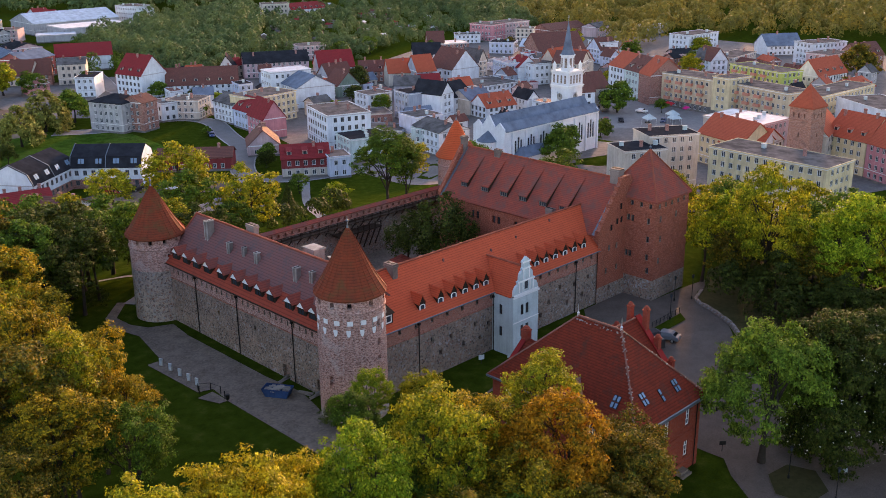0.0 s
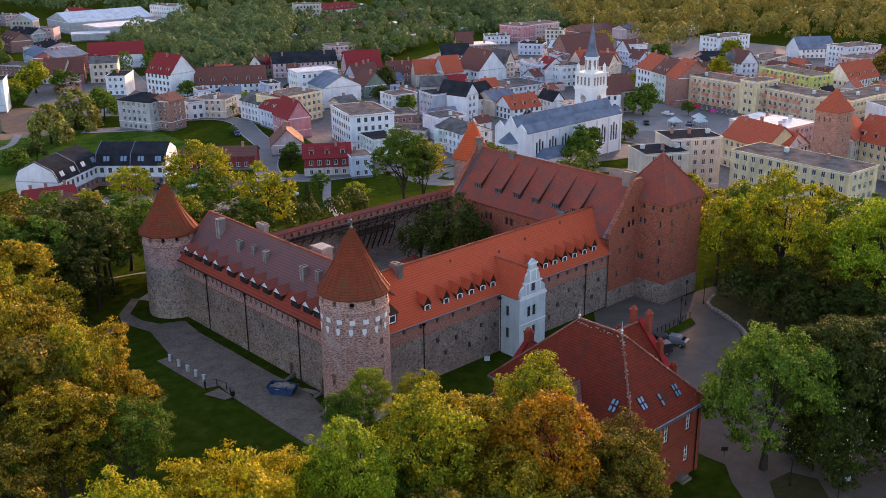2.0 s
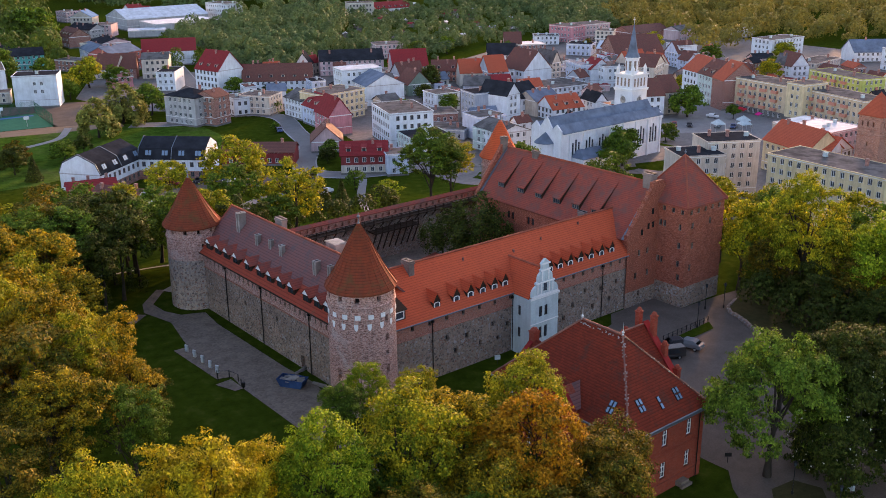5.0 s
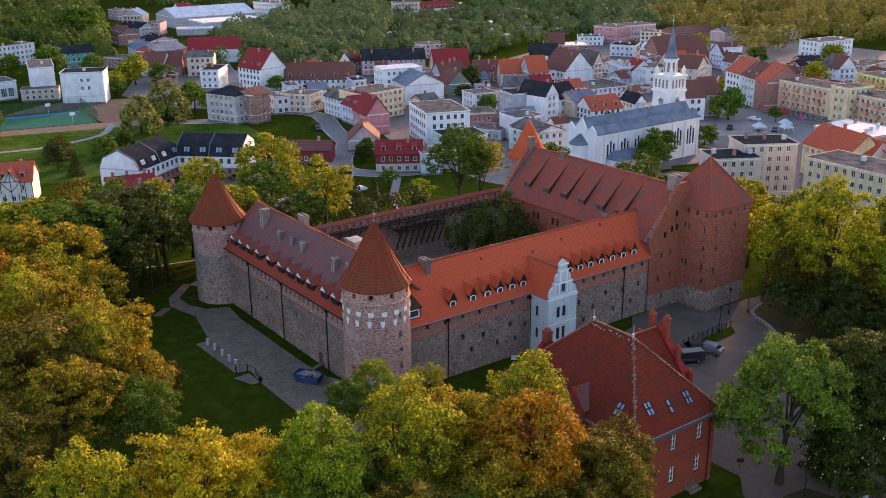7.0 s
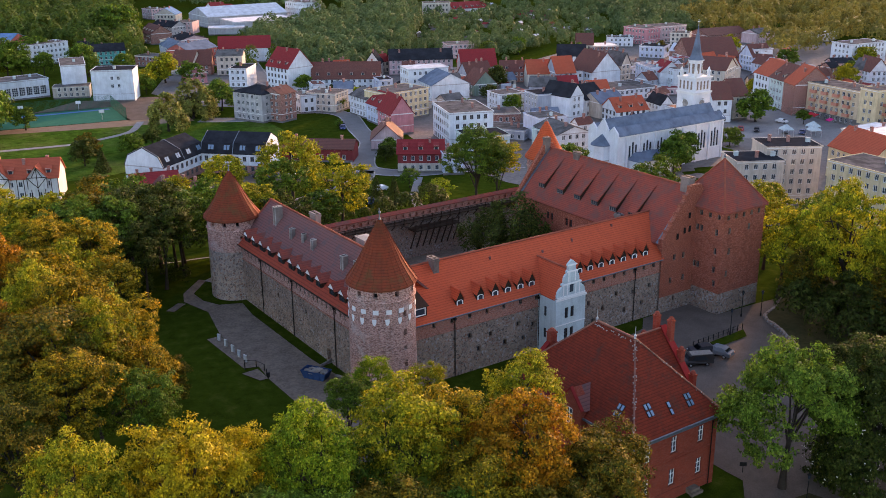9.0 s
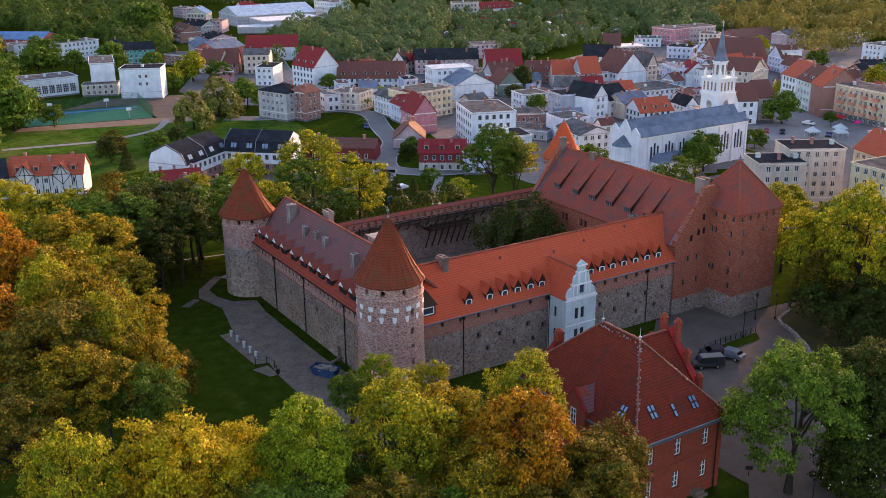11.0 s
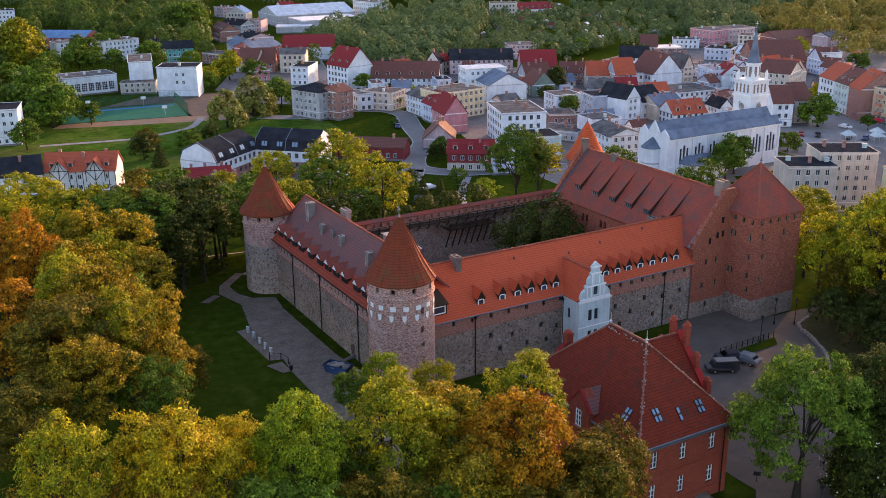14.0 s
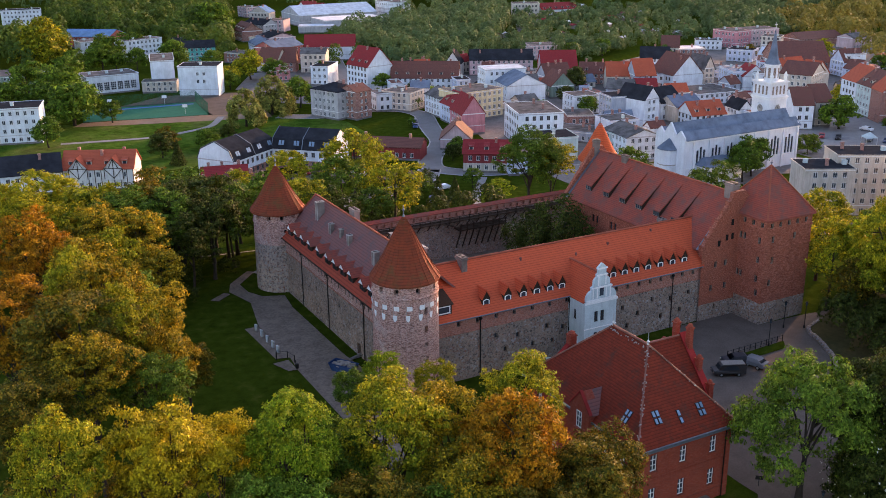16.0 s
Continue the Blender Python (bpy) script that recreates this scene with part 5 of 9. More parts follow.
ROOF_WORD = dict(red="crimson roof", orange="orange tile roof", brown="brown tile roof", dark="dark roof", grey="grey felt roof", slate="slate roof", blue="blue metal roof",
                 paleblue="pale sheet roof", white="white roof", teal="turquoise roof")
NAMES = dict(house="house", long_house="long house", tenement="tenement house", apartment_block="apartment block", school="school building", school_hall="school hall",
             school_link="school link", workshop="workshop", hall="hall", shop_row="shop building", shop_hall="market hall", warehouse="warehouse", office_block="office block")
town_rng = random.Random(11)
TOWARDS_CASTLE = Vector((-0.55, -0.83))


DORMER_TOWN = {}
for key in ("brown", "red", "orange"):
    bm = bmesh.new()
    box(bm, -0.65, 0.65, 0, 2.2, -0.6, 1.15)
    slab(bm, [(-0.85, -0.25, 1.05), (0.85, -0.25, 1.05), (0.85, 2.4, 1.75), (-0.85, 2.4, 1.75)], 0.12, 1)
    quad(bm, (-0.45, -0.02, 0.1), (0.45, -0.02, 0.1), (0.45, -0.02, 0.95), (-0.45, -0.02, 0.95), mi=2)
    DORMER_TOWN[key] = mesh_of(bm, "dormer", [WALLS["beige"], ROOFS[key], M_GLASS])

BUILT = []


def town_house(kind, cx, cy, rot, w, d, h, roof, rise, wall, rc, blind=()):
    """A house of the town: holed walls with windows on the sides towards the castle, roof, chimneys."""
    BUILT.append((cx, cy, math.hypot(w, d) / 2))
    t = thing(kind, COLOUR_WORD[wall] + " " + NAMES[kind] + " with " + ROOF_WORD[rc], NAMES[kind] if kind != "long_house" else "house", "houses of the town", at=(cx, cy, TOWN), rz=rot)
    t["label"] = t["label"] + (" in the town" if len(t["label"].split()) < 5 else "")
    bm = bmesh.new()
    storeys = max(1, round((h - 0.3) / 2.65))
    sides = [((-w / 2, -d / 2), (1, 0), w, 0), ((w / 2, -d / 2), (0, 1), d, 90), ((w / 2, d / 2), (-1, 0), w, 180), ((-w / 2, d / 2), (0, -1), d, 270)]
    far = cy > 380 or cx > 330
    spots = []
    for p, u, L, turn in sides:
        n = Vector((u[1], -u[0]))
        n.rotate(Matrix.Rotation(radians(rot), 2))
        faces = n.dot(TOWARDS_CASTLE) > 0.12
        holes = []
        if faces and kind not in ("warehouse",):
            step = {"school_hall": 1.7, "school": 4.6}.get(kind, 2.25)
            cols = max(1, int((L - 0.8) / step))
            blank = turn in blind if blind else roof == 'mansard' and turn in (90, 270) or (kind == "school" and (rc == "grey" or turn)) or (turn in (90, 270)) and town_rng.random() < 0.35 and kind in ("house", "tenement", "long_house")
            if kind == "school" and not blank:
                holes = [(L / 2 + o - 0.52, L / 2 + o + 0.53, z, z + 1.4) for o in (-0.2, 2.3) for z in (h * 0.45, h * 0.7)]
            elif kind == "school_hall" and not turn:
                holes = [(s_ * 2.75 + 1.0, s_ * 2.75 + 3.3, 1.5, 4.9) for s_ in range(7)]
            elif not blank:
                for i in range(cols):
                    s = (L - cols * step) / 2 + step * (i + 0.5) - 0.52
                    for k in range(storeys):
                        z = 0.85 + k * (h - 0.3) / storeys
                        if z + 1.45 < h:
                            holes.append((s, s + 1.05, z, z + 1.4))
        bands = [(0.6, 0), (h - 0.3, 2)] if storeys < 3 else [(0.6, 0), (2.85, 2), (3.02, 0), (h - 0.3, 2)]
        if roof == 'mansard' and turn not in (90, 270):
            holed_wall(bm, p, u, L, -1.5, h, holes, 0.16, 3, True, ((2.5, 0),))
        elif faces:
            if wall == "red_wall" and kind == "house":
                bands = [(0.6, 4), (2.8, 0)]
            if wall in ("balcony", "yellow") and cx > 200:
                bands = [(2.6, 0), (h - 0.3, 2)]
            holed_wall(bm, p, u, L, -1.5, h, holes, 0.16, 1, True, bands)
        else:
            holed_wall(bm, p, u, L, -1.5, h, holes, 0.16)
        for a, b, c, e in holes:
            spots.append((p, u, a, c, turn, e - c))
    ov = 0.35
    if roof == 'gable':
        for s in (-1, 1):
            bm.faces.new([bm.verts.new(q) for q in ((s * w / 2, -d / 2, h), (s * w / 2, d / 2, h), (s * w / 2, 0, h + rise - 0.1))])
    elif roof == 'front':
        for s in (-1, 1):
            bm.faces.new([bm.verts.new(q) for q in ((-w / 2, s * d / 2, h), (w / 2, s * d / 2, h), (0, s * d / 2, h + rise - 0.1))])
    elif roof == 'mansard':
        for s in (-1, 1):
            bm.faces.new([bm.verts.new(q) for q in ((s * w / 2, -d / 2, h), (s * w / 2, d / 2, h), (s * w / 2, d / 2 - 1.2, h + 2.6), (s * w / 2, 0, h + rise - 0.1), (s * w / 2, -d / 2 + 1.2, h + 2.6))])
    elif roof == 'flat':
        quad(bm, (-w / 2, -d / 2, h - 0.3), (w / 2, -d / 2, h - 0.3), (w / 2, d / 2, h - 0.3), (-w / 2, d / 2, h - 0.3))
    part("wall", bm, [WALLS[wall], M_PLINTH, M_WHITE_TRIM if wall != "white" else WALLS["grey_wall"], WALLS["brick"], WALLS["beige"]], t)
    bm = bmesh.new()
    if roof == 'gable':
        k = rise / (d / 2)
        for s in (-1, 1):
            slab(bm, [(-w / 2 - ov, s * (d / 2 + ov), h - ov * k + 0.1), (w / 2 + ov, s * (d / 2 + ov), h - ov * k + 0.1), (w / 2 + ov, 0, h + rise + 0.1), (-w / 2 - ov, 0, h + rise + 0.1)], 0.18)
    elif roof == 'front':
        k = rise / (w / 2)
        for s in (-1, 1):
            slab(bm, [(s * (w / 2 + ov), -d / 2 - ov, h - ov * k + 0.1), (s * (w / 2 + ov), d / 2 + ov, h - ov * k + 0.1), (0, d / 2 + ov, h + rise + 0.1), (0, -d / 2 - ov, h + rise + 0.1)], 0.18)
    elif roof == 'mansard':
        for s in (-1, 1):
            slab(bm, [(-w / 2 - 0.05, s * (d / 2 + 0.3), h - 0.15), (w / 2 + 0.05, s * (d / 2 + 0.3), h - 0.15), (w / 2 + 0.05, s * (d / 2 - 1.1), h + 2.75), (-w / 2 - 0.05, s * (d / 2 - 1.1), h + 2.75)], 0.15)
            slab(bm, [(-w / 2 - 0.05, s * (d / 2 - 1.0), h + 2.72), (w / 2 + 0.05, s * (d / 2 - 1.0), h + 2.72), (w / 2 + 0.05, 0, h + rise + 0.1), (-w / 2 - 0.05, 0, h + rise + 0.1)], 0.15)
    elif roof == 'hip':
        a, b, e = w / 2 + ov, d / 2 + ov, min(w, d) / 2
        px, py = (w / 2 - e, 0.0) if w > d else (0.0, d / 2 - e)
        for s in (-1, 1):
            slab(bm, [(-a, s * b, h), (a, s * b, h), (px, s * py, h + rise), (-px, s * py, h + rise)] if px else [(-a, s * b, h), (a, s * b, h), (0, s * py, h + rise)], 0.18)
            slab(bm, [(s * a, -b, h), (s * a, b, h), (s * px, py, h + rise), (s * px, -py, h + rise)] if py else [(s * a, -b, h), (s * a, b, h), (s * px, 0, h + rise)], 0.18)
    else:
        box(bm, -w / 2 - 0.15, w / 2 + 0.15, -d / 2 - 0.15, d / 2 + 0.15, h + 0.004, h + 0.14)
        box(bm, -w / 2 + 0.2, w / 2 - 0.2, -d / 2 + 0.2, d / 2 - 0.2, h + 0.14, h + 0.17)
    part("roof", bm, ROOFS[rc], t)
    if roof == 'flat':
        bm = bmesh.new()
        for x0, x1, y0, y1 in ((-w / 2 - .2, w / 2 + .2, -d / 2 - .2, -d / 2), (-w / 2 - .2, w / 2 + .2, d / 2, d / 2 + .2), (-w / 2 - .2, -w / 2, -d / 2, d / 2), (w / 2, w / 2 + .2, -d / 2, d / 2)):
            box(bm, x0, x1, y0, y1, h - 0.05, h + 0.24)
        part("parapet", bm, WALLS[wall if wall != "brick" else "beige"], t)
    key = "light" if wall not in ("white", "beige", "lime") or kind == "apartment_block" or town_rng.random() < 0.5 else "dark"
    for p, u, a, c, turn, tall in spots:
        nx, ny = -u[1], u[0]
        part("window", WIN_TOWN[key] if tall < 2 else WIN_HALL_BIG, None, t, at=(p[0] + u[0] * a + nx * 0.11, p[1] + u[1] * a + ny * 0.11, c), rz=turn)
    if wall in ("balcony", "lime"):
        n = int((w - 2) / 5.0)
        for i in range(n):
            for k in range(1, storeys):
                part("balcony", BALCONY, None, t, "salmon balcony", at=(-w / 2 + 2.0 + i * 5.0, -d / 2, 0.1 + k * (h - 0.3) / storeys))
    if wall == "timber":
        for i in range(int(w / 1.6) + 1):
            bm = bmesh.new()
            box(bm, -0.09, 0.09, -0.05, -0.003, 0.3, h)
            part("timber_post", bm, M_TIMBER, t, at=(-w / 2 + 0.1 + i * (w - 0.2) / int(w / 1.6), -d / 2, 0))
    if roof == 'mansard':
        for i in range(8):
            x = -w / 2 + 2.2 + (i // 2) * (w - 5) / 3 + (i % 2) * 0.9
            q = [(-d / 2 - 0.3 + 1.4 * s_ - 0.06, h - 0.15 + 2.9 * s_ + 0.04) for s_ in (0.38, 0.8)]
            bm = bmesh.new()
            slab(bm, [(0, q[0][0], q[0][1]), (0.7, q[0][0], q[0][1]), (0.7, q[1][0], q[1][1]), (0, q[1][0], q[1][1])], 0.08)
            part("skylight", bm, M_GLASS_SKY, t, at=(x, 0, 0))
        for x in (-w / 2 + 0.1, 0.0):
            bm = bmesh.new()
            for s in (-1, 1):
                slab(bm, [(x - 0.09, s * (d / 2 + 0.32), h - 0.02), (x + 0.09, s * (d / 2 + 0.32), h - 0.02), (x + 0.09, s * (d / 2 - 1.08), h + 2.9), (x - 0.09, s * (d / 2 - 1.08), h + 2.9)], 0.12)
                slab(bm, [(x - 0.09, s * (d / 2 - 1.08), h + 2.9), (x + 0.09, s * (d / 2 - 1.08), h + 2.9), (x + 0.09, 0, h + rise + 0.28), (x - 0.09, 0, h + rise + 0.28)], 0.12)
            part("fire_wall", bm, M_LEAD, t)
    if roof == 'gable' and rc in ("brown", "red", "orange") and w > 9 and kind in ("house", "tenement", "long_house") and (town_rng.random() < 0.6 or kind == "long_house"):
        k = rise / (d / 2)
        for i in range(max(2, int(w / 4.2))):
            part("dormer", DORMER_TOWN[rc], None, t, at=(-w / 2 + w * (i + 0.5) / max(2, int(w / 4.2)), -d / 2 + 1.1, h + 1.1 * k))
    nch = 0 if kind in ("warehouse", "school_link", "hall") else town_rng.choice((1, 2, 2, 3)) if w > 9 else 1
    if roof == 'mansard':
        nch = 0
    for i in range(nch):
        x = -w / 2 + w * (i + 0.5 + town_rng.uniform(-0.2, 0.2)) / nch
        y = town_rng.uniform(-0.18, 0.18) * d
        if roof == 'flat':
            part("roof_vent", VENT_TOWN if town_rng.random() < 0.6 else CHIM_TOWN, None, t, at=(x, y, h + 0.15))
        elif roof == 'gable':
            part("chimney", CHIM_TOWN, None, t, at=(x, y, h + rise - abs(y) * rise / (d / 2) - 0.3))
        else:
            part("chimney", CHIM_TOWN, None, t, at=(x * 0.3, -d * 0.3 + i * d * 0.3, h + rise - abs(x * 0.3) * rise / (w / 2) - 0.3))
    return t


sheet("town_square", [(186, 116), (205, 140), (250, 165), (275, 145), (262, 100), (240, 60), (214, 40), (196, 60), (212, 88)], M_PAVE, "paved town square", 0.08)
sheet("house_yard", [(22, 150), (34, 140), (60, 136), (74, 131), (73, 140), (62, 150), (48, 156), (30, 152)], M_GRAVEL, "grey yard behind the long house", 0.03)
sheet("town_yards", [(100, 60), (150, 20), (260, -20), (420, 60), (420, 260), (300, 300), (230, 270), (150, 330), (90, 340), (70, 300), (76, 262), (98, 240), (118, 234), (122, 200), (112, 170), (104, 140)], M_YARD, "grey town yards and streets", 0.03)
ribbon("road", [(118, 118), (99, 125), (86, 128), (77, 139), (84, 152), (97, 168), (104, 190), (113, 212), (111, 224), (99, 231), (80, 226), (66, 236)], 6.5, M_ASPHALT, "grey asphalt street curving past houses", 0.06, "road", 0.12)
ribbon("road", [(77, 139), (70, 128), (48, 120), (20, 118), (-20, 130)], 6.0, M_ASPHALT, "grey asphalt street below the castle hill", 0.06, "road", 0.12)
ribbon("road", [(111, 224), (118, 250), (120, 300), (140, 360), (180, 420), (230, 470)], 6.0, M_ASPHALT, "grey asphalt street leading out of town", 0.06, "road", 0.12)
ribbon("footpath", [(86, 124), (74, 108), (66, 92), (58, 80), (40, 72)], 2.2, M_PAVE, "pale footpath through the park", 0.05, "path")
ribbon("footpath", [(-40, 96), (-10, 92), (10, 74), (6, 58), (-2, 54)], 2.0, M_PAVE, "pale footpath below the tower", 0.05, "path")
ribbon("footpath", [(-10, 228), (20, 222), (40, 230), (48, 246)], 2.5, M_PAVE, "pale footpath across the meadow", 0.09, "path")
sheet("meadow", [(-90, 190), (-60, 300), (-30, 262), (2, 259), (46, 250), (62, 244), (84, 216), (82, 190), (70, 172), (40, 182), (14, 176), (-40, 182)], M_MEADOW, "rough meadow with dry patches", 0.02, "meadow")
sheet("earth_yard", [(-2, 254), (20, 247), (46, 240), (64, 236), (66, 250), (46, 251.5), (2, 260)], M_EARTH, "trodden brown earth beside the court", 0.035)
sheet("sports_court", [(2.5, 260.5), (45, 252), (48, 280.5), (6.4, 285)], M_GREENCOURT, "green sports court", 0.1, "court")
sheet("school_yard", [(20, 285), (48, 281), (46, 250), (60, 246), (80, 285), (62, 296), (40, 300)], M_GRAVEL, "grey school yard", 0.05)

town_house('shop_row', 21.5, 153.0, -14, 12.0, 8.0, 3.2, 'gable', 2, 'white', 'red')
town_house('workshop', 23.5, 138.0, -60, 13.0, 8.0, 4.2, 'gable', 2, 'paleblue', 'brown')
town_house('workshop', 12.0, 146.0, -14, 11.0, 7.0, 3.2, 'gable', 1.6, 'red_wall', 'red')
town_house('school_hall', 23.8, 324.1, 5, 21.0, 14.0, 7.4, 'flat', 0, 'white', 'grey')
town_house('school', 46.8, 326.2, -13, 9.5, 24.0, 12, 'flat', 0, 'white', 'grey')
town_house('school', 55.3, 296.5, -27, 15.8, 12.0, 12, 'flat', 0, 'white', 'dark')
town_house('school_link', 42.2, 312.1, -21, 13.8, 8.0, 4.5, 'flat', 0, 'beige', 'grey')
town_house('house', 80.5, 393.8, -10, 16.0, 10.0, 7, 'gable', 3, 'teal', 'dark')
town_house('house', 85.0, 226.2, 21, 12.0, 14.0, 10, 'hip', 2.2, 'grey_wall', 'dark', (1,))
town_house('house', 89.5, 219.8, 21, 7.5, 9.0, 10, 'gable', 2, 'brick', 'brown', (1,))
town_house('house', 107.4, 229.2, -6, 13.3, 10.0, 6.5, 'flat', 0, 'white', 'grey')
town_house('house', 111.6, 225.7, 34, 10.5, 12.0, 7, 'flat', 0, 'beige', 'grey')
town_house('house', 98.6, 161.8, -32, 9.6, 12.0, 3.5, 'front', 4.5, 'rose', 'brown')
town_house('house', 97.0, 124.0, -25, 6.0, 8.0, 6, 'flat', 0, 'paleblue', 'grey')
town_house('house', 91.6, 131.4, -34, 13.0, 9.0, 5.6, 'gable', 3.0, 'red_wall', 'red')
town_house('shop_row', 74.3, 159.7, -40, 21.0, 9.0, 4, 'gable', 2, 'red_wall', 'brown')
town_house('house', -28.6, 172.1, -7, 22.0, 10.0, 6, 'gable', 4, 'white', 'dark')
town_house('long_house', 28.8, 164.2, 36, 20.0, 12.0, 5.8, 'mansard', 5.0, 'white', 'dark')
town_house('long_house', 50.0, 162.2, -44, 19.0, 12.0, 5.8, 'mansard', 5.0, 'white', 'dark')
town_house('apartment_block', 144.5, 18.0, -94, 30.4, 12.0, 15, 'flat', 0, 'yellow', 'grey')
town_house('tenement', 193.7, 32.7, 14, 16.5, 10.0, 11, 'gable', 5, 'beige', 'orange')
town_house('house', 120.5, 275.1, -78, 14.4, 13.0, 10, 'gable', 7, 'white', 'red')
town_house('tenement', 108.9, 296.6, -39, 7.6, 15.0, 8, 'flat', 0, 'white', 'dark')
town_house('tenement', 117.2, 328.7, -30, 11.4, 12.0, 9, 'gable', 2, 'beige', 'grey')
town_house('warehouse', 139.9, 365.4, -25, 24.9, 15.0, 7, 'gable', 5, 'white', 'red')
town_house('house', 110.5, 359.3, 26, 19.4, 14.0, 9, 'gable', 3, 'salmon', 'slate')
town_house('tenement', 121.7, 391.9, -93, 16.9, 14.0, 10, 'gable', 2, 'rose', 'dark')
town_house('tenement', 120.6, 400.2, 35, 19.0, 13.0, 9, 'flat', 0, 'beige', 'grey')
town_house('house', 112.5, 388.8, -95, 20.0, 10.0, 7, 'gable', 3, 'paleblue', 'slate')
town_house('house', 159.0, 497.0, -40, 11.4, 12.0, 7, 'flat', 0, 'rose', 'grey')
town_house('house', 170.6, 561.7, -40, 14.1, 12.0, 6, 'front', 4, 'beige', 'blue')
town_house('house', 149.0, 499.6, -72, 20.0, 12.0, 5, 'gable', 3, 'grey_wall', 'dark')
town_house('house', 128.5, 463.8, -91, 20.0, 12.0, 6, 'gable', 4, 'brick', 'brown')
town_house('house', 206.1, 566.9, -90, 16.0, 10.0, 7, 'front', 4, 'white', 'red')
town_house('house', 219.6, 584.3, -41, 10.6, 12.0, 5, 'gable', 3, 'white', 'red')
town_house('warehouse', 204.9, 493.1, -2, 41.8, 26.0, 6, 'flat', 0, 'grey_wall', 'white')
town_house('warehouse', 205.8, 528.0, 0, 54.5, 34.0, 7, 'gable', 5, 'grey_wall', 'paleblue')
town_house('warehouse', 177.3, 478.9, -24, 21.3, 14.0, 4, 'flat', 0, 'grey_wall', 'paleblue')
town_house('apartment_block', 251.0, 523.2, -78, 21.1, 14.0, 12, 'flat', 0, 'white', 'grey')
town_house('long_house', 98.8, 372.8, -60, 20.9, 10.0, 5, 'flat', 0, 'brick', 'grey')
town_house('house', 100.6, 339.6, -56, 11.1, 10.0, 5, 'gable', 6, 'beige', 'brown')
town_house('house', 106.7, 336.6, -28, 8.6, 11.0, 5, 'gable', 6, 'brick', 'brown')
town_house('house', 94.1, 314.5, -7, 8.6, 10.0, 5, 'front', 2.5, 'pink', 'white')
town_house('long_house', 140.7, 263.5, -33, 27.8, 12.0, 5, 'gable', 6, 'white', 'brown')
town_house('long_house', 187.0, 279.0, -28, 28.2, 12.0, 7, 'gable', 4, 'rose', 'dark')
town_house('house', 166.9, 285.8, -39, 7.0, 9.0, 6, 'front', 5, 'timber', 'dark')
town_house('hall', 156.1, 216.8, -14, 15.2, 22.0, 8, 'front', 4, 'white', 'slate', (0,))
town_house('hall', 155.1, 226.7, -13, 16.4, 10.0, 12, 'flat', 0, 'white', 'paleblue')
town_house('tenement', 125.8, 199.9, 8, 18.8, 13.0, 10, 'flat', 0, 'yellow', 'grey')
town_house('house', 120.5, 208.8, -92, 12.5, 11.0, 7, 'gable', 2.5, 'white', 'grey')
town_house('house', 118.0, 194.4, -96, 11.0, 10.0, 6.5, 'gable', 4, 'paleblue', 'red')
town_house('house', 112.5, 179.2, -10, 8.1, 12.0, 7, 'front', 5.5, 'pink', 'red', (0,))
town_house('tenement', 122.1, 154.1, -109, 20.0, 14.0, 11, 'flat', 0, 'white', 'grey')
town_house('house', 115.2, 133.9, -106, 10.9, 13.0, 7, 'flat', 0, 'paleteal', 'dark')
town_house('house', 163.5, 185.5, -99, 9.4, 10.0, 7, 'flat', 0, 'white', 'grey')
town_house('house', 170.9, 189.1, -11, 2.6, 9.0, 7, 'flat', 0, 'salmon', 'grey')
town_house('warehouse', 204.3, 259.4, -27, 15.6, 15.0, 5, 'gable', 6.5, 'weathered', 'red')
town_house('tenement', 229.7, 310.2, -21, 13.5, 12.0, 7, 'flat', 0, 'rose', 'grey')
town_house('house', 187.2, 237.2, -8, 11.5, 10.0, 5, 'gable', 5, 'weathered', 'brown')
town_house('house', 176.6, 219.3, -14, 9.7, 12.0, 5, 'front', 5, 'green', 'brown')
town_house('long_house', 206.9, 235.9, -39, 12.0, 10.0, 5, 'gable', 4, 'brick', 'brown')
town_house('house', 207.1, 220.6, -30, 9.4, 10.0, 6, 'gable', 5, 'beige', 'orange')
town_house('house', 212.1, 211.5, -18, 8.4, 11.0, 7, 'gable', 6, 'weathered', 'orange')
town_house('house', 224.5, 213.6, -25, 6.4, 9.0, 6, 'flat', 0, 'white', 'grey')
town_house('tenement', 248.2, 246.2, -39, 12.7, 11.0, 7, 'gable', 4.5, 'white', 'dark')
town_house('shop_row', 227.5, 247.7, -52, 22.5, 14.0, 4, 'flat', 0, 'weathered', 'grey')
town_house('house', 229.9, 210.2, -7, 14.4, 16.0, 6.5, 'front', 7.5, 'white', 'brown', (0,))
town_house('house', 245.7, 213.4, -2, 5.5, 11.0, 7, 'front', 5, 'beige', 'grey')
town_house('tenement', 244.7, 190.2, -112, 14.7, 11.0, 9, 'flat', 0, 'paleblue', 'slate')
town_house('house', 245.4, 184.9, -107, 8.1, 10.0, 7.5, 'gable', 4, 'white', 'red')
town_house('tenement', 248.9, 180.3, -110, 12.9, 12.0, 9, 'flat', 0, 'white', 'grey')
town_house('house', 256.3, 181.1, -100, 5.2, 12.0, 8, 'flat', 0, 'yellow', 'grey')
town_house('house', 307.0, 251.3, -59, 12.3, 12.0, 6, 'flat', 0, 'paleblue', 'dark')
town_house('shop_row', 218.4, 180.4, -7, 19.8, 18.0, 4.5, 'flat', 0, 'white', 'grey')
town_house('tenement', 164.9, 163.8, -12, 12.4, 10.0, 10, 'flat', 0, 'weathered', 'dark', (0,))
town_house('tenement', 166.9, 157.5, 9, 7.3, 12.0, 10, 'front', 4, 'white', 'dark')
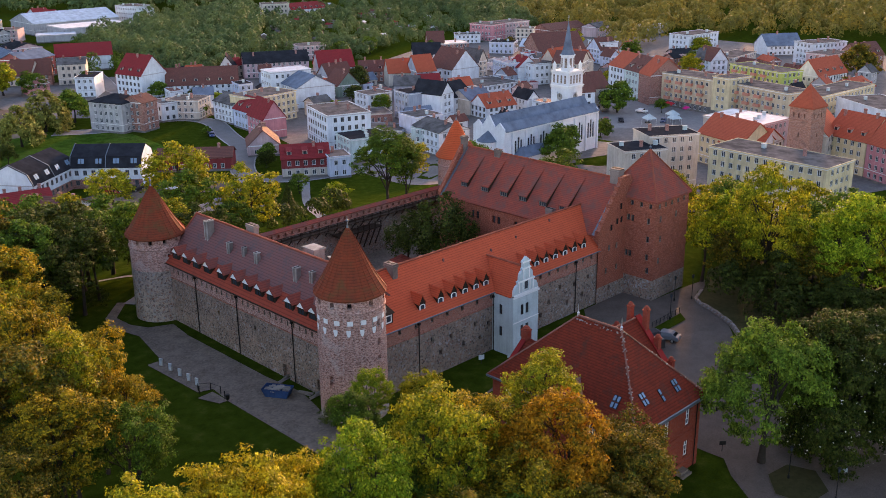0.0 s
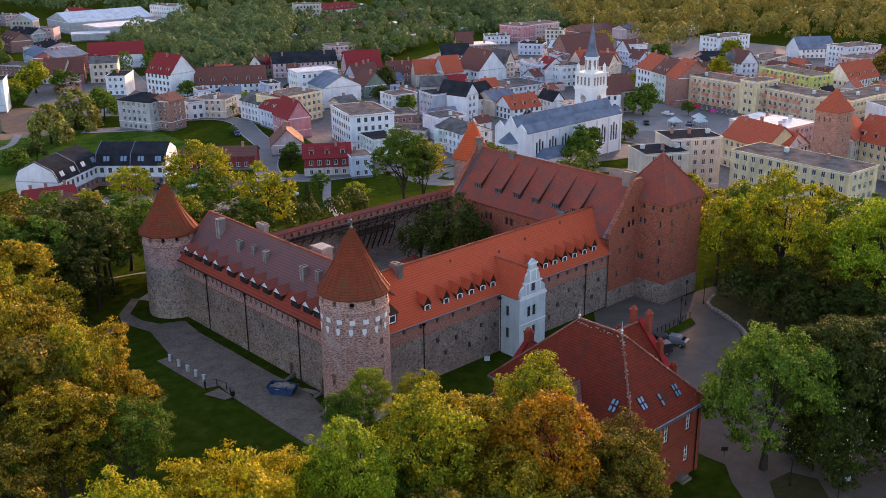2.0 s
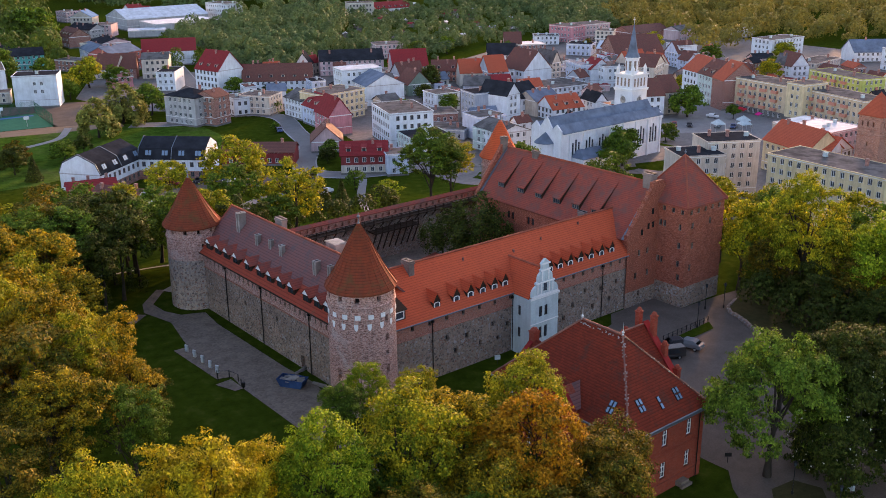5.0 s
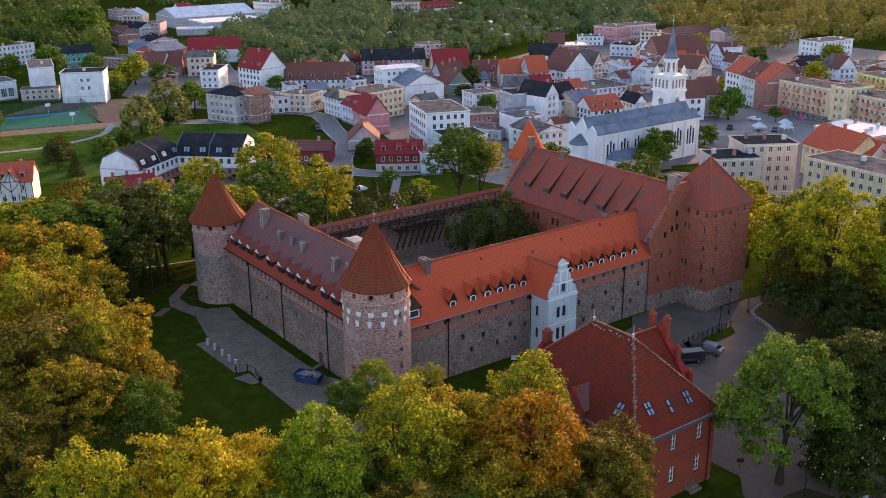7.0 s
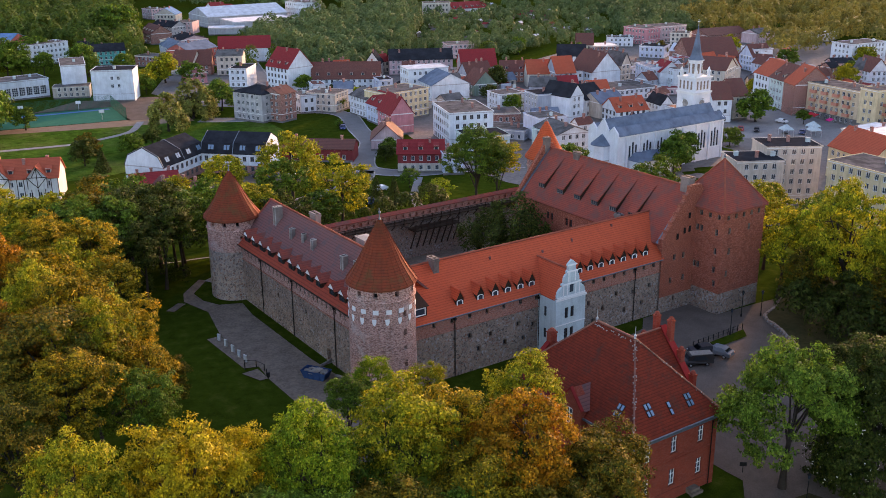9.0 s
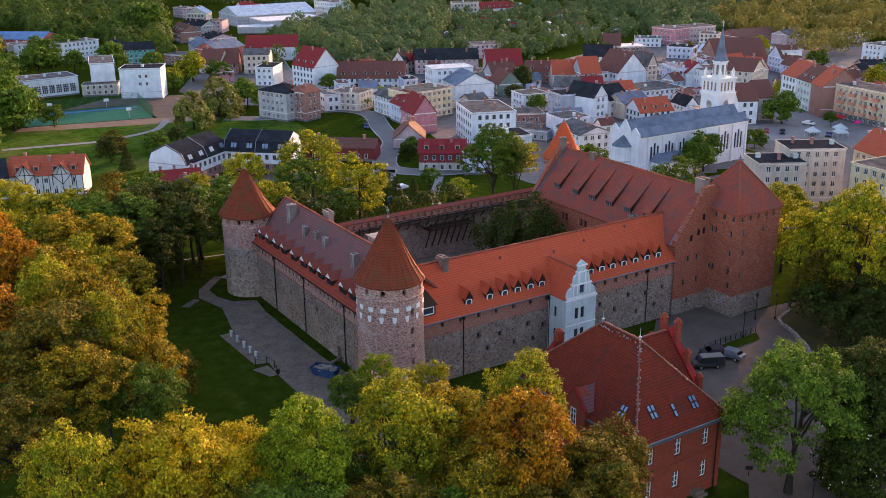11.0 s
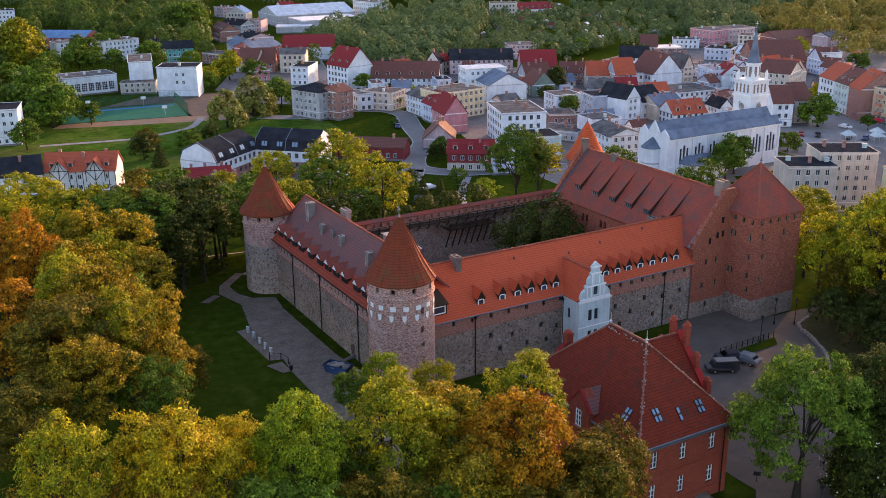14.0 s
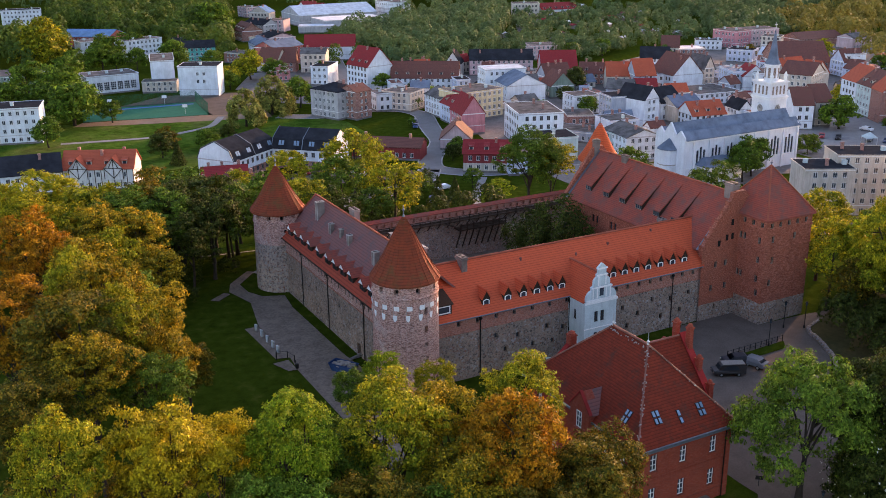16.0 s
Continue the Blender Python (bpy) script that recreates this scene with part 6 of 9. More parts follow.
town_house('house', 182.3, 164.4, 4, 9.9, 12.0, 6.5, 'gable', 4.5, 'white', 'dark')
town_house('house', 144.6, 140.4, -100, 10.3, 10.0, 8, 'flat', 0, 'paleblue', 'grey', (0,))
town_house('shop_row', 152.4, 171.8, -26, 9.3, 11.0, 3.5, 'flat', 0, 'brick', 'grey')
town_house('shop_row', 137.1, 150.0, -58, 15.0, 10.0, 3.5, 'flat', 0, 'weathered', 'grey')
town_house('tenement', 135.8, 124.6, 2, 8.7, 12.0, 7, 'flat', 0, 'paleteal', 'grey')
town_house('tenement', 136.6, 123.0, -101, 14.4, 11.0, 7.5, 'gable', 2, 'white', 'grey')
town_house('long_house', 185.8, 146.9, -10, 12.9, 10.0, 4.5, 'gable', 4, 'white', 'orange')
town_house('house', 185.2, 157.3, -3, 11.2, 11.0, 6, 'gable', 3, 'beige', 'slate')
town_house('house', 188.8, 194.7, -46, 9.7, 10.0, 6, 'gable', 3, 'weathered', 'grey')
town_house('house', 201.7, 196.3, -29, 8.3, 9.0, 5, 'gable', 3, 'beige', 'red')
town_house('shop_row', 291.9, 273.9, -23, 14.9, 12.0, 5, 'flat', 0, 'brick', 'white')
town_house('house', 284.6, 277.9, -39, 8.4, 11.0, 6, 'gable', 5, 'beige', 'brown')
town_house('tenement', 339.6, 292.7, -84, 15.6, 12.0, 9, 'flat', 0, 'pink', 'grey')
town_house('tenement', 355.7, 291.4, -8, 20.0, 12.0, 9, 'flat', 0, 'rose', 'grey')
town_house('house', 350.6, 274.6, -55, 9.8, 10.0, 7, 'flat', 0, 'beige', 'grey')
town_house('hall', 306.3, 218.3, -26, 23.9, 22.0, 5, 'gable', 8, 'brick', 'brown')
town_house('warehouse', 383.8, 278.1, -7, 29.0, 16.0, 4, 'gable', 3, 'brick', 'brown')
town_house('house', 390.6, 256.2, 3, 15.3, 10.0, 6, 'gable', 2, 'rose', 'grey')
town_house('tenement', 336.9, 489.6, -28, 18.4, 14.0, 9, 'flat', 0, 'beige', 'grey')
town_house('long_house', 363.1, 490.9, -5, 28.6, 14.0, 4, 'gable', 4, 'white', 'red')
town_house('warehouse', 429.5, 245.0, -73, 14.4, 16.0, 4, 'flat', 0, 'grey_wall', 'paleblue')
town_house('house', 322.8, 292.2, -40, 13.4, 10.0, 5, 'flat', 0, 'white', 'grey')
town_house('house', 304.7, 231.0, -67, 8.4, 11.0, 6, 'gable', 3, 'brick', 'paleblue')
town_house('tenement', 211.3, 128.6, -29, 6.6, 12.0, 8.5, 'gable', 5, 'white', 'brown')
town_house('tenement', 220.6, 129.9, -17, 6.1, 12.0, 8.5, 'gable', 5, 'beige', 'brown')
town_house('tenement', 260.8, 167.2, -79, 6.8, 12.0, 9, 'gable', 5, 'beige', 'orange')
town_house('tenement', 254.8, 167.0, 24, 15.0, 12.0, 10, 'front', 4, 'beige', 'brown')
town_house('tenement', 259.3, 178.1, -90, 7.9, 12.0, 9, 'front', 5, 'beige', 'orange')
town_house('tenement', 313.9, 195.0, -113, 12.2, 9.0, 10, 'flat', 0, 'white', 'grey')
town_house('house', 312.0, 193.9, -17, 9.7, 11.0, 7, 'gable', 5, 'paleblue', 'brown')
town_house('tenement', 255.4, 137.9, -112, 11.3, 13.0, 11, 'gable', 5, 'white', 'orange')
town_house('tenement', 250.9, 127.6, -114, 10.6, 13.0, 11, 'gable', 5, 'paleteal', 'brown')
town_house('tenement', 247.1, 118.4, -117, 8.7, 14.0, 11, 'gable', 6, 'brick', 'orange', (90,))
town_house('apartment_block', 246.3, 102.9, -98, 23.0, 11.0, 12, 'flat', 0, 'balcony', 'grey')
town_house('apartment_block', 240.5, 85.6, -101, 7.4, 11.0, 14, 'flat', 0, 'yellow', 'grey')
town_house('apartment_block', 241.0, 71.6, -105, 25.9, 11.0, 12, 'flat', 0, 'balcony', 'grey')
town_house('apartment_block', 290.1, 99.5, -106, 26.9, 11.0, 10, 'flat', 0, 'lime', 'grey')
town_house('office_block', 367.5, 179.5, -6, 22.9, 12.0, 10, 'flat', 0, 'white', 'grey')
town_house('house', 315.8, 138.5, -26, 8.4, 12.0, 7, 'front', 5, 'white', 'brown')
town_house('house', 316.3, 141.2, -80, 6.6, 10.0, 7, 'gable', 4, 'rose', 'grey')
town_house('long_house', 334.3, 138.0, 6, 23.4, 10.0, 7, 'flat', 0, 'beige', 'grey')
town_house('house', 392.1, 147.3, -36, 17.9, 14.0, 5, 'gable', 5, 'white', 'slate')
town_house('tenement', 351.2, 102.8, -97, 11.6, 16.0, 9, 'flat', 0, 'rose', 'grey')
town_house('tenement', 376.2, 118.5, -21, 20.0, 12.0, 10, 'flat', 0, 'white', 'grey')
town_house('house', 316.5, 89.3, -8, 19.2, 11.0, 6, 'gable', 6, 'timber', 'orange')
town_house('apartment_block', 268.3, 61.6, -4, 35.0, 11.0, 9, 'flat', 0, 'yellow', 'grey')
town_house('shop_hall', 253.7, 39.6, -123, 24.0, 16.0, 9, 'flat', 0, 'white', 'grey')
town_house('tenement', 198.2, 21.8, -105, 13.2, 12.0, 10, 'gable', 6, 'yellow', 'orange')
town_house('tenement', 194.3, 10.4, -116, 8.3, 12.0, 10, 'gable', 6, 'pink', 'orange')
town_house('apartment_block', 135.3, 51.3, -29, 11.6, 10.0, 13, 'flat', 0, 'beige', 'dark')
town_house('apartment_block', 146.9, 50.7, -31, 13.7, 10.0, 15, 'flat', 0, 'beige', 'dark')
town_house('tenement', 179.0, 48.6, -107, 17.2, 12.0, 9, 'gable', 5, 'yellow', 'orange')
town_house('house', 180.6, 44.7, 3, 14.3, 12.0, 8, 'front', 4, 'white', 'orange')
town_house('shop_hall', 195.1, 51.7, -5, 13.8, 14.0, 11, 'flat', 0, 'rose', 'white')
town_house('shop_hall', 208.4, 62.1, -92, 19.4, 16.0, 8, 'flat', 0, 'beige', 'white')
town_house('house', 378.2, 100.1, -21, 14.9, 12.0, 6, 'gable', 5, 'brick', 'brown')
town_house('house', 294.0, 67.2, -5, 13.9, 12.0, 6, 'gable', 3, 'rose', 'orange')
town_house('apartment_block', -22.6, 241.8, -14, 19.8, 13.0, 11.5, 'flat', 0, 'white', 'dark')
town_house('workshop', -8.8, 362.0, -21, 24.2, 20.0, 5, 'flat', 0, 'green', 'grey')
town_house('apartment_block', 34.6, 421.6, 7, 14.2, 11.0, 10, 'flat', 0, 'white', 'grey')
town_house('apartment_block', 56.3, 416.4, 19, 20.6, 11.0, 10, 'flat', 0, 'white', 'grey')
town_house('hall', 45.8, 484.6, -38, 29.0, 20.0, 6, 'gable', 3, 'salmon', 'blue')
town_house('apartment_block', 23.4, 613.7, -5, 24.6, 12.0, 11, 'flat', 0, 'white', 'dark')
town_house('house', 77.5, 419.0, -14, 7.1, 9.0, 5, 'gable', 4, 'brick', 'dark')
town_house('house', 171.0, 593.1, -78, 12.5, 10.0, 7, 'flat', 0, 'rose', 'grey')

half_timber = town_house('house', -7.6, 167.9, -24, 18.5, 10.0, 6, 'gable', 4, 'timber', 'orange')
for dx in (-5.0, 4.2):
    bm = bmesh.new()
    f = bm.faces.new([bm.verts.new(p) for p in ((dx - 2.6, -5.4, 3.0), (dx + 2.6, -5.4, 3.0), (dx + 2.6, -5.4, 6.2), (dx, -5.4, 9.0), (dx - 2.6, -5.4, 6.2))])
    r = bmesh.ops.extrude_face_region(bm, geom=[f])
    bmesh.ops.translate(bm, vec=(0, 3, 0), verts=[v for v in r["geom"] if isinstance(v, bmesh.types.BMVert)])
    bmesh.ops.recalc_face_normals(bm, faces=bm.faces)
    g = part("cross_gable", bm, WALLS["timber"], half_timber, "white half-timbered gable")
    bm = bmesh.new()
    for s in (-1, 1):
        slab(bm, [(dx + s * 2.9, -5.8, 5.9), (dx, -5.8, 9.15), (dx, -0.4, 9.15), (dx + s * 2.9, -3.4, 5.9)], 0.15)
    part("gable_roof", bm, ROOFS["orange"], g)
    bm = bmesh.new()
    for a, b in (((-2.4, 6.1), (2.4, 6.1)), ((-1.3, 6.1), (0, 8.6)), ((1.3, 6.1), (0, 8.6)), ((0, 3.2), (0, 8.7)), ((-2.4, 3.2), (-2.4, 6.2)), ((2.4, 3.2), (2.4, 6.2)), ((-2.4, 6.1), (0, 3.4)), ((2.4, 6.1), (0, 3.4))):
        rod(bm, (dx + a[0], -5.45, a[1]), (dx + b[0], -5.45, b[1]), 0.11, 4)
    part("timber_frame", bm, M_TIMBER, g)

# low yard buildings between the houses
NAMES["outbuilding"] = "outbuilding"
yard_rng = random.Random(21)
placed = 0
for _ in range(3000):
    if placed >= 80:
        break
    s, q = yard_rng.random(), yard_rng.random()
    x, y = 110 + 230 * s, 60 + 270 * q
    if y > 330 - (x - 110) * 0.55 or y < 150 - (x - 110) * 0.9 or near_line((x, y), [(118, 118), (99, 125), (77, 139), (97, 168), (113, 212), (111, 224)]) < 7:
        continue
    if (x - 230) ** 2 / 900 + (y - 105) ** 2 / 2200 < 1 or (112 < x < 206 and 68 < y < 112):
        continue
    w, d = yard_rng.uniform(5, 10), yard_rng.uniform(4, 7.5)
    if any(math.hypot(x - a, y - b) < r * 0.82 + math.hypot(w, d) / 2 * 0.8 for a, b, r in BUILT):
        continue
    roof = yard_rng.choice(('flat', 'gable', 'gable'))
    town_house('outbuilding', x, y, yard_rng.choice((-30, -18, -8, 0, 12, 60, 75)), w, d, yard_rng.choice((3, 3, 5.4, 5.6)), roof, yard_rng.uniform(1.5, 3) if roof == 'gable' else 0,
               yard_rng.choice(("white", "beige", "rose", "grey_wall", "brick", "weathered", "paleblue")), yard_rng.choice(("brown", "brown", "grey", "red", "dark", "slate", "orange")))
    placed += 1

# ---- church ----
M_CHURCH = plaster("church_plaster", (0.72, 0.73, 0.75), 0.12, streak=0.06)
church = thing("church", "white plastered church with slate roof and spired tower", "church", at=(0, 0, TOWN))
CX0, CX1, CY0, CY1, CE, CR = 122.6, 163.4, 84.6, 96.0, 14.0, 16.9
# gable ends of aisle, nave and aisle: y from, to, eaves, top
AISLES = ((CY0, CY0 + 3.6, CE + 0.05, CE + 1.6), (CY0 + 3.6, CY1 - 3.6, CE + 0.6, CE + 3.3), (CY1 - 3.6, CY1, CE + 0.05, CE + 1.6))
ch_holes = []
for i in range(7):
    c = 5.7 + i * 5.3
    ch_holes += [(c - 1.55, c - 0.75, 6.0, 10.6), (c - 0.4, c + 0.4, 6.0, 11.4), (c + 0.75, c + 1.55, 6.0, 10.6)]
bm = bmesh.new()
holed_wall(bm, (CX0, CY0), (1, 0), CX1 - CX0, -1.5, CE, ch_holes, 0.35)
holed_wall(bm, (CX1, CY1), (-1, 0), CX1 - CX0, -1.5, CE, [], 0.35)
holed_wall(bm, (CX0, CY1), (0, -1), CY1 - CY0, -1.5, CE, [], 0.35)
holed_wall(bm, (CX1, CY0), (0, 1), CY1 - CY0, -1.5, CE, [], 0.35)
part("wall", bm, M_CHURCH, church)
for x, o in ((CX0, 0.3), (CX1, -0.3)):
    for y0_, y1_, za, zt in AISLES:
        bm = bmesh.new()
        f = bm.faces.new([bm.verts.new(p) for p in ((x, y0_, CE), (x, y1_, CE), (x, y1_, za), (x, (y0_ + y1_) / 2, zt), (x, y0_, za))])
        r = bmesh.ops.extrude_face_region(bm, geom=[f])
        bmesh.ops.translate(bm, vec=(o, 0, 0), verts=[v for v in r["geom"] if isinstance(v, bmesh.types.BMVert)])
        bmesh.ops.recalc_face_normals(bm, faces=bm.faces)
        part("gable", bm, M_CHURCH, church)
lancet = window_mesh(0.8, 4.6, M_TIMBER, (0, 3), 0.06, 0.07)
lancet_tall = window_mesh(0.8, 5.4, M_TIMBER, (0, 3), 0.06, 0.07)
for a, b, c, d in ch_holes:
    part("window", lancet if d < 11 else lancet_tall, None, church, at=(CX0 + a, CY0 + 0.25, c))
ym = (CY0 + CY1) / 2
for y0_, y1_, za, zt in AISLES:
    yc = (y0_ + y1_) / 2
    bm = bmesh.new()
    for e in (y0_, y1_):
        o = -0.5 if e == CY0 else 0.5 if e == CY1 else 0.0
        slab(bm, [(CX0 + 0.35, e + o, za - abs(o) * 0.9), (CX1 + .3, e + o, za - abs(o) * 0.9), (CX1 + .3, yc, zt + 0.02), (CX0 + 0.35, yc, zt + 0.02)], 0.2)
    part("roof", bm, ROOFS["slate"], church, "blue-grey sheet roof")
    bm = bmesh.new()
    for e in (y0_, y1_):
        slab(bm, [(CX0 - 0.1, e, za + 0.15), (CX0 + 0.4, e, za + 0.15), (CX0 + 0.4, yc, zt + 0.3), (CX0 - 0.1, yc, zt + 0.3)], 0.3)
    part("gable_coping", bm, M_CHURCH, church)
for i in range(8):
    bm = bmesh.new()
    box(bm, -0.25, 0.25, -0.5, -0.003, -1.5, CE - 1.0)
    part("buttress", bm, M_CHURCH, church, at=(CX0 + 3.05 + i * 5.3, CY0, 0))
for o, z0_, z1_ in ((0.3, CE - 0.9, CE - 0.5), (0.15, 5.9, 6.2)):
    bm = bmesh.new()
    box(bm, CX0, CX1, CY0 - o, CY0 - 0.003, z0_, z1_)
    part("cornice", bm, M_WHITE_TRIM, church)
bm = bmesh.new()
lathe(bm, [(2.7, -1.5), (2.7, 10.6)], 12, CX0 - 0.3, ym)
part("apse", bm, M_CHURCH, church)
bm = bmesh.new()
lathe(bm, [(3.0, 10.6), (3.0, 10.75), (0, 13.4)], 12, CX0 - 0.3, ym)
part("apse_roof", bm, ROOFS["slate"], church)
bm = bmesh.new()
for z in (4.0, 6.5):
    lathe(bm, [(2.73, z), (2.82, z + .05), (2.82, z + .25), (2.73, z + .3)], 12, CX0 - 0.3, ym, cap=False)
part("apse_band", bm, M_STONE_PALE, church)
bm = bmesh.new()
box(bm, 127, 139, 80.5, 85.5, -1.5, 7.0)
part("sacristy", bm, M_CHURCH, church)
bm = bmesh.new()
slab(bm, [(126.6, 80.1, 6.9), (139.4, 80.1, 6.9), (137, 83.5, 8.5), (129, 83.5, 8.5)], 0.15)
slab(bm, [(126.6, 80.1, 6.9), (129, 83.5, 8.5), (129, 85.9, 8.5), (126.6, 85.9, 6.9)], 0.15)
slab(bm, [(139.4, 80.1, 6.9), (137, 83.5, 8.5), (137, 85.9, 8.5), (139.4, 85.9, 6.9)], 0.15)
slab(bm, [(129, 83.5, 8.5), (137, 83.5, 8.5), (137, 85.9, 8.5), (129, 85.9, 8.5)], 0.15)
part("sacristy_roof", bm, ROOFS["slate"], church)
for x in (128.5, 130.2, 134.2, 136.2):
    part("window", WIN_TOWN["light"], None, church, at=(x, 80.47, 4.2))
TX, TY, TW = 164.8, 97.6, 3.3
bm = bmesh.new()
th = [(2.3, 3.9, 13.2, 16.4), (2.7, 3.5, 8.5, 11)]
holed_wall(bm, (TX - TW, TY - TW), (1, 0), 2 * TW, -4.5, 22.6, th, 0.4)
holed_wall(bm, (TX - TW, TY + TW), (0, -1), 2 * TW, -4.5, 22.6, th, 0.4)
holed_wall(bm, (TX + TW, TY - TW), (0, 1), 2 * TW, -4.5, 22.6, [], 0.4)
holed_wall(bm, (TX + TW, TY + TW), (-1, 0), 2 * TW, -4.5, 22.6, [], 0.4)
tw = part("tower", bm, M_CHURCH, church, "white square clock tower", at=(0, 0, 1.3))
for z, o in ((17.6, .2), (18.0, .35), (22.2, .3)):
    bm = bmesh.new()
    box(bm, TX - TW - o, TX + TW + o, TY - TW - o, TY + TW + o, z, z + .35)
    part("cornice", bm, M_WHITE_TRIM, tw)
for k in range(4):
    for i in range(4):
        bm = bmesh.new()
        box(bm, -0.3, 0.3, -0.04, -0.006, 0, 2.4)
        lathe(bm, [(0.3, 2.4), (0.3, 2.401)], 8)
        s = -TW + 1.0 + i * 1.4
        at = [(TX + s, TY - TW, 19), (TX - TW, TY - s, 19), (TX + s, TY + TW, 19), (TX + TW, TY + s, 19)][k]
        part("arcade_opening", bm, M_STONE, tw, at=at, rz=[0, -90, 180, 90][k])
for dx in (-1, 1):
    for dy in (-1, 1):
        bm = bmesh.new()
        lathe(bm, [(0.5, 22.5), (0.5, 24.0), (0.6, 24.1), (0.0, 25.4)], 6, TX + dx * 2.7, TY + dy * 2.7)
        part("corner_pinnacle", bm, M_WHITE_TRIM, tw)
bm = bmesh.new()
lathe(bm, [(2.0, 22.5), (2.0, 26.8), (2.3, 26.9), (2.3, 27.2)], 8, TX, TY)
part("lantern", bm, M_CHURCH, tw, "octagonal white lantern")
for i in range(8):
    bm = bmesh.new()
    box(bm, -0.35, 0.35, -0.05, -0.004, 23.4, 26.2)
    a = math.pi / 8 + i * math.pi / 4
    part("lantern_opening", bm, M_STONE, tw, at=(TX + 1.86 * math.cos(a), TY + 1.86 * math.sin(a), 0), rz=math.degrees(a) + 90)
bm = bmesh.new()
lathe(bm, [(2.2, 27.2), (1.5, 28.6), (0.9, 31.6), (0.0, 37.2)], 8, TX, TY)
part("spire", bm, ROOFS["slate"], tw, "slender grey metal spire")
bm = bmesh.new()
rod(bm, (TX, TY, 36.8), (TX, TY, 38.6), 0.08)
box(bm, TX - 0.5, TX + 0.5, TY - 0.06, TY + 0.06, 37.9, 38.05)
part("cross", bm, M_ZINC, tw)
for at, rz in (((TX, TY - TW - 0.03, 15.0), 0), ((TX - TW - 0.03, TY, 15.0), -90)):
    bm = bmesh.new()
    lathe(bm, [(1.0, -0.05), (1.05, 0.0), (1.0, 0.05)], 20)
    bmesh.ops.rotate(bm, verts=bm.verts, cent=(0, 0, 0), matrix=Matrix.Rotation(radians(90), 3, 'X'))
    box(bm, -0.05, 0.05, -0.1, -0.05, 0, 0.8, 1)
    box(bm, 0, 0.55, -0.1, -0.05, -0.05, 0.05, 1)
    part("clock_face", bm, [M_STONE_PALE, M_IRON], tw, "pale round clock face", at=at, rz=rz)

# ---- brick gate tower in the town ----
gate = thing("gate_tower", "old square brick tower with orange pyramid roof", "tower", at=(181.8, 29.8, TOWN), rz=-6)
bm = bmesh.new()
gh2 = [(1.0, 1.5, 16.5, 17.8), (2.6, 3.1, 16.5, 17.8), (4.2, 4.7, 16.5, 17.8), (3.0, 3.5, 11.5, 12.6), (3.0, 3.5, 7, 8)]
for p, u, hs in (((-3.3, -3.3), (1, 0), gh2), ((-3.3, 3.3), (0, -1), gh2), ((3.3, -3.3), (0, 1), []), ((3.3, 3.3), (-1, 0), [])):
    holed_wall(bm, p, u, 6.6, -1.5, 19.3, hs, 0.5)
part("wall", bm, bricks("brick_gate", (0.36, 0.16, 0.10), (0.26, 0.11, 0.075)), gate)
bm = bmesh.new()
lathe(bm, [(5.1, 19.2), (5.1, 19.4), (0, 25.2)], 4)
bmesh.ops.rotate(bm, verts=bm.verts, cent=(0, 0, 0), matrix=Matrix.Rotation(radians(45), 3, 'Z'))
part("roof", bm, ROOFS["orange"], gate)
bm = bmesh.new()
for z in (15.8, 13.9):
    box(bm, -3.4, 3.4, -3.4, -3.303, z, z + .2)
    box(bm, -3.4, -3.303, -3.3, 3.4, z, z + .2)
part("brick_course", bm, M_BRICK, gate)

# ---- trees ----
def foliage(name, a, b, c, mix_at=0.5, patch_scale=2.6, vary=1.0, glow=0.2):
    """Leaves: three tones by leaf, by limb and by tree, with clump shade put into the colour; light comes through them.
    """
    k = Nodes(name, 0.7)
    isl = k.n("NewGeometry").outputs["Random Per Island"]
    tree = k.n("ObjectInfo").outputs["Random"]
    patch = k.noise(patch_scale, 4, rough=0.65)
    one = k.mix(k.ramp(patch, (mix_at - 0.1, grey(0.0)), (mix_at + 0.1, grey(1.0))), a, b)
    # clump-scale noise: leaf tone variety, with shaded gaps between clumps put into the colour
    clump_tone = k.noise(patch_scale * 3.4, 2)
    one = k.mix(k.ramp(clump_tone, (0.36, grey(0.75 * vary)), (0.5, grey(0.0))), one, tuple(v * 0.62 for v in a))
    one = k.mix(k.ramp(clump_tone, (0.53, grey(0.0)), (0.66, grey(0.7 * vary))), one, c)
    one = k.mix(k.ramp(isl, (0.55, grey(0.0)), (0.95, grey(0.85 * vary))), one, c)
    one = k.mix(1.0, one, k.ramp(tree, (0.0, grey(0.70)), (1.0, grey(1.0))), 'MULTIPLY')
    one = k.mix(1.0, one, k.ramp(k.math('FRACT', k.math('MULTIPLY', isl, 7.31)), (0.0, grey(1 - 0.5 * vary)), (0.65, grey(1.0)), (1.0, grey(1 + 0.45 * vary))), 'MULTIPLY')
    out = k.t.nodes["Material Output"]
    tr = k.n("BsdfTranslucent", Color=one)
    mx = k.t.nodes.new("ShaderNodeMixShader")
    mx.inputs[0].default_value = glow
    k.b.inputs["Base Color"].default_value = (0.1, 0.1, 0.1, 1)
    k.put(k.b.inputs["Base Color"], one)
    k.t.links.new(k.b.outputs[0], mx.inputs[1])
    k.t.links.new(tr.outputs[0], mx.inputs[2])
    k.t.links.new(mx.outputs[0], out.inputs["Surface"])
    return k.m


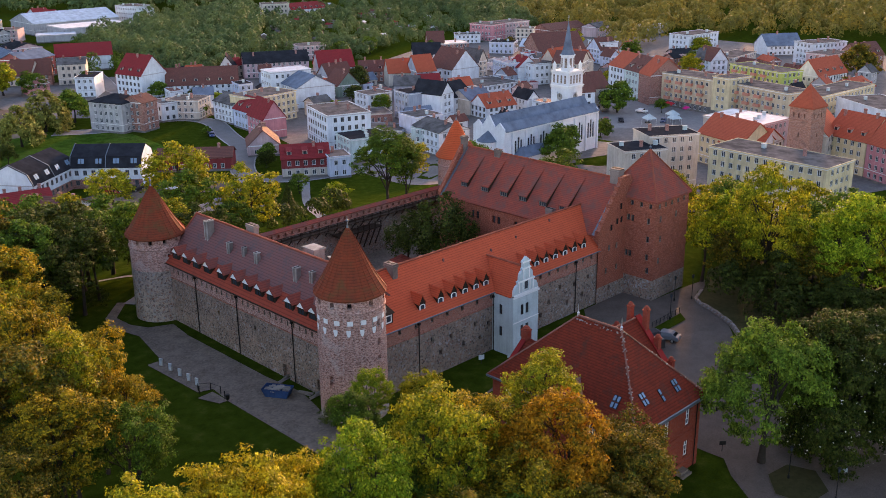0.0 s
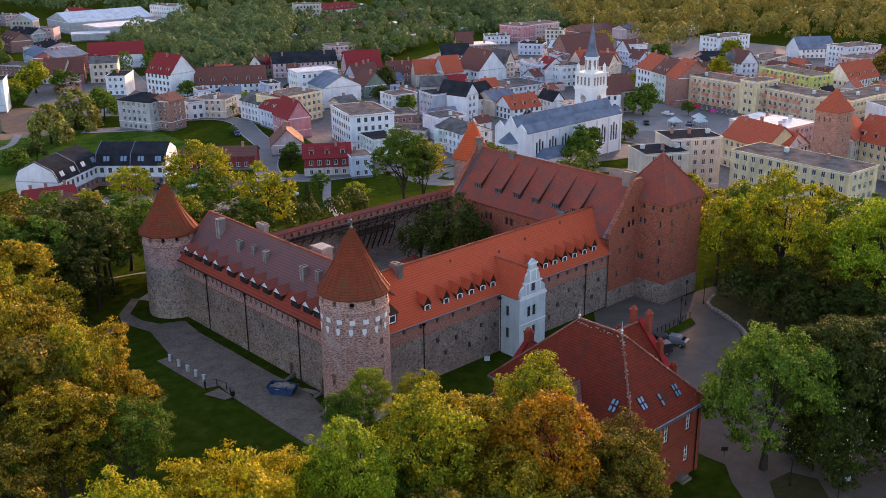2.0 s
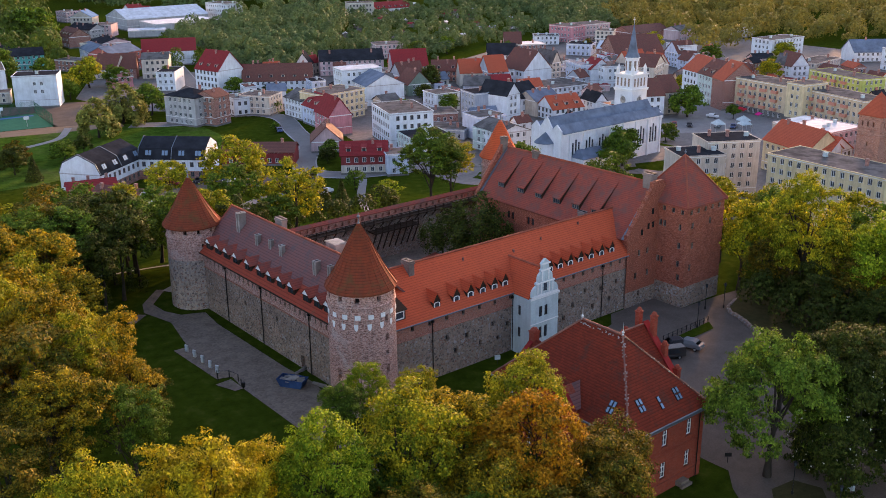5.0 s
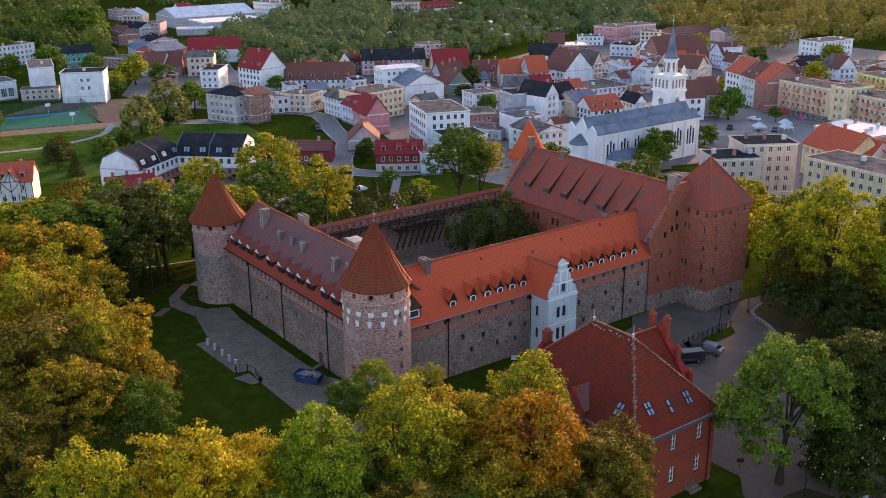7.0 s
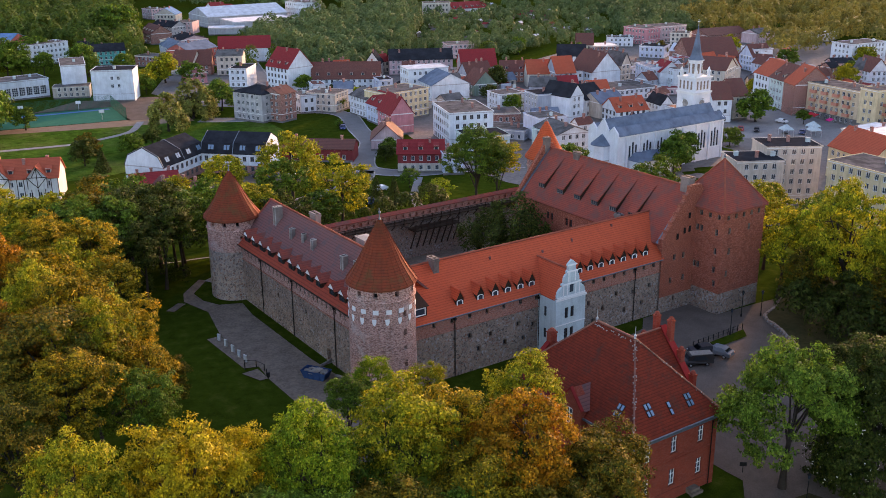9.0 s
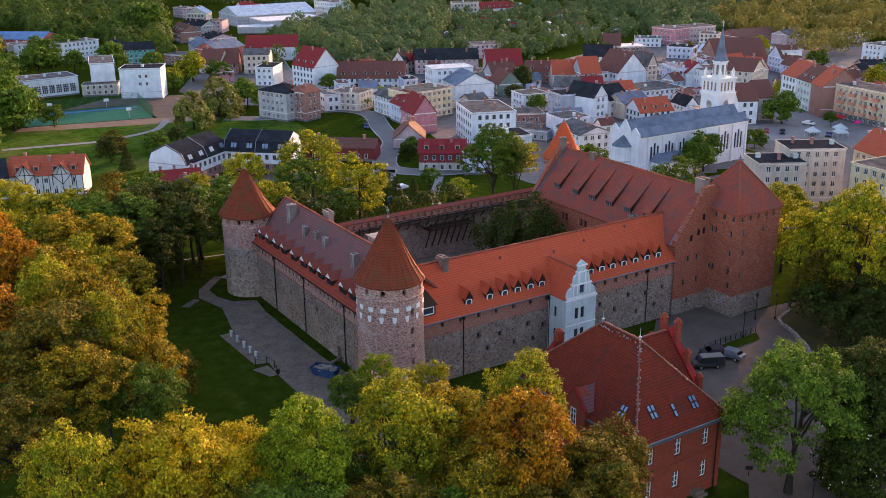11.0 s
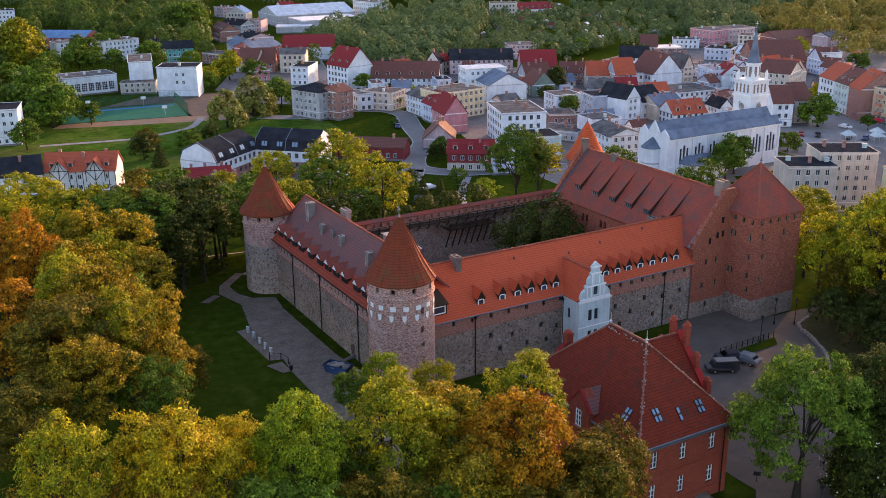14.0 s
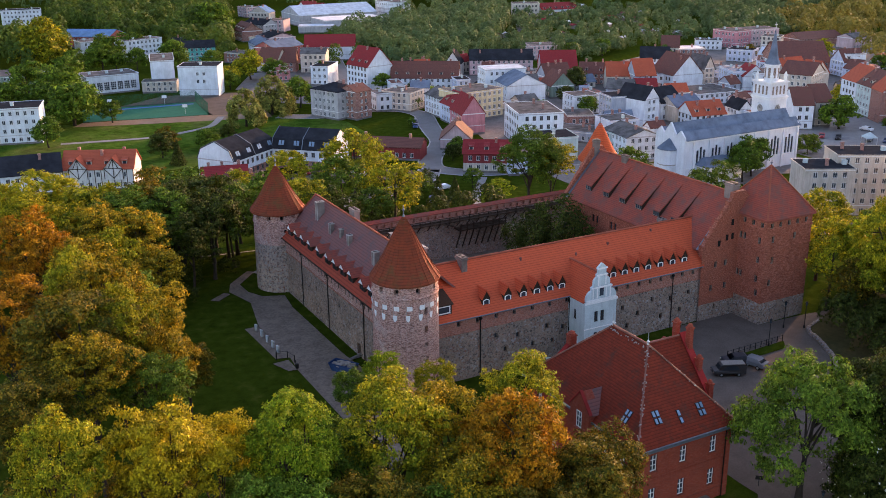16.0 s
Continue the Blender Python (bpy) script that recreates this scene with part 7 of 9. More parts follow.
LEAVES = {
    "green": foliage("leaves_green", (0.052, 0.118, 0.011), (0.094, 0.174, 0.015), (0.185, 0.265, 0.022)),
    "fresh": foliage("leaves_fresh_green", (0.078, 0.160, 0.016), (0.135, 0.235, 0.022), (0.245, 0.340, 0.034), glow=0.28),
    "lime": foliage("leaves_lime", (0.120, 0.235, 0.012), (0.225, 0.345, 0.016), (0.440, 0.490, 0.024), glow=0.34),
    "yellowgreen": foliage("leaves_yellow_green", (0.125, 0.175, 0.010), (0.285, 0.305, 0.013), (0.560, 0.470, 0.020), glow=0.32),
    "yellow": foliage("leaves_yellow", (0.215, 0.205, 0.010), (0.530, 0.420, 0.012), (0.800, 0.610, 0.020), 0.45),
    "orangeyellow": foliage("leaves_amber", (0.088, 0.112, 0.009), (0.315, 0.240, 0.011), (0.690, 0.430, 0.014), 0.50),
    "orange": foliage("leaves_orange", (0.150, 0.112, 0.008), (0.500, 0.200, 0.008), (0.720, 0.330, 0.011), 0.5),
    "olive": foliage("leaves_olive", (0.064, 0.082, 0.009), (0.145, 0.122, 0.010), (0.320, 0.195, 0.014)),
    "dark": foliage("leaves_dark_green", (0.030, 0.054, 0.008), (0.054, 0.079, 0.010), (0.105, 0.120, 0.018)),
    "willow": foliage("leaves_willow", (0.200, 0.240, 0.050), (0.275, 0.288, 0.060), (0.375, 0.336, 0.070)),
    # lightened and blued: distance haze is put into these leaves' colour
    "pale": foliage("leaves_far_green_hazy", (0.062, 0.112, 0.042), (0.122, 0.178, 0.062), (0.200, 0.245, 0.074), 0.5, 0.13, 0.3),
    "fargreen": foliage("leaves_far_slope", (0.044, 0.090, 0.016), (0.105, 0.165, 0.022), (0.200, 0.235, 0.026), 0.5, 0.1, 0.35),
    # gold tone puts the sun's warm haze into the far leaf colour
    "gold": foliage("leaves_far_gold_hazy", (0.14, 0.135, 0.032), (0.26, 0.22, 0.042), (0.42, 0.32, 0.06), 0.5, 0.13, 0.3)}
M_BARK = timber("bark", (0.045, 0.036, 0.029))


def leaf_mesh(name, pos, nrm, size, rs):
    """Many pointed leaves, each its own small face, as one mesh."""
    n = len(pos)
    nrm = nrm / np.linalg.norm(nrm, axis=1)[:, None]
    ref = rs.normal(size=(n, 3))
    u = np.cross(nrm, ref)
    u /= np.linalg.norm(u, axis=1)[:, None]
    v = np.cross(nrm, u)
    s = (size * rs.uniform(0.65, 1.35, n))[:, None]
    q = np.stack([pos - u * s, pos + u * s * 0.55 - v * s * 0.6, pos + u * s * 0.7 + v * s * 0.6], 1).reshape(-1, 3)
    me = bpy.data.meshes.new(name)
    me.vertices.add(3 * n)
    me.vertices.foreach_set("co", q.ravel())
    me.loops.add(3 * n)
    me.loops.foreach_set("vertex_index", np.arange(3 * n))
    me.polygons.add(n)
    me.polygons.foreach_set("loop_start", np.arange(n) * 3)
    me.polygons.foreach_set("loop_total", np.full(n, 3))
    me.update(calc_edges=True)
    me.materials.append(LEAVES["green"])
    return me


def crown_points(rs, sprays, per, flat=1.0, spread=0.6, spray_r=(0.09, 0.155)):
    """Leaf places and normals in a crown of radius about 1: boughs set round the trunk, each carrying flat sprays of leaves with gaps between."""
    P, N, C = [], [], []
    boughs = []
    nb = int(rs.randint(17, 22))
    for i in range(nb):
        z = min(0.95, -0.42 + 1.42 * (i + 0.5) / nb)
        a = 2.4 * i + rs.uniform(-0.4, 0.4)
        out = math.sqrt(1 - z * z)
        d = np.array([math.cos(a) * out, math.sin(a) * out, z])
        boughs.append((d * rs.uniform(0.75, 1.3) * spread * np.array([1, 1, flat]), d, rs.uniform(0.2, 0.36)))
    w = np.array([b[2] ** 2 for b in boughs])
    w /= w.sum()
    mean = sum(spray_r) / 2
    for k in range(sprays):
        bc, bd, br = boughs[int(rs.choice(nb, p=w))]
        d = rs.normal(size=3)
        d = d / np.linalg.norm(d) + 0.55 * bd + np.array([0, 0, 0.25])
        d /= np.linalg.norm(d)
        c = bc + d * br * (rs.uniform(0.72, 1.1) if k % 9 else rs.uniform(1.1, 1.4))
        cr = rs.uniform(*spray_r)
        m = max(6, int(per * (cr / mean) ** 2))
        q = rs.normal(size=(m, 3))
        q /= np.linalg.norm(q, axis=1)[:, None]
        rr = cr * rs.uniform(size=m) ** 0.6 * 1.15
        P.append(c + q * rr[:, None] * np.array([1.2, 1.2, 0.5]))
        N.append(0.25 * q + 0.6 * d + 0.42 * rs.normal(size=(m, 3)) + np.array([0, 0, 0.3]))
        C.append((c, cr))
    return np.concatenate(P), np.concatenate(N), C


def trunk_mesh(rs, h, cb, limbs, r0, clumps):
    """Tapered trunk with limbs reaching into the crown; unit crown radius is 1, h and cb in the same unit."""
    bm = bmesh.new()
    lean = rs.uniform(-0.05, 0.05, 2)
    prev, n, top = None, 7, cb + (h - cb) * 0.62
    pts = []
    for i in range(n + 1):
        s = i / n
        pts.append((Vector((lean[0] * s * h + 0.03 * math.sin(5 * s), lean[1] * s * h, top * s)), r0 * (1.35 - 0.35 * min(1, s * 6)) * (1 - 0.8 * s)))

    def tube(a, ra, b, rb, seg=7):
        d = (b - a).normalized()
        u = d.orthogonal().normalized()
        w = d.cross(u)
        A = [bm.verts.new(a + (u * math.cos(2 * math.pi * j / seg) + w * math.sin(2 * math.pi * j / seg)) * ra) for j in range(seg)]
        B = [bm.verts.new(b + (u * math.cos(2 * math.pi * j / seg) + w * math.sin(2 * math.pi * j / seg)) * rb) for j in range(seg)]
        for j in range(seg):
            bm.faces.new((A[j], A[(j + 1) % seg], B[(j + 1) % seg], B[j])).smooth = True
    for (a, ra), (b, rb) in zip(pts, pts[1:]):
        tube(a, ra, b, rb)
    mid = h - 1.0
    for i in range(limbs):
        c, cr = clumps[int(rs.randint(len(clumps)))]
        end = Vector((c[0] * 0.8, c[1] * 0.8, (c[2] * 0.7 + mid) * 0.95))
        s = rs.uniform(0.42, 0.95)
        a, ra = pts[int(s * n)]
        k = a.lerp(end, 0.5) + Vector((0, 0, 0.12))
        tube(a, ra * 0.6, k, ra * 0.4, 5)
        tube(k, ra * 0.4, end, 0.012, 5)
    return mesh_of(bm, "trunk", M_BARK)


TREE_KIT = {}


def tree_kit(kind, level, variant):
    key = (kind, level, variant)
    if key in TREE_KIT:
        return TREE_KIT[key]
    rs = np.random.RandomState(100 + variant * 7 + level * 31 + len(kind))
    # leaf length is for a crown of 6 m radius
    n_cl, per, leaf = ((340, 54, 0.0275), (190, 34, 0.043), (105, 40, 0.072), (620, 46, 0.0236))[level]
    if kind == 'broad':
        P, N, C = crown_points(rs, n_cl, per, rs.uniform(0.92, 1.12), 0.6, ((0.065, 0.135), (0.085, 0.155), (0.15, 0.25), (0.05, 0.105))[level])
    elif kind == 'willow':
        P, N, C = crown_points(rs, n_cl, per, 1.05, 0.62)
        drop = rs.uniform(0, 0.35, len(P))
        P[:, 2] -= drop * (np.hypot(P[:, 0], P[:, 1]) > 0.4)
    elif kind == 'bush':
        P, N, C = crown_points(rs, n_cl // 2, per, 0.85)
    else:
        # spruce: tiers of drooping boughs
        m = n_cl * per // 2
        s = rs.uniform(0, 1, m) ** 0.75
        a = rs.uniform(0, 2 * math.pi, m)
        tier = (s * 9) % 1.0
        r = (0.95 * (1 - (1 - s)) * (0.72 + 0.35 * tier)) * rs.uniform(0.55, 1, m) ** 0.5
        P = np.stack([r * np.cos(a) * 0.9, r * np.sin(a) * 0.9, 1.0 - s * 2.2], 1)
        N = np.stack([np.cos(a) * 0.5, np.sin(a) * 0.5, np.full(m, 0.7)], 1) + 0.4 * rs.normal(size=(m, 3))
        C = [(np.array([0, 0, 0.2]), 0.3)]
    crown = leaf_mesh("crown", P, N, leaf, rs)
    TREE_KIT[key] = (crown, C, rs)
    return TREE_KIT[key]


TRUNKS = {}
tree_count = [0]
TREE_WORD = dict(green="green leafy", fresh="fresh mid-green", lime="fresh light green", yellowgreen="yellow-green", yellow="bright yellow", orangeyellow="amber yellow", orange="orange-leaved",
                 olive="olive-brown leafy", dark="dark green", willow="pale silvery green")
KIND_WORD = dict(broad=("broadleaf tree with a full crown", "tree"), willow=("willowy tree with drooping boughs", "tree"), bush=("rounded bush beside the path", "bush"), spruce=("spruce tree with a pointed crown", "tree"))


def plant(kind, x, y, h, r, colour, tall=1.0, fine=False):
    tree_count[0] += 1
    i = tree_count[0]
    dist = math.hypot(x + 60, y + 95)
    level = 0 if dist < 128 or (dist < 165 and r > 7) else 1 if dist < 260 else 2
    if fine or r > 6.2 and dist < 160 or r > 8.2 and dist < 190:
        level = 3
    variant = i % (4 if level == 0 else 3)
    crown, C, rs = tree_kit(kind, level, variant)
    names = dict(broad="tree", willow="tree", bush="bush", spruce="spruce")
    t = thing(names[kind], TREE_WORD[colour] + " " + KIND_WORD[kind][0], KIND_WORD[kind][1], "trees", at=(x, y, ground_z(x, y) - 0.1), rz=(i * 77) % 360)
    c = part("crown", crown, None, t)
    c.matrix_basis = Matrix.Translation((0, 0, max(h - r * tall, r * 0.7))) @ Matrix.Diagonal((r, r, r * tall, 1))
    c.material_slots[0].link = 'OBJECT'
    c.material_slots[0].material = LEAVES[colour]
    if kind != 'bush':
        key = (kind, variant, level, round(h / r * 2))
        if key not in TRUNKS:
            hh = round(h / r * 2) / 2
            TRUNKS[key] = trunk_mesh(np.random.RandomState(i), hh, max(0.3, hh - 1.9), 14 if level in (0, 3) else 5, 0.055, C)
        tr = part("trunk", TRUNKS[key], None, t)
        s = h / (round(h / r * 2) / 2)
        tr.matrix_basis = Matrix.Diagonal((r, r, s, 1))
    return t


plant('broad', -45, -34, 27, 4.0, 'yellowgreen', 1.35)
plant('broad', -37.5, -34.5, 26.3, 4.8, 'yellow', 1.25)
plant('broad', -33.2, -32.2, 23.4, 3.8, 'yellow', 1.2)
plant('broad', -27.0, -35.2, 25.0, 4.4, 'lime', 1.35)
plant('broad', -17.8, -34, 23.6, 5.5, 'yellowgreen', 1.2)
plant('broad', -22, -33, 19.4, 4.6, 'green', 1.1)
plant('broad', -10.8, -31.8, 20.6, 4.6, 'orangeyellow', 1.1)
plant('broad', -8.2, -39.5, 22.0, 5.7, 'orange', 1.2)
plant('broad', -3.6, -33.8, 22.3, 4.2, 'yellowgreen', 1.1)
plant('broad', 0.4, -41.4, 17.0, 5.0, 'olive', 1.15)
plant('broad', -13.5, -40.5, 19.8, 5.2, 'orangeyellow', 1.1)
plant('broad', -3.5, -44, 17.6, 5.2, 'olive', 1.1)
plant('broad', -22.5, -40.5, 19.0, 5.0, 'olive', 1.1)
plant('broad', -30.5, -40, 20.4, 4.6, 'fresh', 1.1)
plant('broad', -40.5, -39.5, 21.4, 4.8, 'yellowgreen', 1.1)
plant('broad', -49.5, -33, 20.5, 4.6, 'green', 1.1)
plant('broad', -34.5, -42, 19, 4.8, 'yellowgreen', 1.1)
plant('broad', -17, -44, 17.5, 4.8, 'green', 1.1)
plant('broad', -9, -47, 17, 4.8, 'olive', 1.1)
plant('broad', -27, -44, 18, 4.6, 'green', 1.1)
plant('broad', -38, -28, 17, 4.6, 'olive', 1.1)
plant('broad', -46, -27, 18, 5.0, 'olive', 1.1)
plant('broad', -30, -28, 14, 4.0, 'green', 1.1)
plant('broad', -14, -17.5, 14.9, 2.9, 'green', 1.1)
plant('broad', -9.8, -15.8, 15.0, 2.6, 'lime', 1.1)
plant('broad', -4.5, -17.8, 13.6, 2.6, 'yellowgreen', 1.1)
plant('bush', -4.0, -1.9, 4.2, 2.4, 'dark')
plant('broad', -37.9, 3.2, 21.1, 8.1, 'olive')
plant('broad', -39.0, 38.5, 21.8, 6.6, 'orange', 1.2)
plant('broad', -24.9, 66.5, 19.3, 8.0, 'yellowgreen')
plant('broad', -30.6, 85.6, 21.6, 8.4, 'yellowgreen')
plant('broad', -29.6, 16.0, 17.0, 4.6, 'yellowgreen', 1.2)
plant('broad', -44.6, 12.4, 20.2, 7.2, 'orange')
plant('broad', -44.9, -9.5, 18.1, 5.6, 'olive')
plant('broad', -29.4, 1.0, 16.6, 4.2, 'orangeyellow', 1.3)
plant('broad', -21.8, 38.8, 13.3, 4.6, 'orangeyellow')
plant('broad', -27.4, 40.5, 16.2, 5.4, 'yellowgreen', 1.2)
plant('broad', -37.7, 73.8, 21.3, 8.5, 'yellowgreen')
plant('broad', -33.6, 14.4, 22.3, 5.4, 'orangeyellow', 1.3)
plant('broad', -34.2, 3.4, 21.2, 5.0, 'yellowgreen', 1.3)
plant('broad', -38.6, -5.6, 19.6, 5.4, 'orangeyellow')
plant('broad', -33.0, -7.4, 17.0, 4.2, 'green', 1.3)
plant('broad', -23.0, 47.1, 17.0, 5.6, 'orangeyellow')
plant('broad', -5.0, 81.2, 18.6, 7.5, 'green')
plant('broad', 1.0, 74.5, 15.6, 7.4, 'green')
plant('broad', 9.9, 83.9, 16.0, 6.2, 'green')
plant('broad', -4.5, 92.3, 17.6, 6.6, 'green')
plant('broad', -0.7, 83.1, 15.5, 6.9, 'green')
plant('broad', 8.8, 98.7, 16.9, 5.6, 'yellowgreen')
plant('broad', -11.5, 76.2, 11.2, 5.5, 'green')
plant('broad', 27.5, 118.2, 16.8, 5.8, 'yellowgreen')
plant('broad', 45.0, 119.2, 18.9, 8.9, 'yellowgreen')
plant('broad', 57.0, 56.5, 20.0, 7.2, 'green', 1.0, True)
plant('broad', 63.0, 58.0, 17.0, 5.2, 'yellowgreen')
plant('broad', 24.0, 77.0, 17.5, 6.2, 'green')
plant('broad', 33.0, 71.0, 16.0, 6.6, 'yellowgreen')
plant('willow', 44.3, 28.0, 14.0, 5.9, 'dark')
plant('willow', 40.8, 33.5, 10.5, 4.4, 'dark')
plant('broad', 136.4, 77.3, 10.9, 4.9, 'green')
plant('spruce', 62.3, 106.5, 7.7, 3.7, 'dark')
plant('spruce', 66.0, 104.4, 7.6, 3.7, 'dark')
plant('broad', 61.6, 114.3, 6.8, 3.8, 'green')
plant('bush', 71.9, 93.7, 7.4, 4.1, 'lime')
plant('broad', 70.6, -7.0, 15.6, 5.2, 'yellowgreen', 1.2)
plant('broad', 80, 3.5, 14.5, 4.6, 'yellowgreen', 1.1)
# yellow-green instead of olive: golden sunlight put into this crown's colour
plant('broad', 71.5, -17.6, 21.6, 7.4, 'yellowgreen', 1.35)
plant('broad', 68.6, -12.8, 11.0, 4.0, 'olive', 1.1)
plant('broad', 78.2, -30, 20.6, 8.4, 'lime', 1.2)
plant('broad', 86, -36, 17, 6.4, 'yellowgreen', 1.1)
# lime instead of green, again with the sun's gold in the leaf colour
plant('broad', 76, -10, 16.5, 5.4, 'lime', 1.2)
plant('broad', 66.5, -22.5, 10.5, 4.4, 'dark', 1.0)
plant('broad', 72, -25.5, 12, 4.8, 'olive', 1.0)
plant('broad', 87, -22, 16, 6.0, 'green', 1.2)
plant('broad', 67, -33, 10, 4.6, 'dark', 1.0)
plant('broad', 79, -42, 14, 6.0, 'olive', 1.1)
plant('broad', 95, -12, 16, 6, 'yellowgreen', 1.1)
plant('broad', 27.6, -41.5, 18.9, 7.5, 'fresh', 1.3)
# two added trees, not known to stand here, keep low sun off the yard
plant('broad', 90.0, -1.0, 15.0, 5.4, 'green', 1.1)
plant('broad', 99.0, 6.0, 14.0, 5.0, 'yellowgreen', 1.1)
plant('broad', 38.5, -41.5, 16.0, 5.0, 'dark', 1.0)
plant('broad', 36.5, -45.0, 18.0, 5.2, 'dark', 1.2)
plant('broad', 38, -54.0, 12.8, 6.2, 'dark', 1.05)
plant('broad', 46.5, -53, 13.5, 6.6, 'dark', 1.05)
chestnut_far = plant('broad', 42.5, -46.0, 15.6, 7.2, 'dark')
chestnut = plant('broad', 34.0, -48.2, 15.9, 7.6, 'dark', 1.4)
plant('broad', 83.9, 321.9, 13.2, 7.2, 'yellowgreen')
plant('willow', 50.6, 224.5, 12.4, 7.2, 'willow')
plant('willow', 65.3, 240.4, 13.4, 8.2, 'willow')
plant('broad', 79.2, 248.2, 11.7, 6.4, 'fresh')
plant('broad', 0.4, 296.0, 16.3, 9.3, 'green')
plant('broad', -1.0, 256.6, 16.5, 9.5, 'green')
plant('broad', 9.5, 414.4, 21.5, 13.5, 'yellowgreen')
plant('broad', 18.1, 203.3, 7.0, 4.0, 'olive')
plant('spruce', 16.1, 181.7, 7.4, 3.4, 'dark')
plant('broad', 220.4, 118.5, 11.5, 6.5, 'green')
plant('broad', 182.5, 97.4, 6.6, 3.6, 'green')
plant('broad', 108.5, 471.5, 21.7, 13.7, 'green')
plant('spruce', 108.5, 233.5, 6.6, 2.6, 'dark')
plant('spruce', 105.8, 235.2, 6.6, 2.6, 'dark')
plant('broad', 162.0, 179.6, 7.7, 3.7, 'green')
plant('broad', 341.9, 85.8, 14.7, 8.7, 'olive')
plant('broad', 296.4, 136.0, 10.9, 4.9, 'yellowgreen')
plant('broad', 230.0, 106.3, 5.5, 2.5, 'green')
plant('broad', 99.2, 194.1, 3.5, 1.5, 'green')
plant('broad', 112.9, 223.4, 6.8, 3.8, 'green')
plant('broad', 128.6, 234.9, 6.1, 3.1, 'lime')
plant('broad', 131.6, 284.1, 8.0, 4.0, 'dark')
plant('broad', 38.9, 404.3, 14.7, 7.7, 'green')
plant('broad', 53.1, 420.6, 14.4, 7.4, 'green')
plant('broad', 187.4, 223.2, 10.1, 5.1, 'dark')
plant('broad', 11.5, 255.0, 7.8, 3.8, 'green')
plant('broad', -13.0, 60.0, 17.0, 6.5, 'dark')
plant('broad', -22.0, 58.0, 18.0, 7.0, 'green')
plant('broad', -6.0, 66.0, 18.0, 6.5, 'dark')
plant('broad', 4.0, 62.0, 15.0, 5.5, 'green')
plant('broad', -16.0, 70.0, 19.0, 7.0, 'olive')
plant('broad', 12.0, 68.0, 15.0, 6.0, 'yellowgreen')
plant('broad', -10.0, 86.0, 18.0, 7.0, 'green')
plant('broad', 20.0, 80.0, 14.0, 6.0, 'green')
plant('broad', -28.0, 52.0, 17.0, 6.5, 'orangeyellow')
for tx, ty, th, tr, tc in ((-14, 50, 14, 5, 'dark'), (-9, 55, 16, 5.5, 'dark'), (-19, 52, 15, 5, 'green'), (-12, 65, 17, 6, 'dark'), (-4, 60, 15, 5, 'green'), (-24, 48, 14, 5, 'olive'),
                           (-16, 57, 17, 5.5, 'green'), (-2, 70, 16, 6, 'dark'), (-22, 64, 17, 6, 'dark'), (6, 56, 12, 4.5, 'dark'), (16, 60, 12, 5, 'dark'), (26, 66, 11, 5, 'green')):
    plant('broad', tx, ty, th, tr, tc)
for tx, ty, tr, tc in ((-16, 46, 2.2, 'dark'), (-20, 43, 2.0, 'dark'), (-13, 55, 2.4, 'dark'), (-6, 57, 2.2, 'dark'), (-24, 39, 2.4, 'olive'), (-9, 62, 2.6, 'dark')):
    plant('bush', tx, ty, tr * 1.6, tr, tc)
for tx, ty, th, tr, tc in ((-28.6, 8.6, 18.6, 4.2, 'orangeyellow'), (-35.0, 23.0, 20.2, 4.8, 'yellowgreen'), (-33.5, 31.5, 19.4, 4.8, 'orangeyellow'), (-27.6, 24.5, 15.2, 4.0, 'green'), (-26.2, 6.0, 11.8, 3.6, 'olive')):
    plant('broad', tx, ty, th, tr, tc, 1.3)

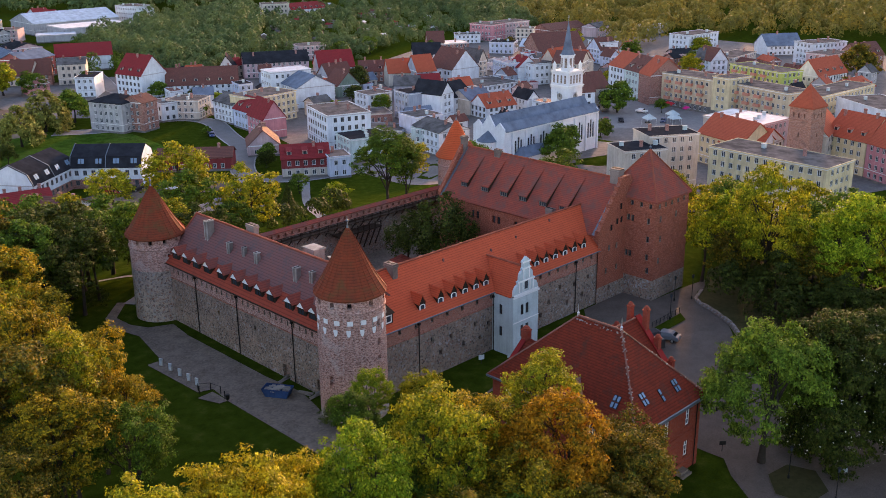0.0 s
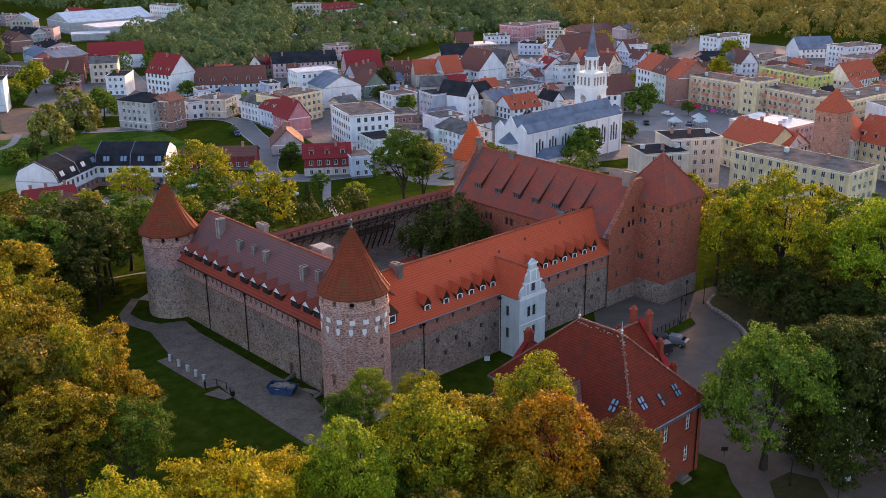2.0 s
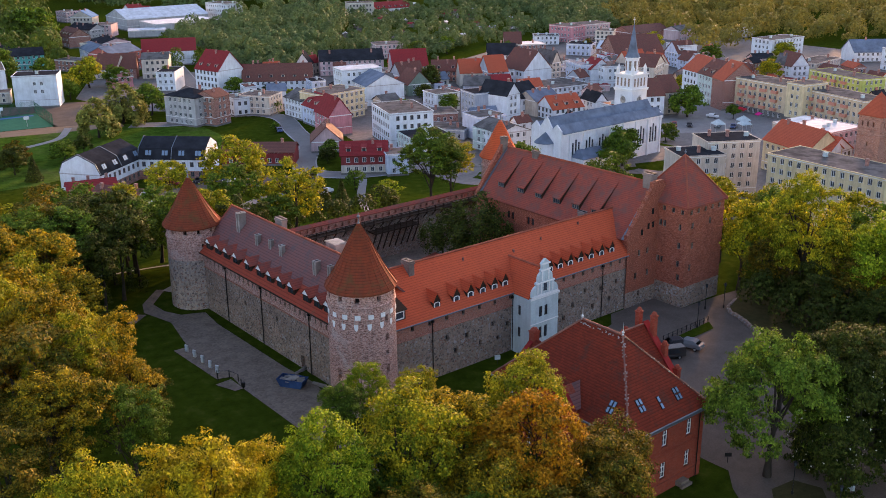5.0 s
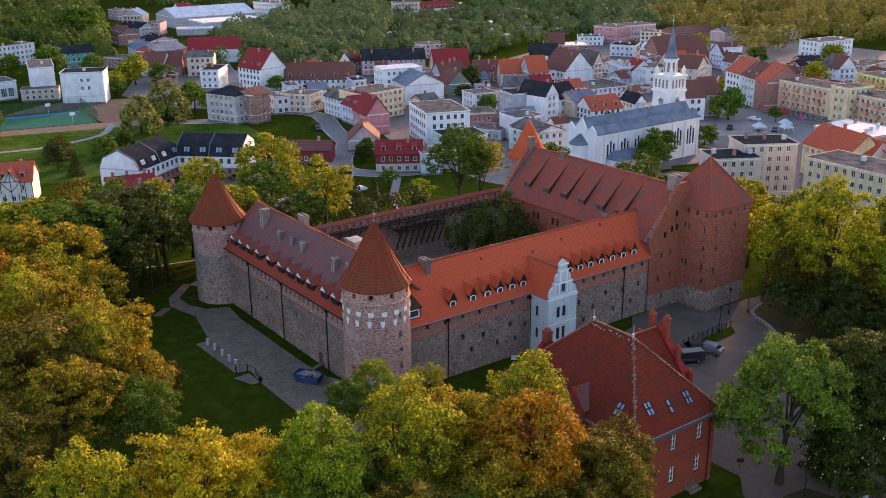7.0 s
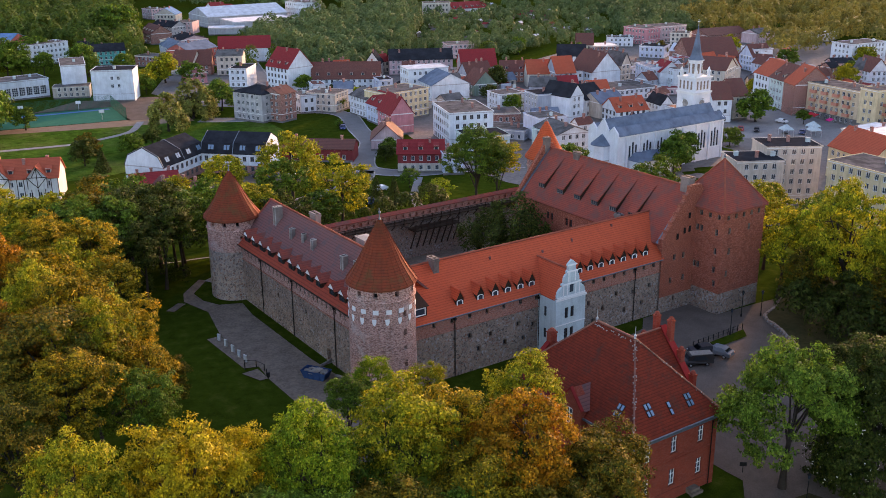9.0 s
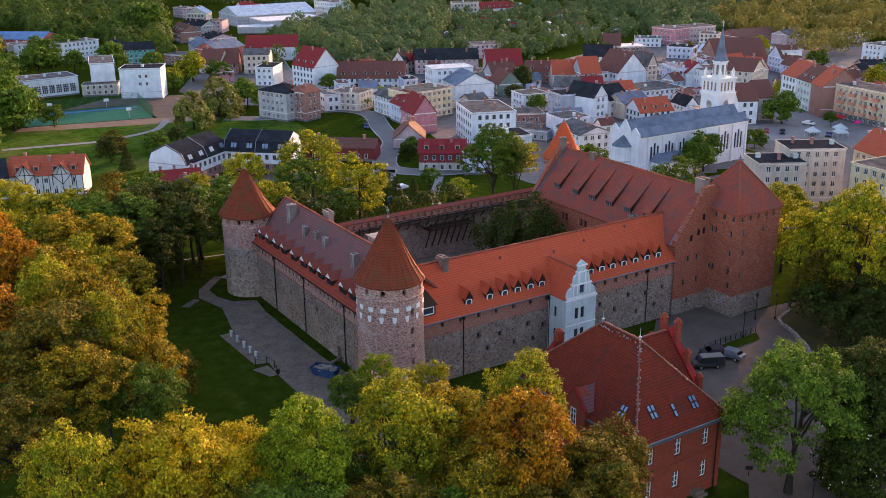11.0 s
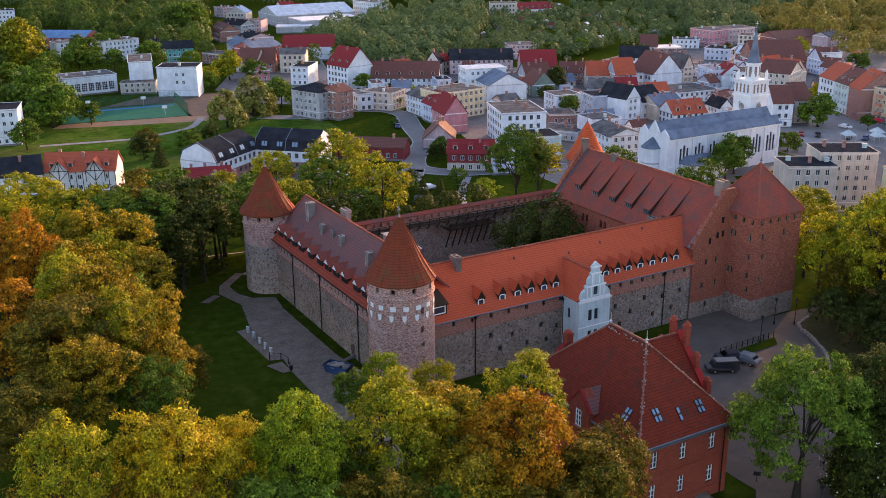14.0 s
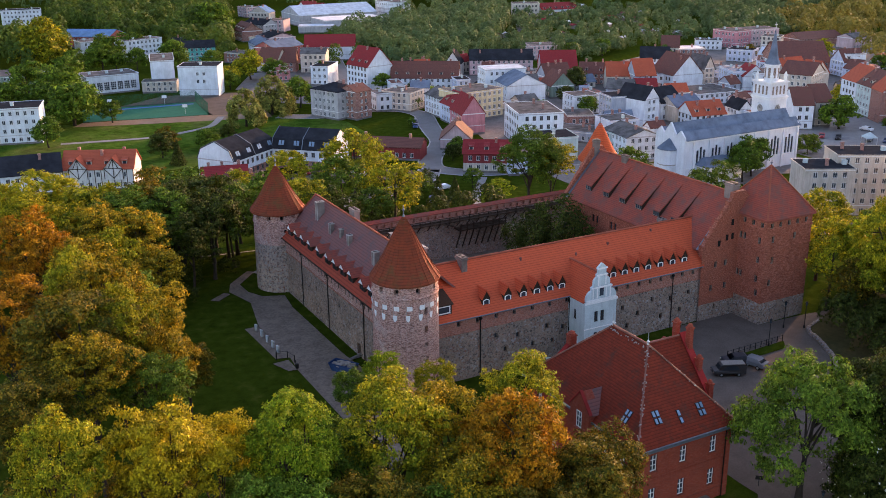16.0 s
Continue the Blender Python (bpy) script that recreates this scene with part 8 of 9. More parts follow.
for tx, ty, th, tr, tc in ((-8, 318, 15, 8, 'green'), (12, 345, 14, 7, 'green'), (30, 372, 15, 8, 'green'), (62, 372, 14, 7, 'green'), (75, 352, 11, 5, 'green'), (70, 308, 9, 4.5, 'yellowgreen'),
                           (92, 312, 10, 5, 'green'), (-20, 285, 14, 7, 'green'), (-14, 225, 10, 5, 'green'), (14, 192, 8, 4, 'dark'), (30, 198, 7, 4, 'green'), (38, 204, 6, 3, 'dark'),
                           (120, 262, 8, 4, 'green'), (126, 246, 7, 3.5, 'dark'), (146, 262, 8, 4, 'green'), (110, 300, 9, 4.5, 'green'), (150, 190, 6, 3, 'green'), (92, 150, 6, 3, 'green'),
                           (88, 145, 5, 2.6, 'dark'), (66, 120, 6, 3.2, 'dark'), (54, 108, 8, 4, 'green'), (78, 116, 6, 3, 'green'), (170, 205, 7, 3.5, 'dark'), (196, 232, 8, 4, 'green'),
                           (258, 150, 7, 3.5, 'yellowgreen'), (300, 112, 9, 4.5, 'yellowgreen'), (318, 150, 9, 4.5, 'green'), (330, 190, 9, 5, 'green'), (360, 170, 10, 5, 'yellowgreen'),
                           (275, 270, 8, 4, 'green'), (260, 300, 9, 4.5, 'green'), (240, 300, 9, 5, 'green'), (310, 250, 8, 4, 'olive'), (350, 240, 9, 5, 'yellowgreen'), (300, 70, 9, 4.5, 'olive'),
                           (150, 5, 10, 5, 'green'), (165, -8, 11, 5.5, 'yellowgreen'), (130, 20, 11, 5, 'green'), (168, 22, 7, 3.5, 'dark'), (142.7, 80.5, 11, 4.6, 'green'),
                           (84, 60, 12, 6, 'green'), (90, 40, 13, 6, 'green'), (100, 20, 14, 6, 'yellowgreen'), (20, 380, 12, 5.5, 'green'), (36, 372, 12, 5.5, 'green'), (46, 374, 11, 5, 'green'), (62, 360, 10, 5, 'green'), (68, 300, 8, 4, 'green'), (0, 262, 12, 6, 'green'), (-6, 285, 13, 7, 'green')):
    plant('broad', tx, ty, th, tr, tc)


# pale blossom candles on the dark trees by the drive
M_BLOSSOM = plaster("blossom", (0.56, 0.52, 0.40), 0.2)
for t, h, r, tall, seed in ((chestnut, 15.9, 7.6, 1.4, 3), (chestnut_far, 15.6, 7.2, 1.0, 4)):
    rs = np.random.RandomState(seed)
    d = rs.normal(size=(420, 3))
    d /= np.linalg.norm(d, axis=1)[:, None]
    d[:, 2] = np.abs(d[:, 2]) * 0.95 - 0.15
    me = leaf_mesh("blossom", d * np.array([1, 1, tall]) * (r * rs.uniform(0.84, 1.03, 420))[:, None] + np.array([0, 0, h - r * tall]), rs.normal(size=(420, 3)), 0.13, rs)
    me.materials.clear()
    me.materials.append(M_BLOSSOM)
    tagged(part("blossom", me, None, t, "pale blossom candles"), kind="stuff")


def far_crown(rs, n):
    """Leaf places and normals of a distant tree: a dome of rounded lobes with creases between."""
    lobes = []
    for i in range(8):
        z = 0.0 + 0.95 * (i + 0.5) / 8
        a = 2.4 * i + rs.uniform(-0.5, 0.5)
        out = math.sqrt(1 - z * z)
        lobes.append((np.array([math.cos(a) * out * 0.55, math.sin(a) * out * 0.55, z * 0.62]), rs.uniform(0.34, 0.5)))
    P, N = [], []
    while len(P) < n:
        j = int(rs.randint(8))
        c, r = lobes[j]
        q = rs.normal(size=3)
        q /= np.linalg.norm(q)
        if q[2] < -0.35:
            q[2] = -q[2]
        p = c + q * r * rs.uniform(0.85, 1.08)
        if any(np.linalg.norm(p - c2) < r2 * 0.84 for k, (c2, r2) in enumerate(lobes) if k != j):
            continue
        P.append(p)
        N.append(q + 0.14 * rs.normal(size=3))
    return np.array(P), np.array(N)


FAR_CROWNS = {n: [far_crown(np.random.RandomState(50 + v), n) for v in range(7)] for n in (170, 360, 620)}


def woodland(name, poly, count, size, tones, label, seed, leaves=360, gap=0.62):
    """Woods too many to count: trees with lobed crowns of leaves on slim stems, joined."""
    rs = np.random.RandomState(seed)
    xs, ys = [p[0] for p in poly], [p[1] for p in poly]
    pos = np.zeros((0, 3))
    for _ in range(count * 12):
        if len(pos) >= count:
            break
        x, y, r = rs.uniform(min(xs), max(xs)), rs.uniform(min(ys), max(ys)), rs.uniform(*size)
        inside = False
        for (ax, ay), (bx, by) in zip(poly, poly[1:] + poly[:1]):
            if (ay > y) != (by > y) and x < (bx - ax) * (y - ay) / (by - ay) + ax:
                inside = not inside
        if not inside or any(abs(x - a) < b * 0.75 and abs(y - c) < b * 0.75 for a, c, b in BUILT):
            continue
        if len(pos) and (np.hypot(pos[:, 0] - x, pos[:, 1] - y) < gap * (pos[:, 2] + r)).any():
            continue
        pos = np.vstack([pos, (x, y, r)])
    P, N, S = [], [], []
    for x, y, r in pos:
        p, n = FAR_CROWNS[leaves][int(rs.randint(7))]
        a = rs.uniform(0, 2 * math.pi)
        turn = np.array([[math.cos(a), -math.sin(a), 0], [math.sin(a), math.cos(a), 0], [0, 0, 1]])
        tall = rs.uniform(0.95, 1.8)
        P.append((p @ turn.T) * np.array([r, r, r * tall]) + np.array([x, y, ground_z(x, y) + r * rs.uniform(0.45, 0.9)]))
        N.append(n @ turn.T)
        S.append(np.full(len(p), r * {170: 0.19, 360: 0.122, 620: 0.095}[leaves]))
    me = leaf_mesh(name, np.concatenate(P), np.concatenate(N), np.concatenate(S), rs)
    me.materials.clear()
    me.materials.append(tones)
    return tagged(new(name, me), label, "woods", kind="stuff")


woodland("woodland", [(161, 411), (169, 437), (196, 458), (215, 474), (257, 517), (307, 543), (345, 534), (290, 440), (240, 366), (210, 340), (186, 322), (166, 310), (153, 318), (166, 366), (166, 388)], 560, (2.8, 6.4), LEAVES["pale"], "dense green woods behind the town", 1)
woodland("woodland", [(60, 731), (134, 800), (190, 711), (122, 486), (93, 380), (78, 412), (85, 469), (58, 492), (62, 559), (38, 590)], 330, (5, 8.5), LEAVES["fargreen"], "yellow-green wooded slope beyond the school", 2)
woodland("woodland", [(2, 528), (35, 524), (19, 407), (-9, 405), (-40, 480)], 50, (5, 8), LEAVES["fargreen"], "yellow-green trees behind the workshop", 12)
woodland("woodland", [(401, 309), (452, 377), (534, 394), (723, 232), (640, 130), (470, 118), (441, 165), (417, 225), (345, 200), (345, 215), (379, 246)], 430, (3.0, 7.0), LEAVES["gold"], "olive evening woods beyond the town", 3)
woodland("woodland", [(349, 533), (462, 498), (419, 392), (357, 328), (300, 313), (271, 306), (240, 300), (262, 342), (240, 358), (290, 430)], 420, (1.8, 3.8), LEAVES["pale"], "scattered garden trees of allotments", 4, 170, 0.9)
woodland("woodland", [(-140, 600), (-60, 900), (420, 960), (900, 620), (980, 200), (760, 120), (690, 260), (540, 410), (450, 510), (340, 560), (240, 600), (200, 720), (60, 740)], 1150, (5, 10), LEAVES["pale"], "far green woods on the horizon", 5, 170)
woodland("woodland", [(150, 300), (186, 318), (240, 356), (262, 342), (300, 318), (262, 300), (240, 285), (222, 325), (200, 300), (168, 296)], 90, (2.2, 4.2), LEAVES["pale"], "trees and hedges at the edge of the town", 13)
woodland("woodland", [(60, 60), (40, 66), (20, 60), (6, 62), (-14, 90), (20, 108), (50, 100), (66, 74)], 26, (2, 3.6), LEAVES["dark"], "dark undergrowth on the castle slope", 6, 620)
woodland("woodland", [(-60, 40), (-26, 46), (-8, 58), (-8, 80), (-40, 120), (-110, 110), (-110, 30)], 60, (3, 6), LEAVES["dark"], "green undergrowth of the castle park", 7, 620)
woodland("woodland", [(64, -13), (74, -11), (100, 10), (125, 0), (104, -44), (80, -46), (62, -34), (59, -24)], 80, (2.4, 4.2), LEAVES["dark"], "shady trees beside the square tower", 8, 620)
woodland("woodland", [(357, 328), (419, 392), (462, 498), (540, 400), (450, 375), (400, 305), (345, 296)], 230, (2.5, 5.5), LEAVES["pale"], "garden trees and hedges beyond the town", 9)
woodland("woodland", [(120, 330), (150, 420), (166, 430), (150, 335)], 24, (2.5, 4.5), LEAVES["green"], "green trees behind the red-roofed houses", 11)

# ---- yards and lawns round the castle ----
sheet("cobbled_yard", [(-1.2, 41.5), (-1.9, 36), (-1.8, 16), (-1.2, 9), (-2.2, 4.6), (-4.4, -4), (-7, -16), (-12.5, -16), (-9.4, -5), (-9.4, 13.6), (-8.9, 18), (-9.2, 31), (-7.2, 41), (-8.8, 47.5), (-7.6, 51), (-3.0, 56), (-2.0, 55), (-6.2, 50), (-6.0, 46), (-4.6, 43)], M_COBBLE, "grey cobbled yard beside the castle wing", 0.05)
sheet("gravel_yard", [(14, -9), (25, -6.5), (33, -5.5), (44, -3.2), (47, -0.4), (57.2, -0.4), (57.2, -5.9), (66, -6.4), (73, -7.2), (73, -9.2), (66, -9), (62, -11.3), (57.4, -19.8), (50, -26), (44, -33), (40, -40), (46, -52), (60, -70), (14, -70), (17, -48), (22.5, -40.5), (25.2, -38), (25, -33), (24.6, -18), (20, -8.8)], M_GRAVEL, "grey-brown gravel yard and drive", 0.06)
sheet("lawn_strip", [(46.9, -12.6), (56, -12.2), (54.4, -14.2), (46, -14.4)], M_GRASS, "narrow mown lawn strip", 0.16, "lawn")
# flat dark sheet added in place of a brown shrub
sheet("leaf_litter", [(22.5, -46), (25.5, -43.5), (29, -44), (30, -47), (27, -50), (23, -49.5)], M_SHADE_GROUND, "brown leaf litter round a tree base", 0.16, "ground cover")
sheet("paved_strip", [(-11.4, 31), (-9.3, 31), (-8.9, 18), (-10.9, 18.6)], M_COBBLE, "worn paved strip at the lawn's edge", 0.10)
sheet("paved_strip", [(-11.8, 17.2), (-9.4, 17.4), (-9.4, 13.8), (-10.6, 13.9)], M_COBBLE, "worn stone steps at the lawn's edge", 0.10)
sheet("paved_strip", [(-12.6, 45.2), (-9.8, 47.4), (-8.9, 46.4), (-11.6, 44.2)], M_COBBLE, "small worn paved patch on the lawn", 0.10)

wall_low = thing("retaining_wall", "low stone wall round a planted bank", "wall")
pts = [(66.5, -9.6), (62.4, -10.9), (61.4, -12.2), (60.4, -15), (57.6, -20), (53, -25)]
for (ax, ay), (bx, by) in zip(pts, pts[1:]):
    L = math.hypot(bx - ax, by - ay)
    n = max(2, int(L / 0.9))
    for i in range(n):
        bm = bmesh.new()
        box(bm, 0, L / n - 0.02, -0.22, 0.22, -0.3, 0.5 + 0.05 * ((i * 5) % 3))
        part("stone_block", bm, M_STONE, wall_low, at=(ax + (bx - ax) * i / n, ay + (by - ay) * i / n, 0), rz=math.degrees(math.atan2(by - ay, bx - ax)))
# the bank's sheet is darkened in colour to stand for the trees' shade
sheet("planted_bank", [(66.5, -9.9), (62.6, -11.2), (61.7, -12.4), (60.7, -15), (57.9, -20), (53.3, -25.2), (60, -36), (84, -44), (100, -30), (98, -4), (74, -6)], M_SHADE_GROUND, "dark leaf-strewn bank under trees", 0.5, "lawn")


def park_lamp(x, y):
    z = ground_z(x, y)
    t = thing("park_lamp", "slim black park lamp post with glass lantern", "lamp", "park lamps", at=(x, y, z))
    bm = bmesh.new()
    lathe(bm, [(0.14, 0), (0.14, 0.5), (0.06, 0.6), (0.05, 3.6), (0.12, 3.7)], 8)
    part("post", bm, M_IRON, t)
    bm = bmesh.new()
    lathe(bm, [(0.12, 3.7), (0.2, 4.15)], 8)
    part("lantern", bm, M_GLASS, t)
    bm = bmesh.new()
    lathe(bm, [(0.26, 4.15), (0.0, 4.4)], 8)
    part("cap", bm, M_IRON, t)


for x, y in ((52.8, -12.4), (34.5, -31.5), (59.8, -8.6), (26.4, -45.5), (25.8, -51.3), (62.4, -10.2)):
    park_lamp(x, y)

fence = thing("iron_fence", "low iron railing along the lawn strip", "fence")
for i in range(11):
    bm = bmesh.new()
    box(bm, -0.04, 0.04, -0.04, 0.04, 0, 1.0)
    part("post", bm, M_IRON, fence, at=(45.0 + i * 1.1, -12.3 + 0.03 * i, 0.05))
bm = bmesh.new()
for z in (0.5, 0.95):
    rod(bm, (45.0, -12.3, z), (56.0, -12.0, z), 0.03, 5)
part("rail", bm, M_IRON, fence)

fence2 = thing("iron_fence", "short black railing beside the paved strip", "fence")
for x, y in ((-10.6, 19.0), (-9.3, 18.0), (-8.9, 16.2), (-9.3, 14.6), (-10.9, 18.2)):
    bm = bmesh.new()
    box(bm, -0.05, 0.05, -0.05, 0.05, 0, 1.1)
    part("post", bm, M_IRON, fence2, at=(x, y, 0.05))
bm = bmesh.new()
rod(bm, (-10.6, 19.0, 1.1), (-9.3, 18.0, 1.1), 0.03, 5)
rod(bm, (-9.3, 18.0, 1.1), (-8.9, 16.2, 1.1), 0.03, 5)
part("rail", bm, M_IRON, fence2)

M_BOARD = plaster("board_pale_blue", (0.42, 0.48, 0.54), 0.2)
for i, y in enumerate((29.4, 27.0, 24.6, 22.4, 20.4)):
    t = thing("display_stele", "pale upright display stele on a paved strip", "stele", "steles on the strip", at=(-10.1 + 0.06 * i, y, 0.12), rz=20)
    t.scale = (0.75, 0.75, 0.8)
    bm = bmesh.new()
    box(bm, -0.14, 0.14, -0.38, 0.38, 0, 1.35)
    bmesh.ops.bevel(bm, geom=bm.edges[:], offset=0.03, segments=1, affect='EDGES')
    part("slab", bm, M_ZINC, t)
    for s in (-1, 1):
        bm = bmesh.new()
        box(bm, -0.01, 0.01, -0.3, 0.3, 0.2, 1.25)
        part("panel", bm, M_BOARD, t, "pale blue panel", at=(s * 0.16, 0, 0))

M_BLUE = plaster("container_blue", (0.03, 0.075, 0.19), 0.4, 0.6)
skip = thing("skip_container", "dark blue rubble skip filled with pale debris", "skip", at=(-3.9, 10.4, -0.04), rz=-58)
bm = bmesh.new()
lo = [(-1.5, -0.8), (1.5, -0.8), (1.5, 0.8), (-1.5, 0.8)]
hi = [(-1.95, -0.95), (1.95, -0.95), (1.95, 0.95), (-1.95, 0.95)]
a = [bm.verts.new((x, y, 0.1)) for x, y in lo]
b = [bm.verts.new((x, y, 1.25)) for x, y in hi]
c = [bm.verts.new((x * 0.95, y * 0.93, 1.25)) for x, y in hi]
d = [bm.verts.new((x * 0.9, y * 0.9, 0.8)) for x, y in hi]
bm.faces.new(a[::-1])
for i in range(4):
    j = (i + 1) % 4
    bm.faces.new((a[i], a[j], b[j], b[i]))
    bm.faces.new((b[i], b[j], c[j], c[i]))
    bm.faces.new((c[i], c[j], d[j], d[i]))
part("tub", bm, M_BLUE, skip)
for s in (-1, 1):
    for x in (-1.0, 0.0, 1.0):
        bm = bmesh.new()
        box(bm, x - 0.06, x + 0.06, s * 0.9 - 0.05, s * 0.9 + 0.05, 0.2, 1.2)
        part("rib", bm, M_BLUE, skip)
rs = np.random.RandomState(5)
bm = bmesh.new()
for i in range(46):
    x, y, s = rs.uniform(-1.5, 1.5), rs.uniform(-0.75, 0.75), rs.uniform(0.08, 0.3)
    z = 0.85 + 0.35 * (1 - abs(x) / 1.8) + rs.uniform(-.1, .1)
    box(bm, x - s, x + s, y - s * .7, y + s * .7, z - s * .5, z + s * .4)
tagged(part("debris", bm, M_STONE_PALE, skip, "pale plaster rubble"), kind="stuff")

for x, y, rz in ((-0.8, 13.4, 20), (-1.2, 8.2, -70), (-0.7, 6.6, 15)):
    t = thing("timber_stack", "stack of grey boards leaning by the wall", "timber stack", "boards by the wall", at=(x, y, 0.05), rz=rz)
    for i in range(5):
        bm = bmesh.new()
        box(bm, -1.1, 1.1, -0.12, 0.12, 0, 0.06)
        part("board", bm, M_WOODGREY, t, at=(0.05 * i, 0.1 * (i % 3) - 0.1, 0.07 * i), rz=(i * 13) % 20 - 10)

bin_ = thing("litter_bin", "small dark litter bin on a post", "bin", at=(-9.5, 13.6, 0.1))
bm = bmesh.new()
lathe(bm, [(0.05, 0), (0.05, 0.3), (0.24, 0.32), (0.28, 0.95), (0.24, 1.0)], 10)
part("tub", bm, M_IRON, bin_)

info = thing("info_board", "white information board on two posts", "board", at=(30.8, -49.8, -1.62), rz=-40)
info.scale = (0.6, 0.6, 0.75)
for x in (-0.7, 0.7):
    bm = bmesh.new()
    box(bm, x - 0.05, x + 0.05, -0.05, 0.05, 0, 2.0)
    part("post", bm, M_IRON, info)
bm = bmesh.new()
box(bm, -0.8, 0.8, -0.09, -0.055, 1.0, 1.9)
part("panel", bm, M_WHITE, info)
for i in range(5):
    bm = bmesh.new()
    box(bm, -0.65, 0.3 + 0.1 * (i % 3), -0.1, -0.092, 1.05 + i * 0.15, 1.11 + i * 0.15)
    part("text_bar", bm, M_LEAD, info)
sign = thing("small_sign", "small dark sign on a post", "sign", at=(25.9, -37.3, -1.2), rz=-40)
bm = bmesh.new()
rod(bm, (0, 0, 0), (0, 0, 1.3), 0.04)
part("post", bm, M_IRON, sign)
bm = bmesh.new()
box(bm, -0.4, 0.4, -0.06, -0.03, 0.85, 1.35)
part("panel", bm, M_IRON, sign)
for x, y in ((21.5, -2.2), (24.8, -4.6)):
    t = thing("notice_board", "small white notice on a post", "sign", "notices by the bay", at=(x, y, 0.0), rz=-30)
    bm = bmesh.new()
    rod(bm, (0, 0, 0), (0, 0, 1.2), 0.04)
    part("post", bm, M_IRON, t)
    bm = bmesh.new()
    box(bm, -0.4, 0.4, -0.07, -0.03, 0.7, 1.4)
    part("panel", bm, M_WHITE, t)

# ---- cars ----
M_TYRE = plaster("tyre", (0.02, 0.02, 0.02), 0.2)


def car_paint(name, c):
    k = Nodes(name, 0.45)
    k.b.inputs["Specular IOR Level"].default_value = 0.3
    return k.done(k.mix(k.noise(2.0), c, tuple(v * 0.9 for v in c)))


def car(colour, label, van=False):
    t = thing("car" if not van else "van", label, "car" if not van else "van", "parked cars")
    L, W = (4.3, 1.75) if not van else (4.8, 1.9)
    prof = [(-2.1, .35), (-2.15, .7), (-1.95, .92), (-1.2, .98), (-.55, 1.42), (1.0, 1.46), (1.75, 1.02), (2.1, .95), (2.15, .4)] if not van else \
        [(-2.4, .4), (-2.4, .95), (-1.7, 1.1), (-1.35, 1.75), (-1.2, 1.85), (2.3, 1.85), (2.4, 1.6), (2.42, .4)]
    bm = bmesh.new()
    f = bm.faces.new([bm.verts.new((x, -W / 2, z)) for x, z in prof])
    r = bmesh.ops.extrude_face_region(bm, geom=[f])
    bmesh.ops.translate(bm, vec=(0, W, 0), verts=[v for v in r["geom"] if isinstance(v, bmesh.types.BMVert)])
    for v in bm.verts:
        if v.co.z > 1.1:
            v.co.y *= 0.84
    bmesh.ops.recalc_face_normals(bm, faces=bm.faces)
    bmesh.ops.bevel(bm, geom=bm.edges[:], offset=0.05, segments=2, affect='EDGES')
    body = part("body", bm, colour, t)
    top = 1.4 if not van else 1.7
    bm = bmesh.new()
    for s in (-1, 1):
        quad(bm, (-1.0 if not van else -1.3, s * (W / 2 - 0.01), 1.03), (1.5, s * (W / 2 - 0.01), 1.03), (0.95, s * (W / 2 * 0.86), top - 0.04), (-.5, s * (W / 2 * 0.86), top - 0.04))
    bmesh.ops.solidify(bm, geom=bm.faces[:], thickness=0.02)
    part("side_glass", bm, M_GLASS, body)
    for x0, x1 in (((-1.16, -.6), (1.07, 1.68)) if not van else ((-1.72, -1.38), (2.36, 2.44))):
        bm = bmesh.new()
        a_, b_ = ((x0, 1.0), (x1, top - 0.02)) if x0 < 0 else ((x1, 1.05), (x0, top - 0.02))
        o = -0.03 if x0 < 0 else 0.03
        quad(bm, (a_[0] + o, -W * .42, a_[1] + .03), (a_[0] + o, W * .42, a_[1] + .03), (b_[0] + o, W * .37, b_[1]), (b_[0] + o, -W * .37, b_[1]))
        bmesh.ops.solidify(bm, geom=bm.faces[:], thickness=0.02)
        part("screen", bm, M_GLASS, body)
    for x in (-1.3, 1.3):
        for s in (-1, 1):
            bm = bmesh.new()
            lathe(bm, [(0.2, -0.11), (0.31, -0.1), (0.31, 0.1), (0.2, 0.11)], 14)
            bmesh.ops.rotate(bm, verts=bm.verts, cent=(0, 0, 0), matrix=Matrix.Rotation(radians(90), 3, 'X'))
            w = part("wheel", bm, M_TYRE, t, at=(x, s * (W / 2 - 0.1), 0.31))
            bm = bmesh.new()
            lathe(bm, [(0.0, -0.125), (0.18, -0.12), (0.18, 0.12), (0.0, 0.125)], 10)
            bmesh.ops.rotate(bm, verts=bm.verts, cent=(0, 0, 0), matrix=Matrix.Rotation(radians(90), 3, 'X'))
            part("rim", bm, M_ZINC, w)
    for s in (-1, 1):
        bm = bmesh.new()
        box(bm, -L / 2 - 0.01, -L / 2 + 0.08, s * 0.6 - 0.16, s * 0.6 + 0.16, 0.62, 0.76)
        part("headlight", bm, M_ZINC, t)
        bm = bmesh.new()
        box(bm, L / 2 - 0.08, L / 2 + 0.01, s * 0.65 - 0.12, s * 0.65 + 0.12, 0.7, 0.86)
        part("tail_light", bm, M_SALMON, t)
    return t


CARS = [car(car_paint("paint_silver", (0.13, 0.14, 0.15)), "silver hatchback car parked on the yard"),
        car(car_paint("paint_black", (0.02, 0.02, 0.025)), "black car parked at the kerb"),
        car(car_paint("paint_blue", (0.04, 0.07, 0.16)), "dark blue car parked at the kerb"),
        car(car_paint("paint_red", (0.30, 0.03, 0.03)), "red car parked at the kerb"),
        car(car_paint("paint_white", (0.7, 0.7, 0.7)), "white car parked at the kerb")]


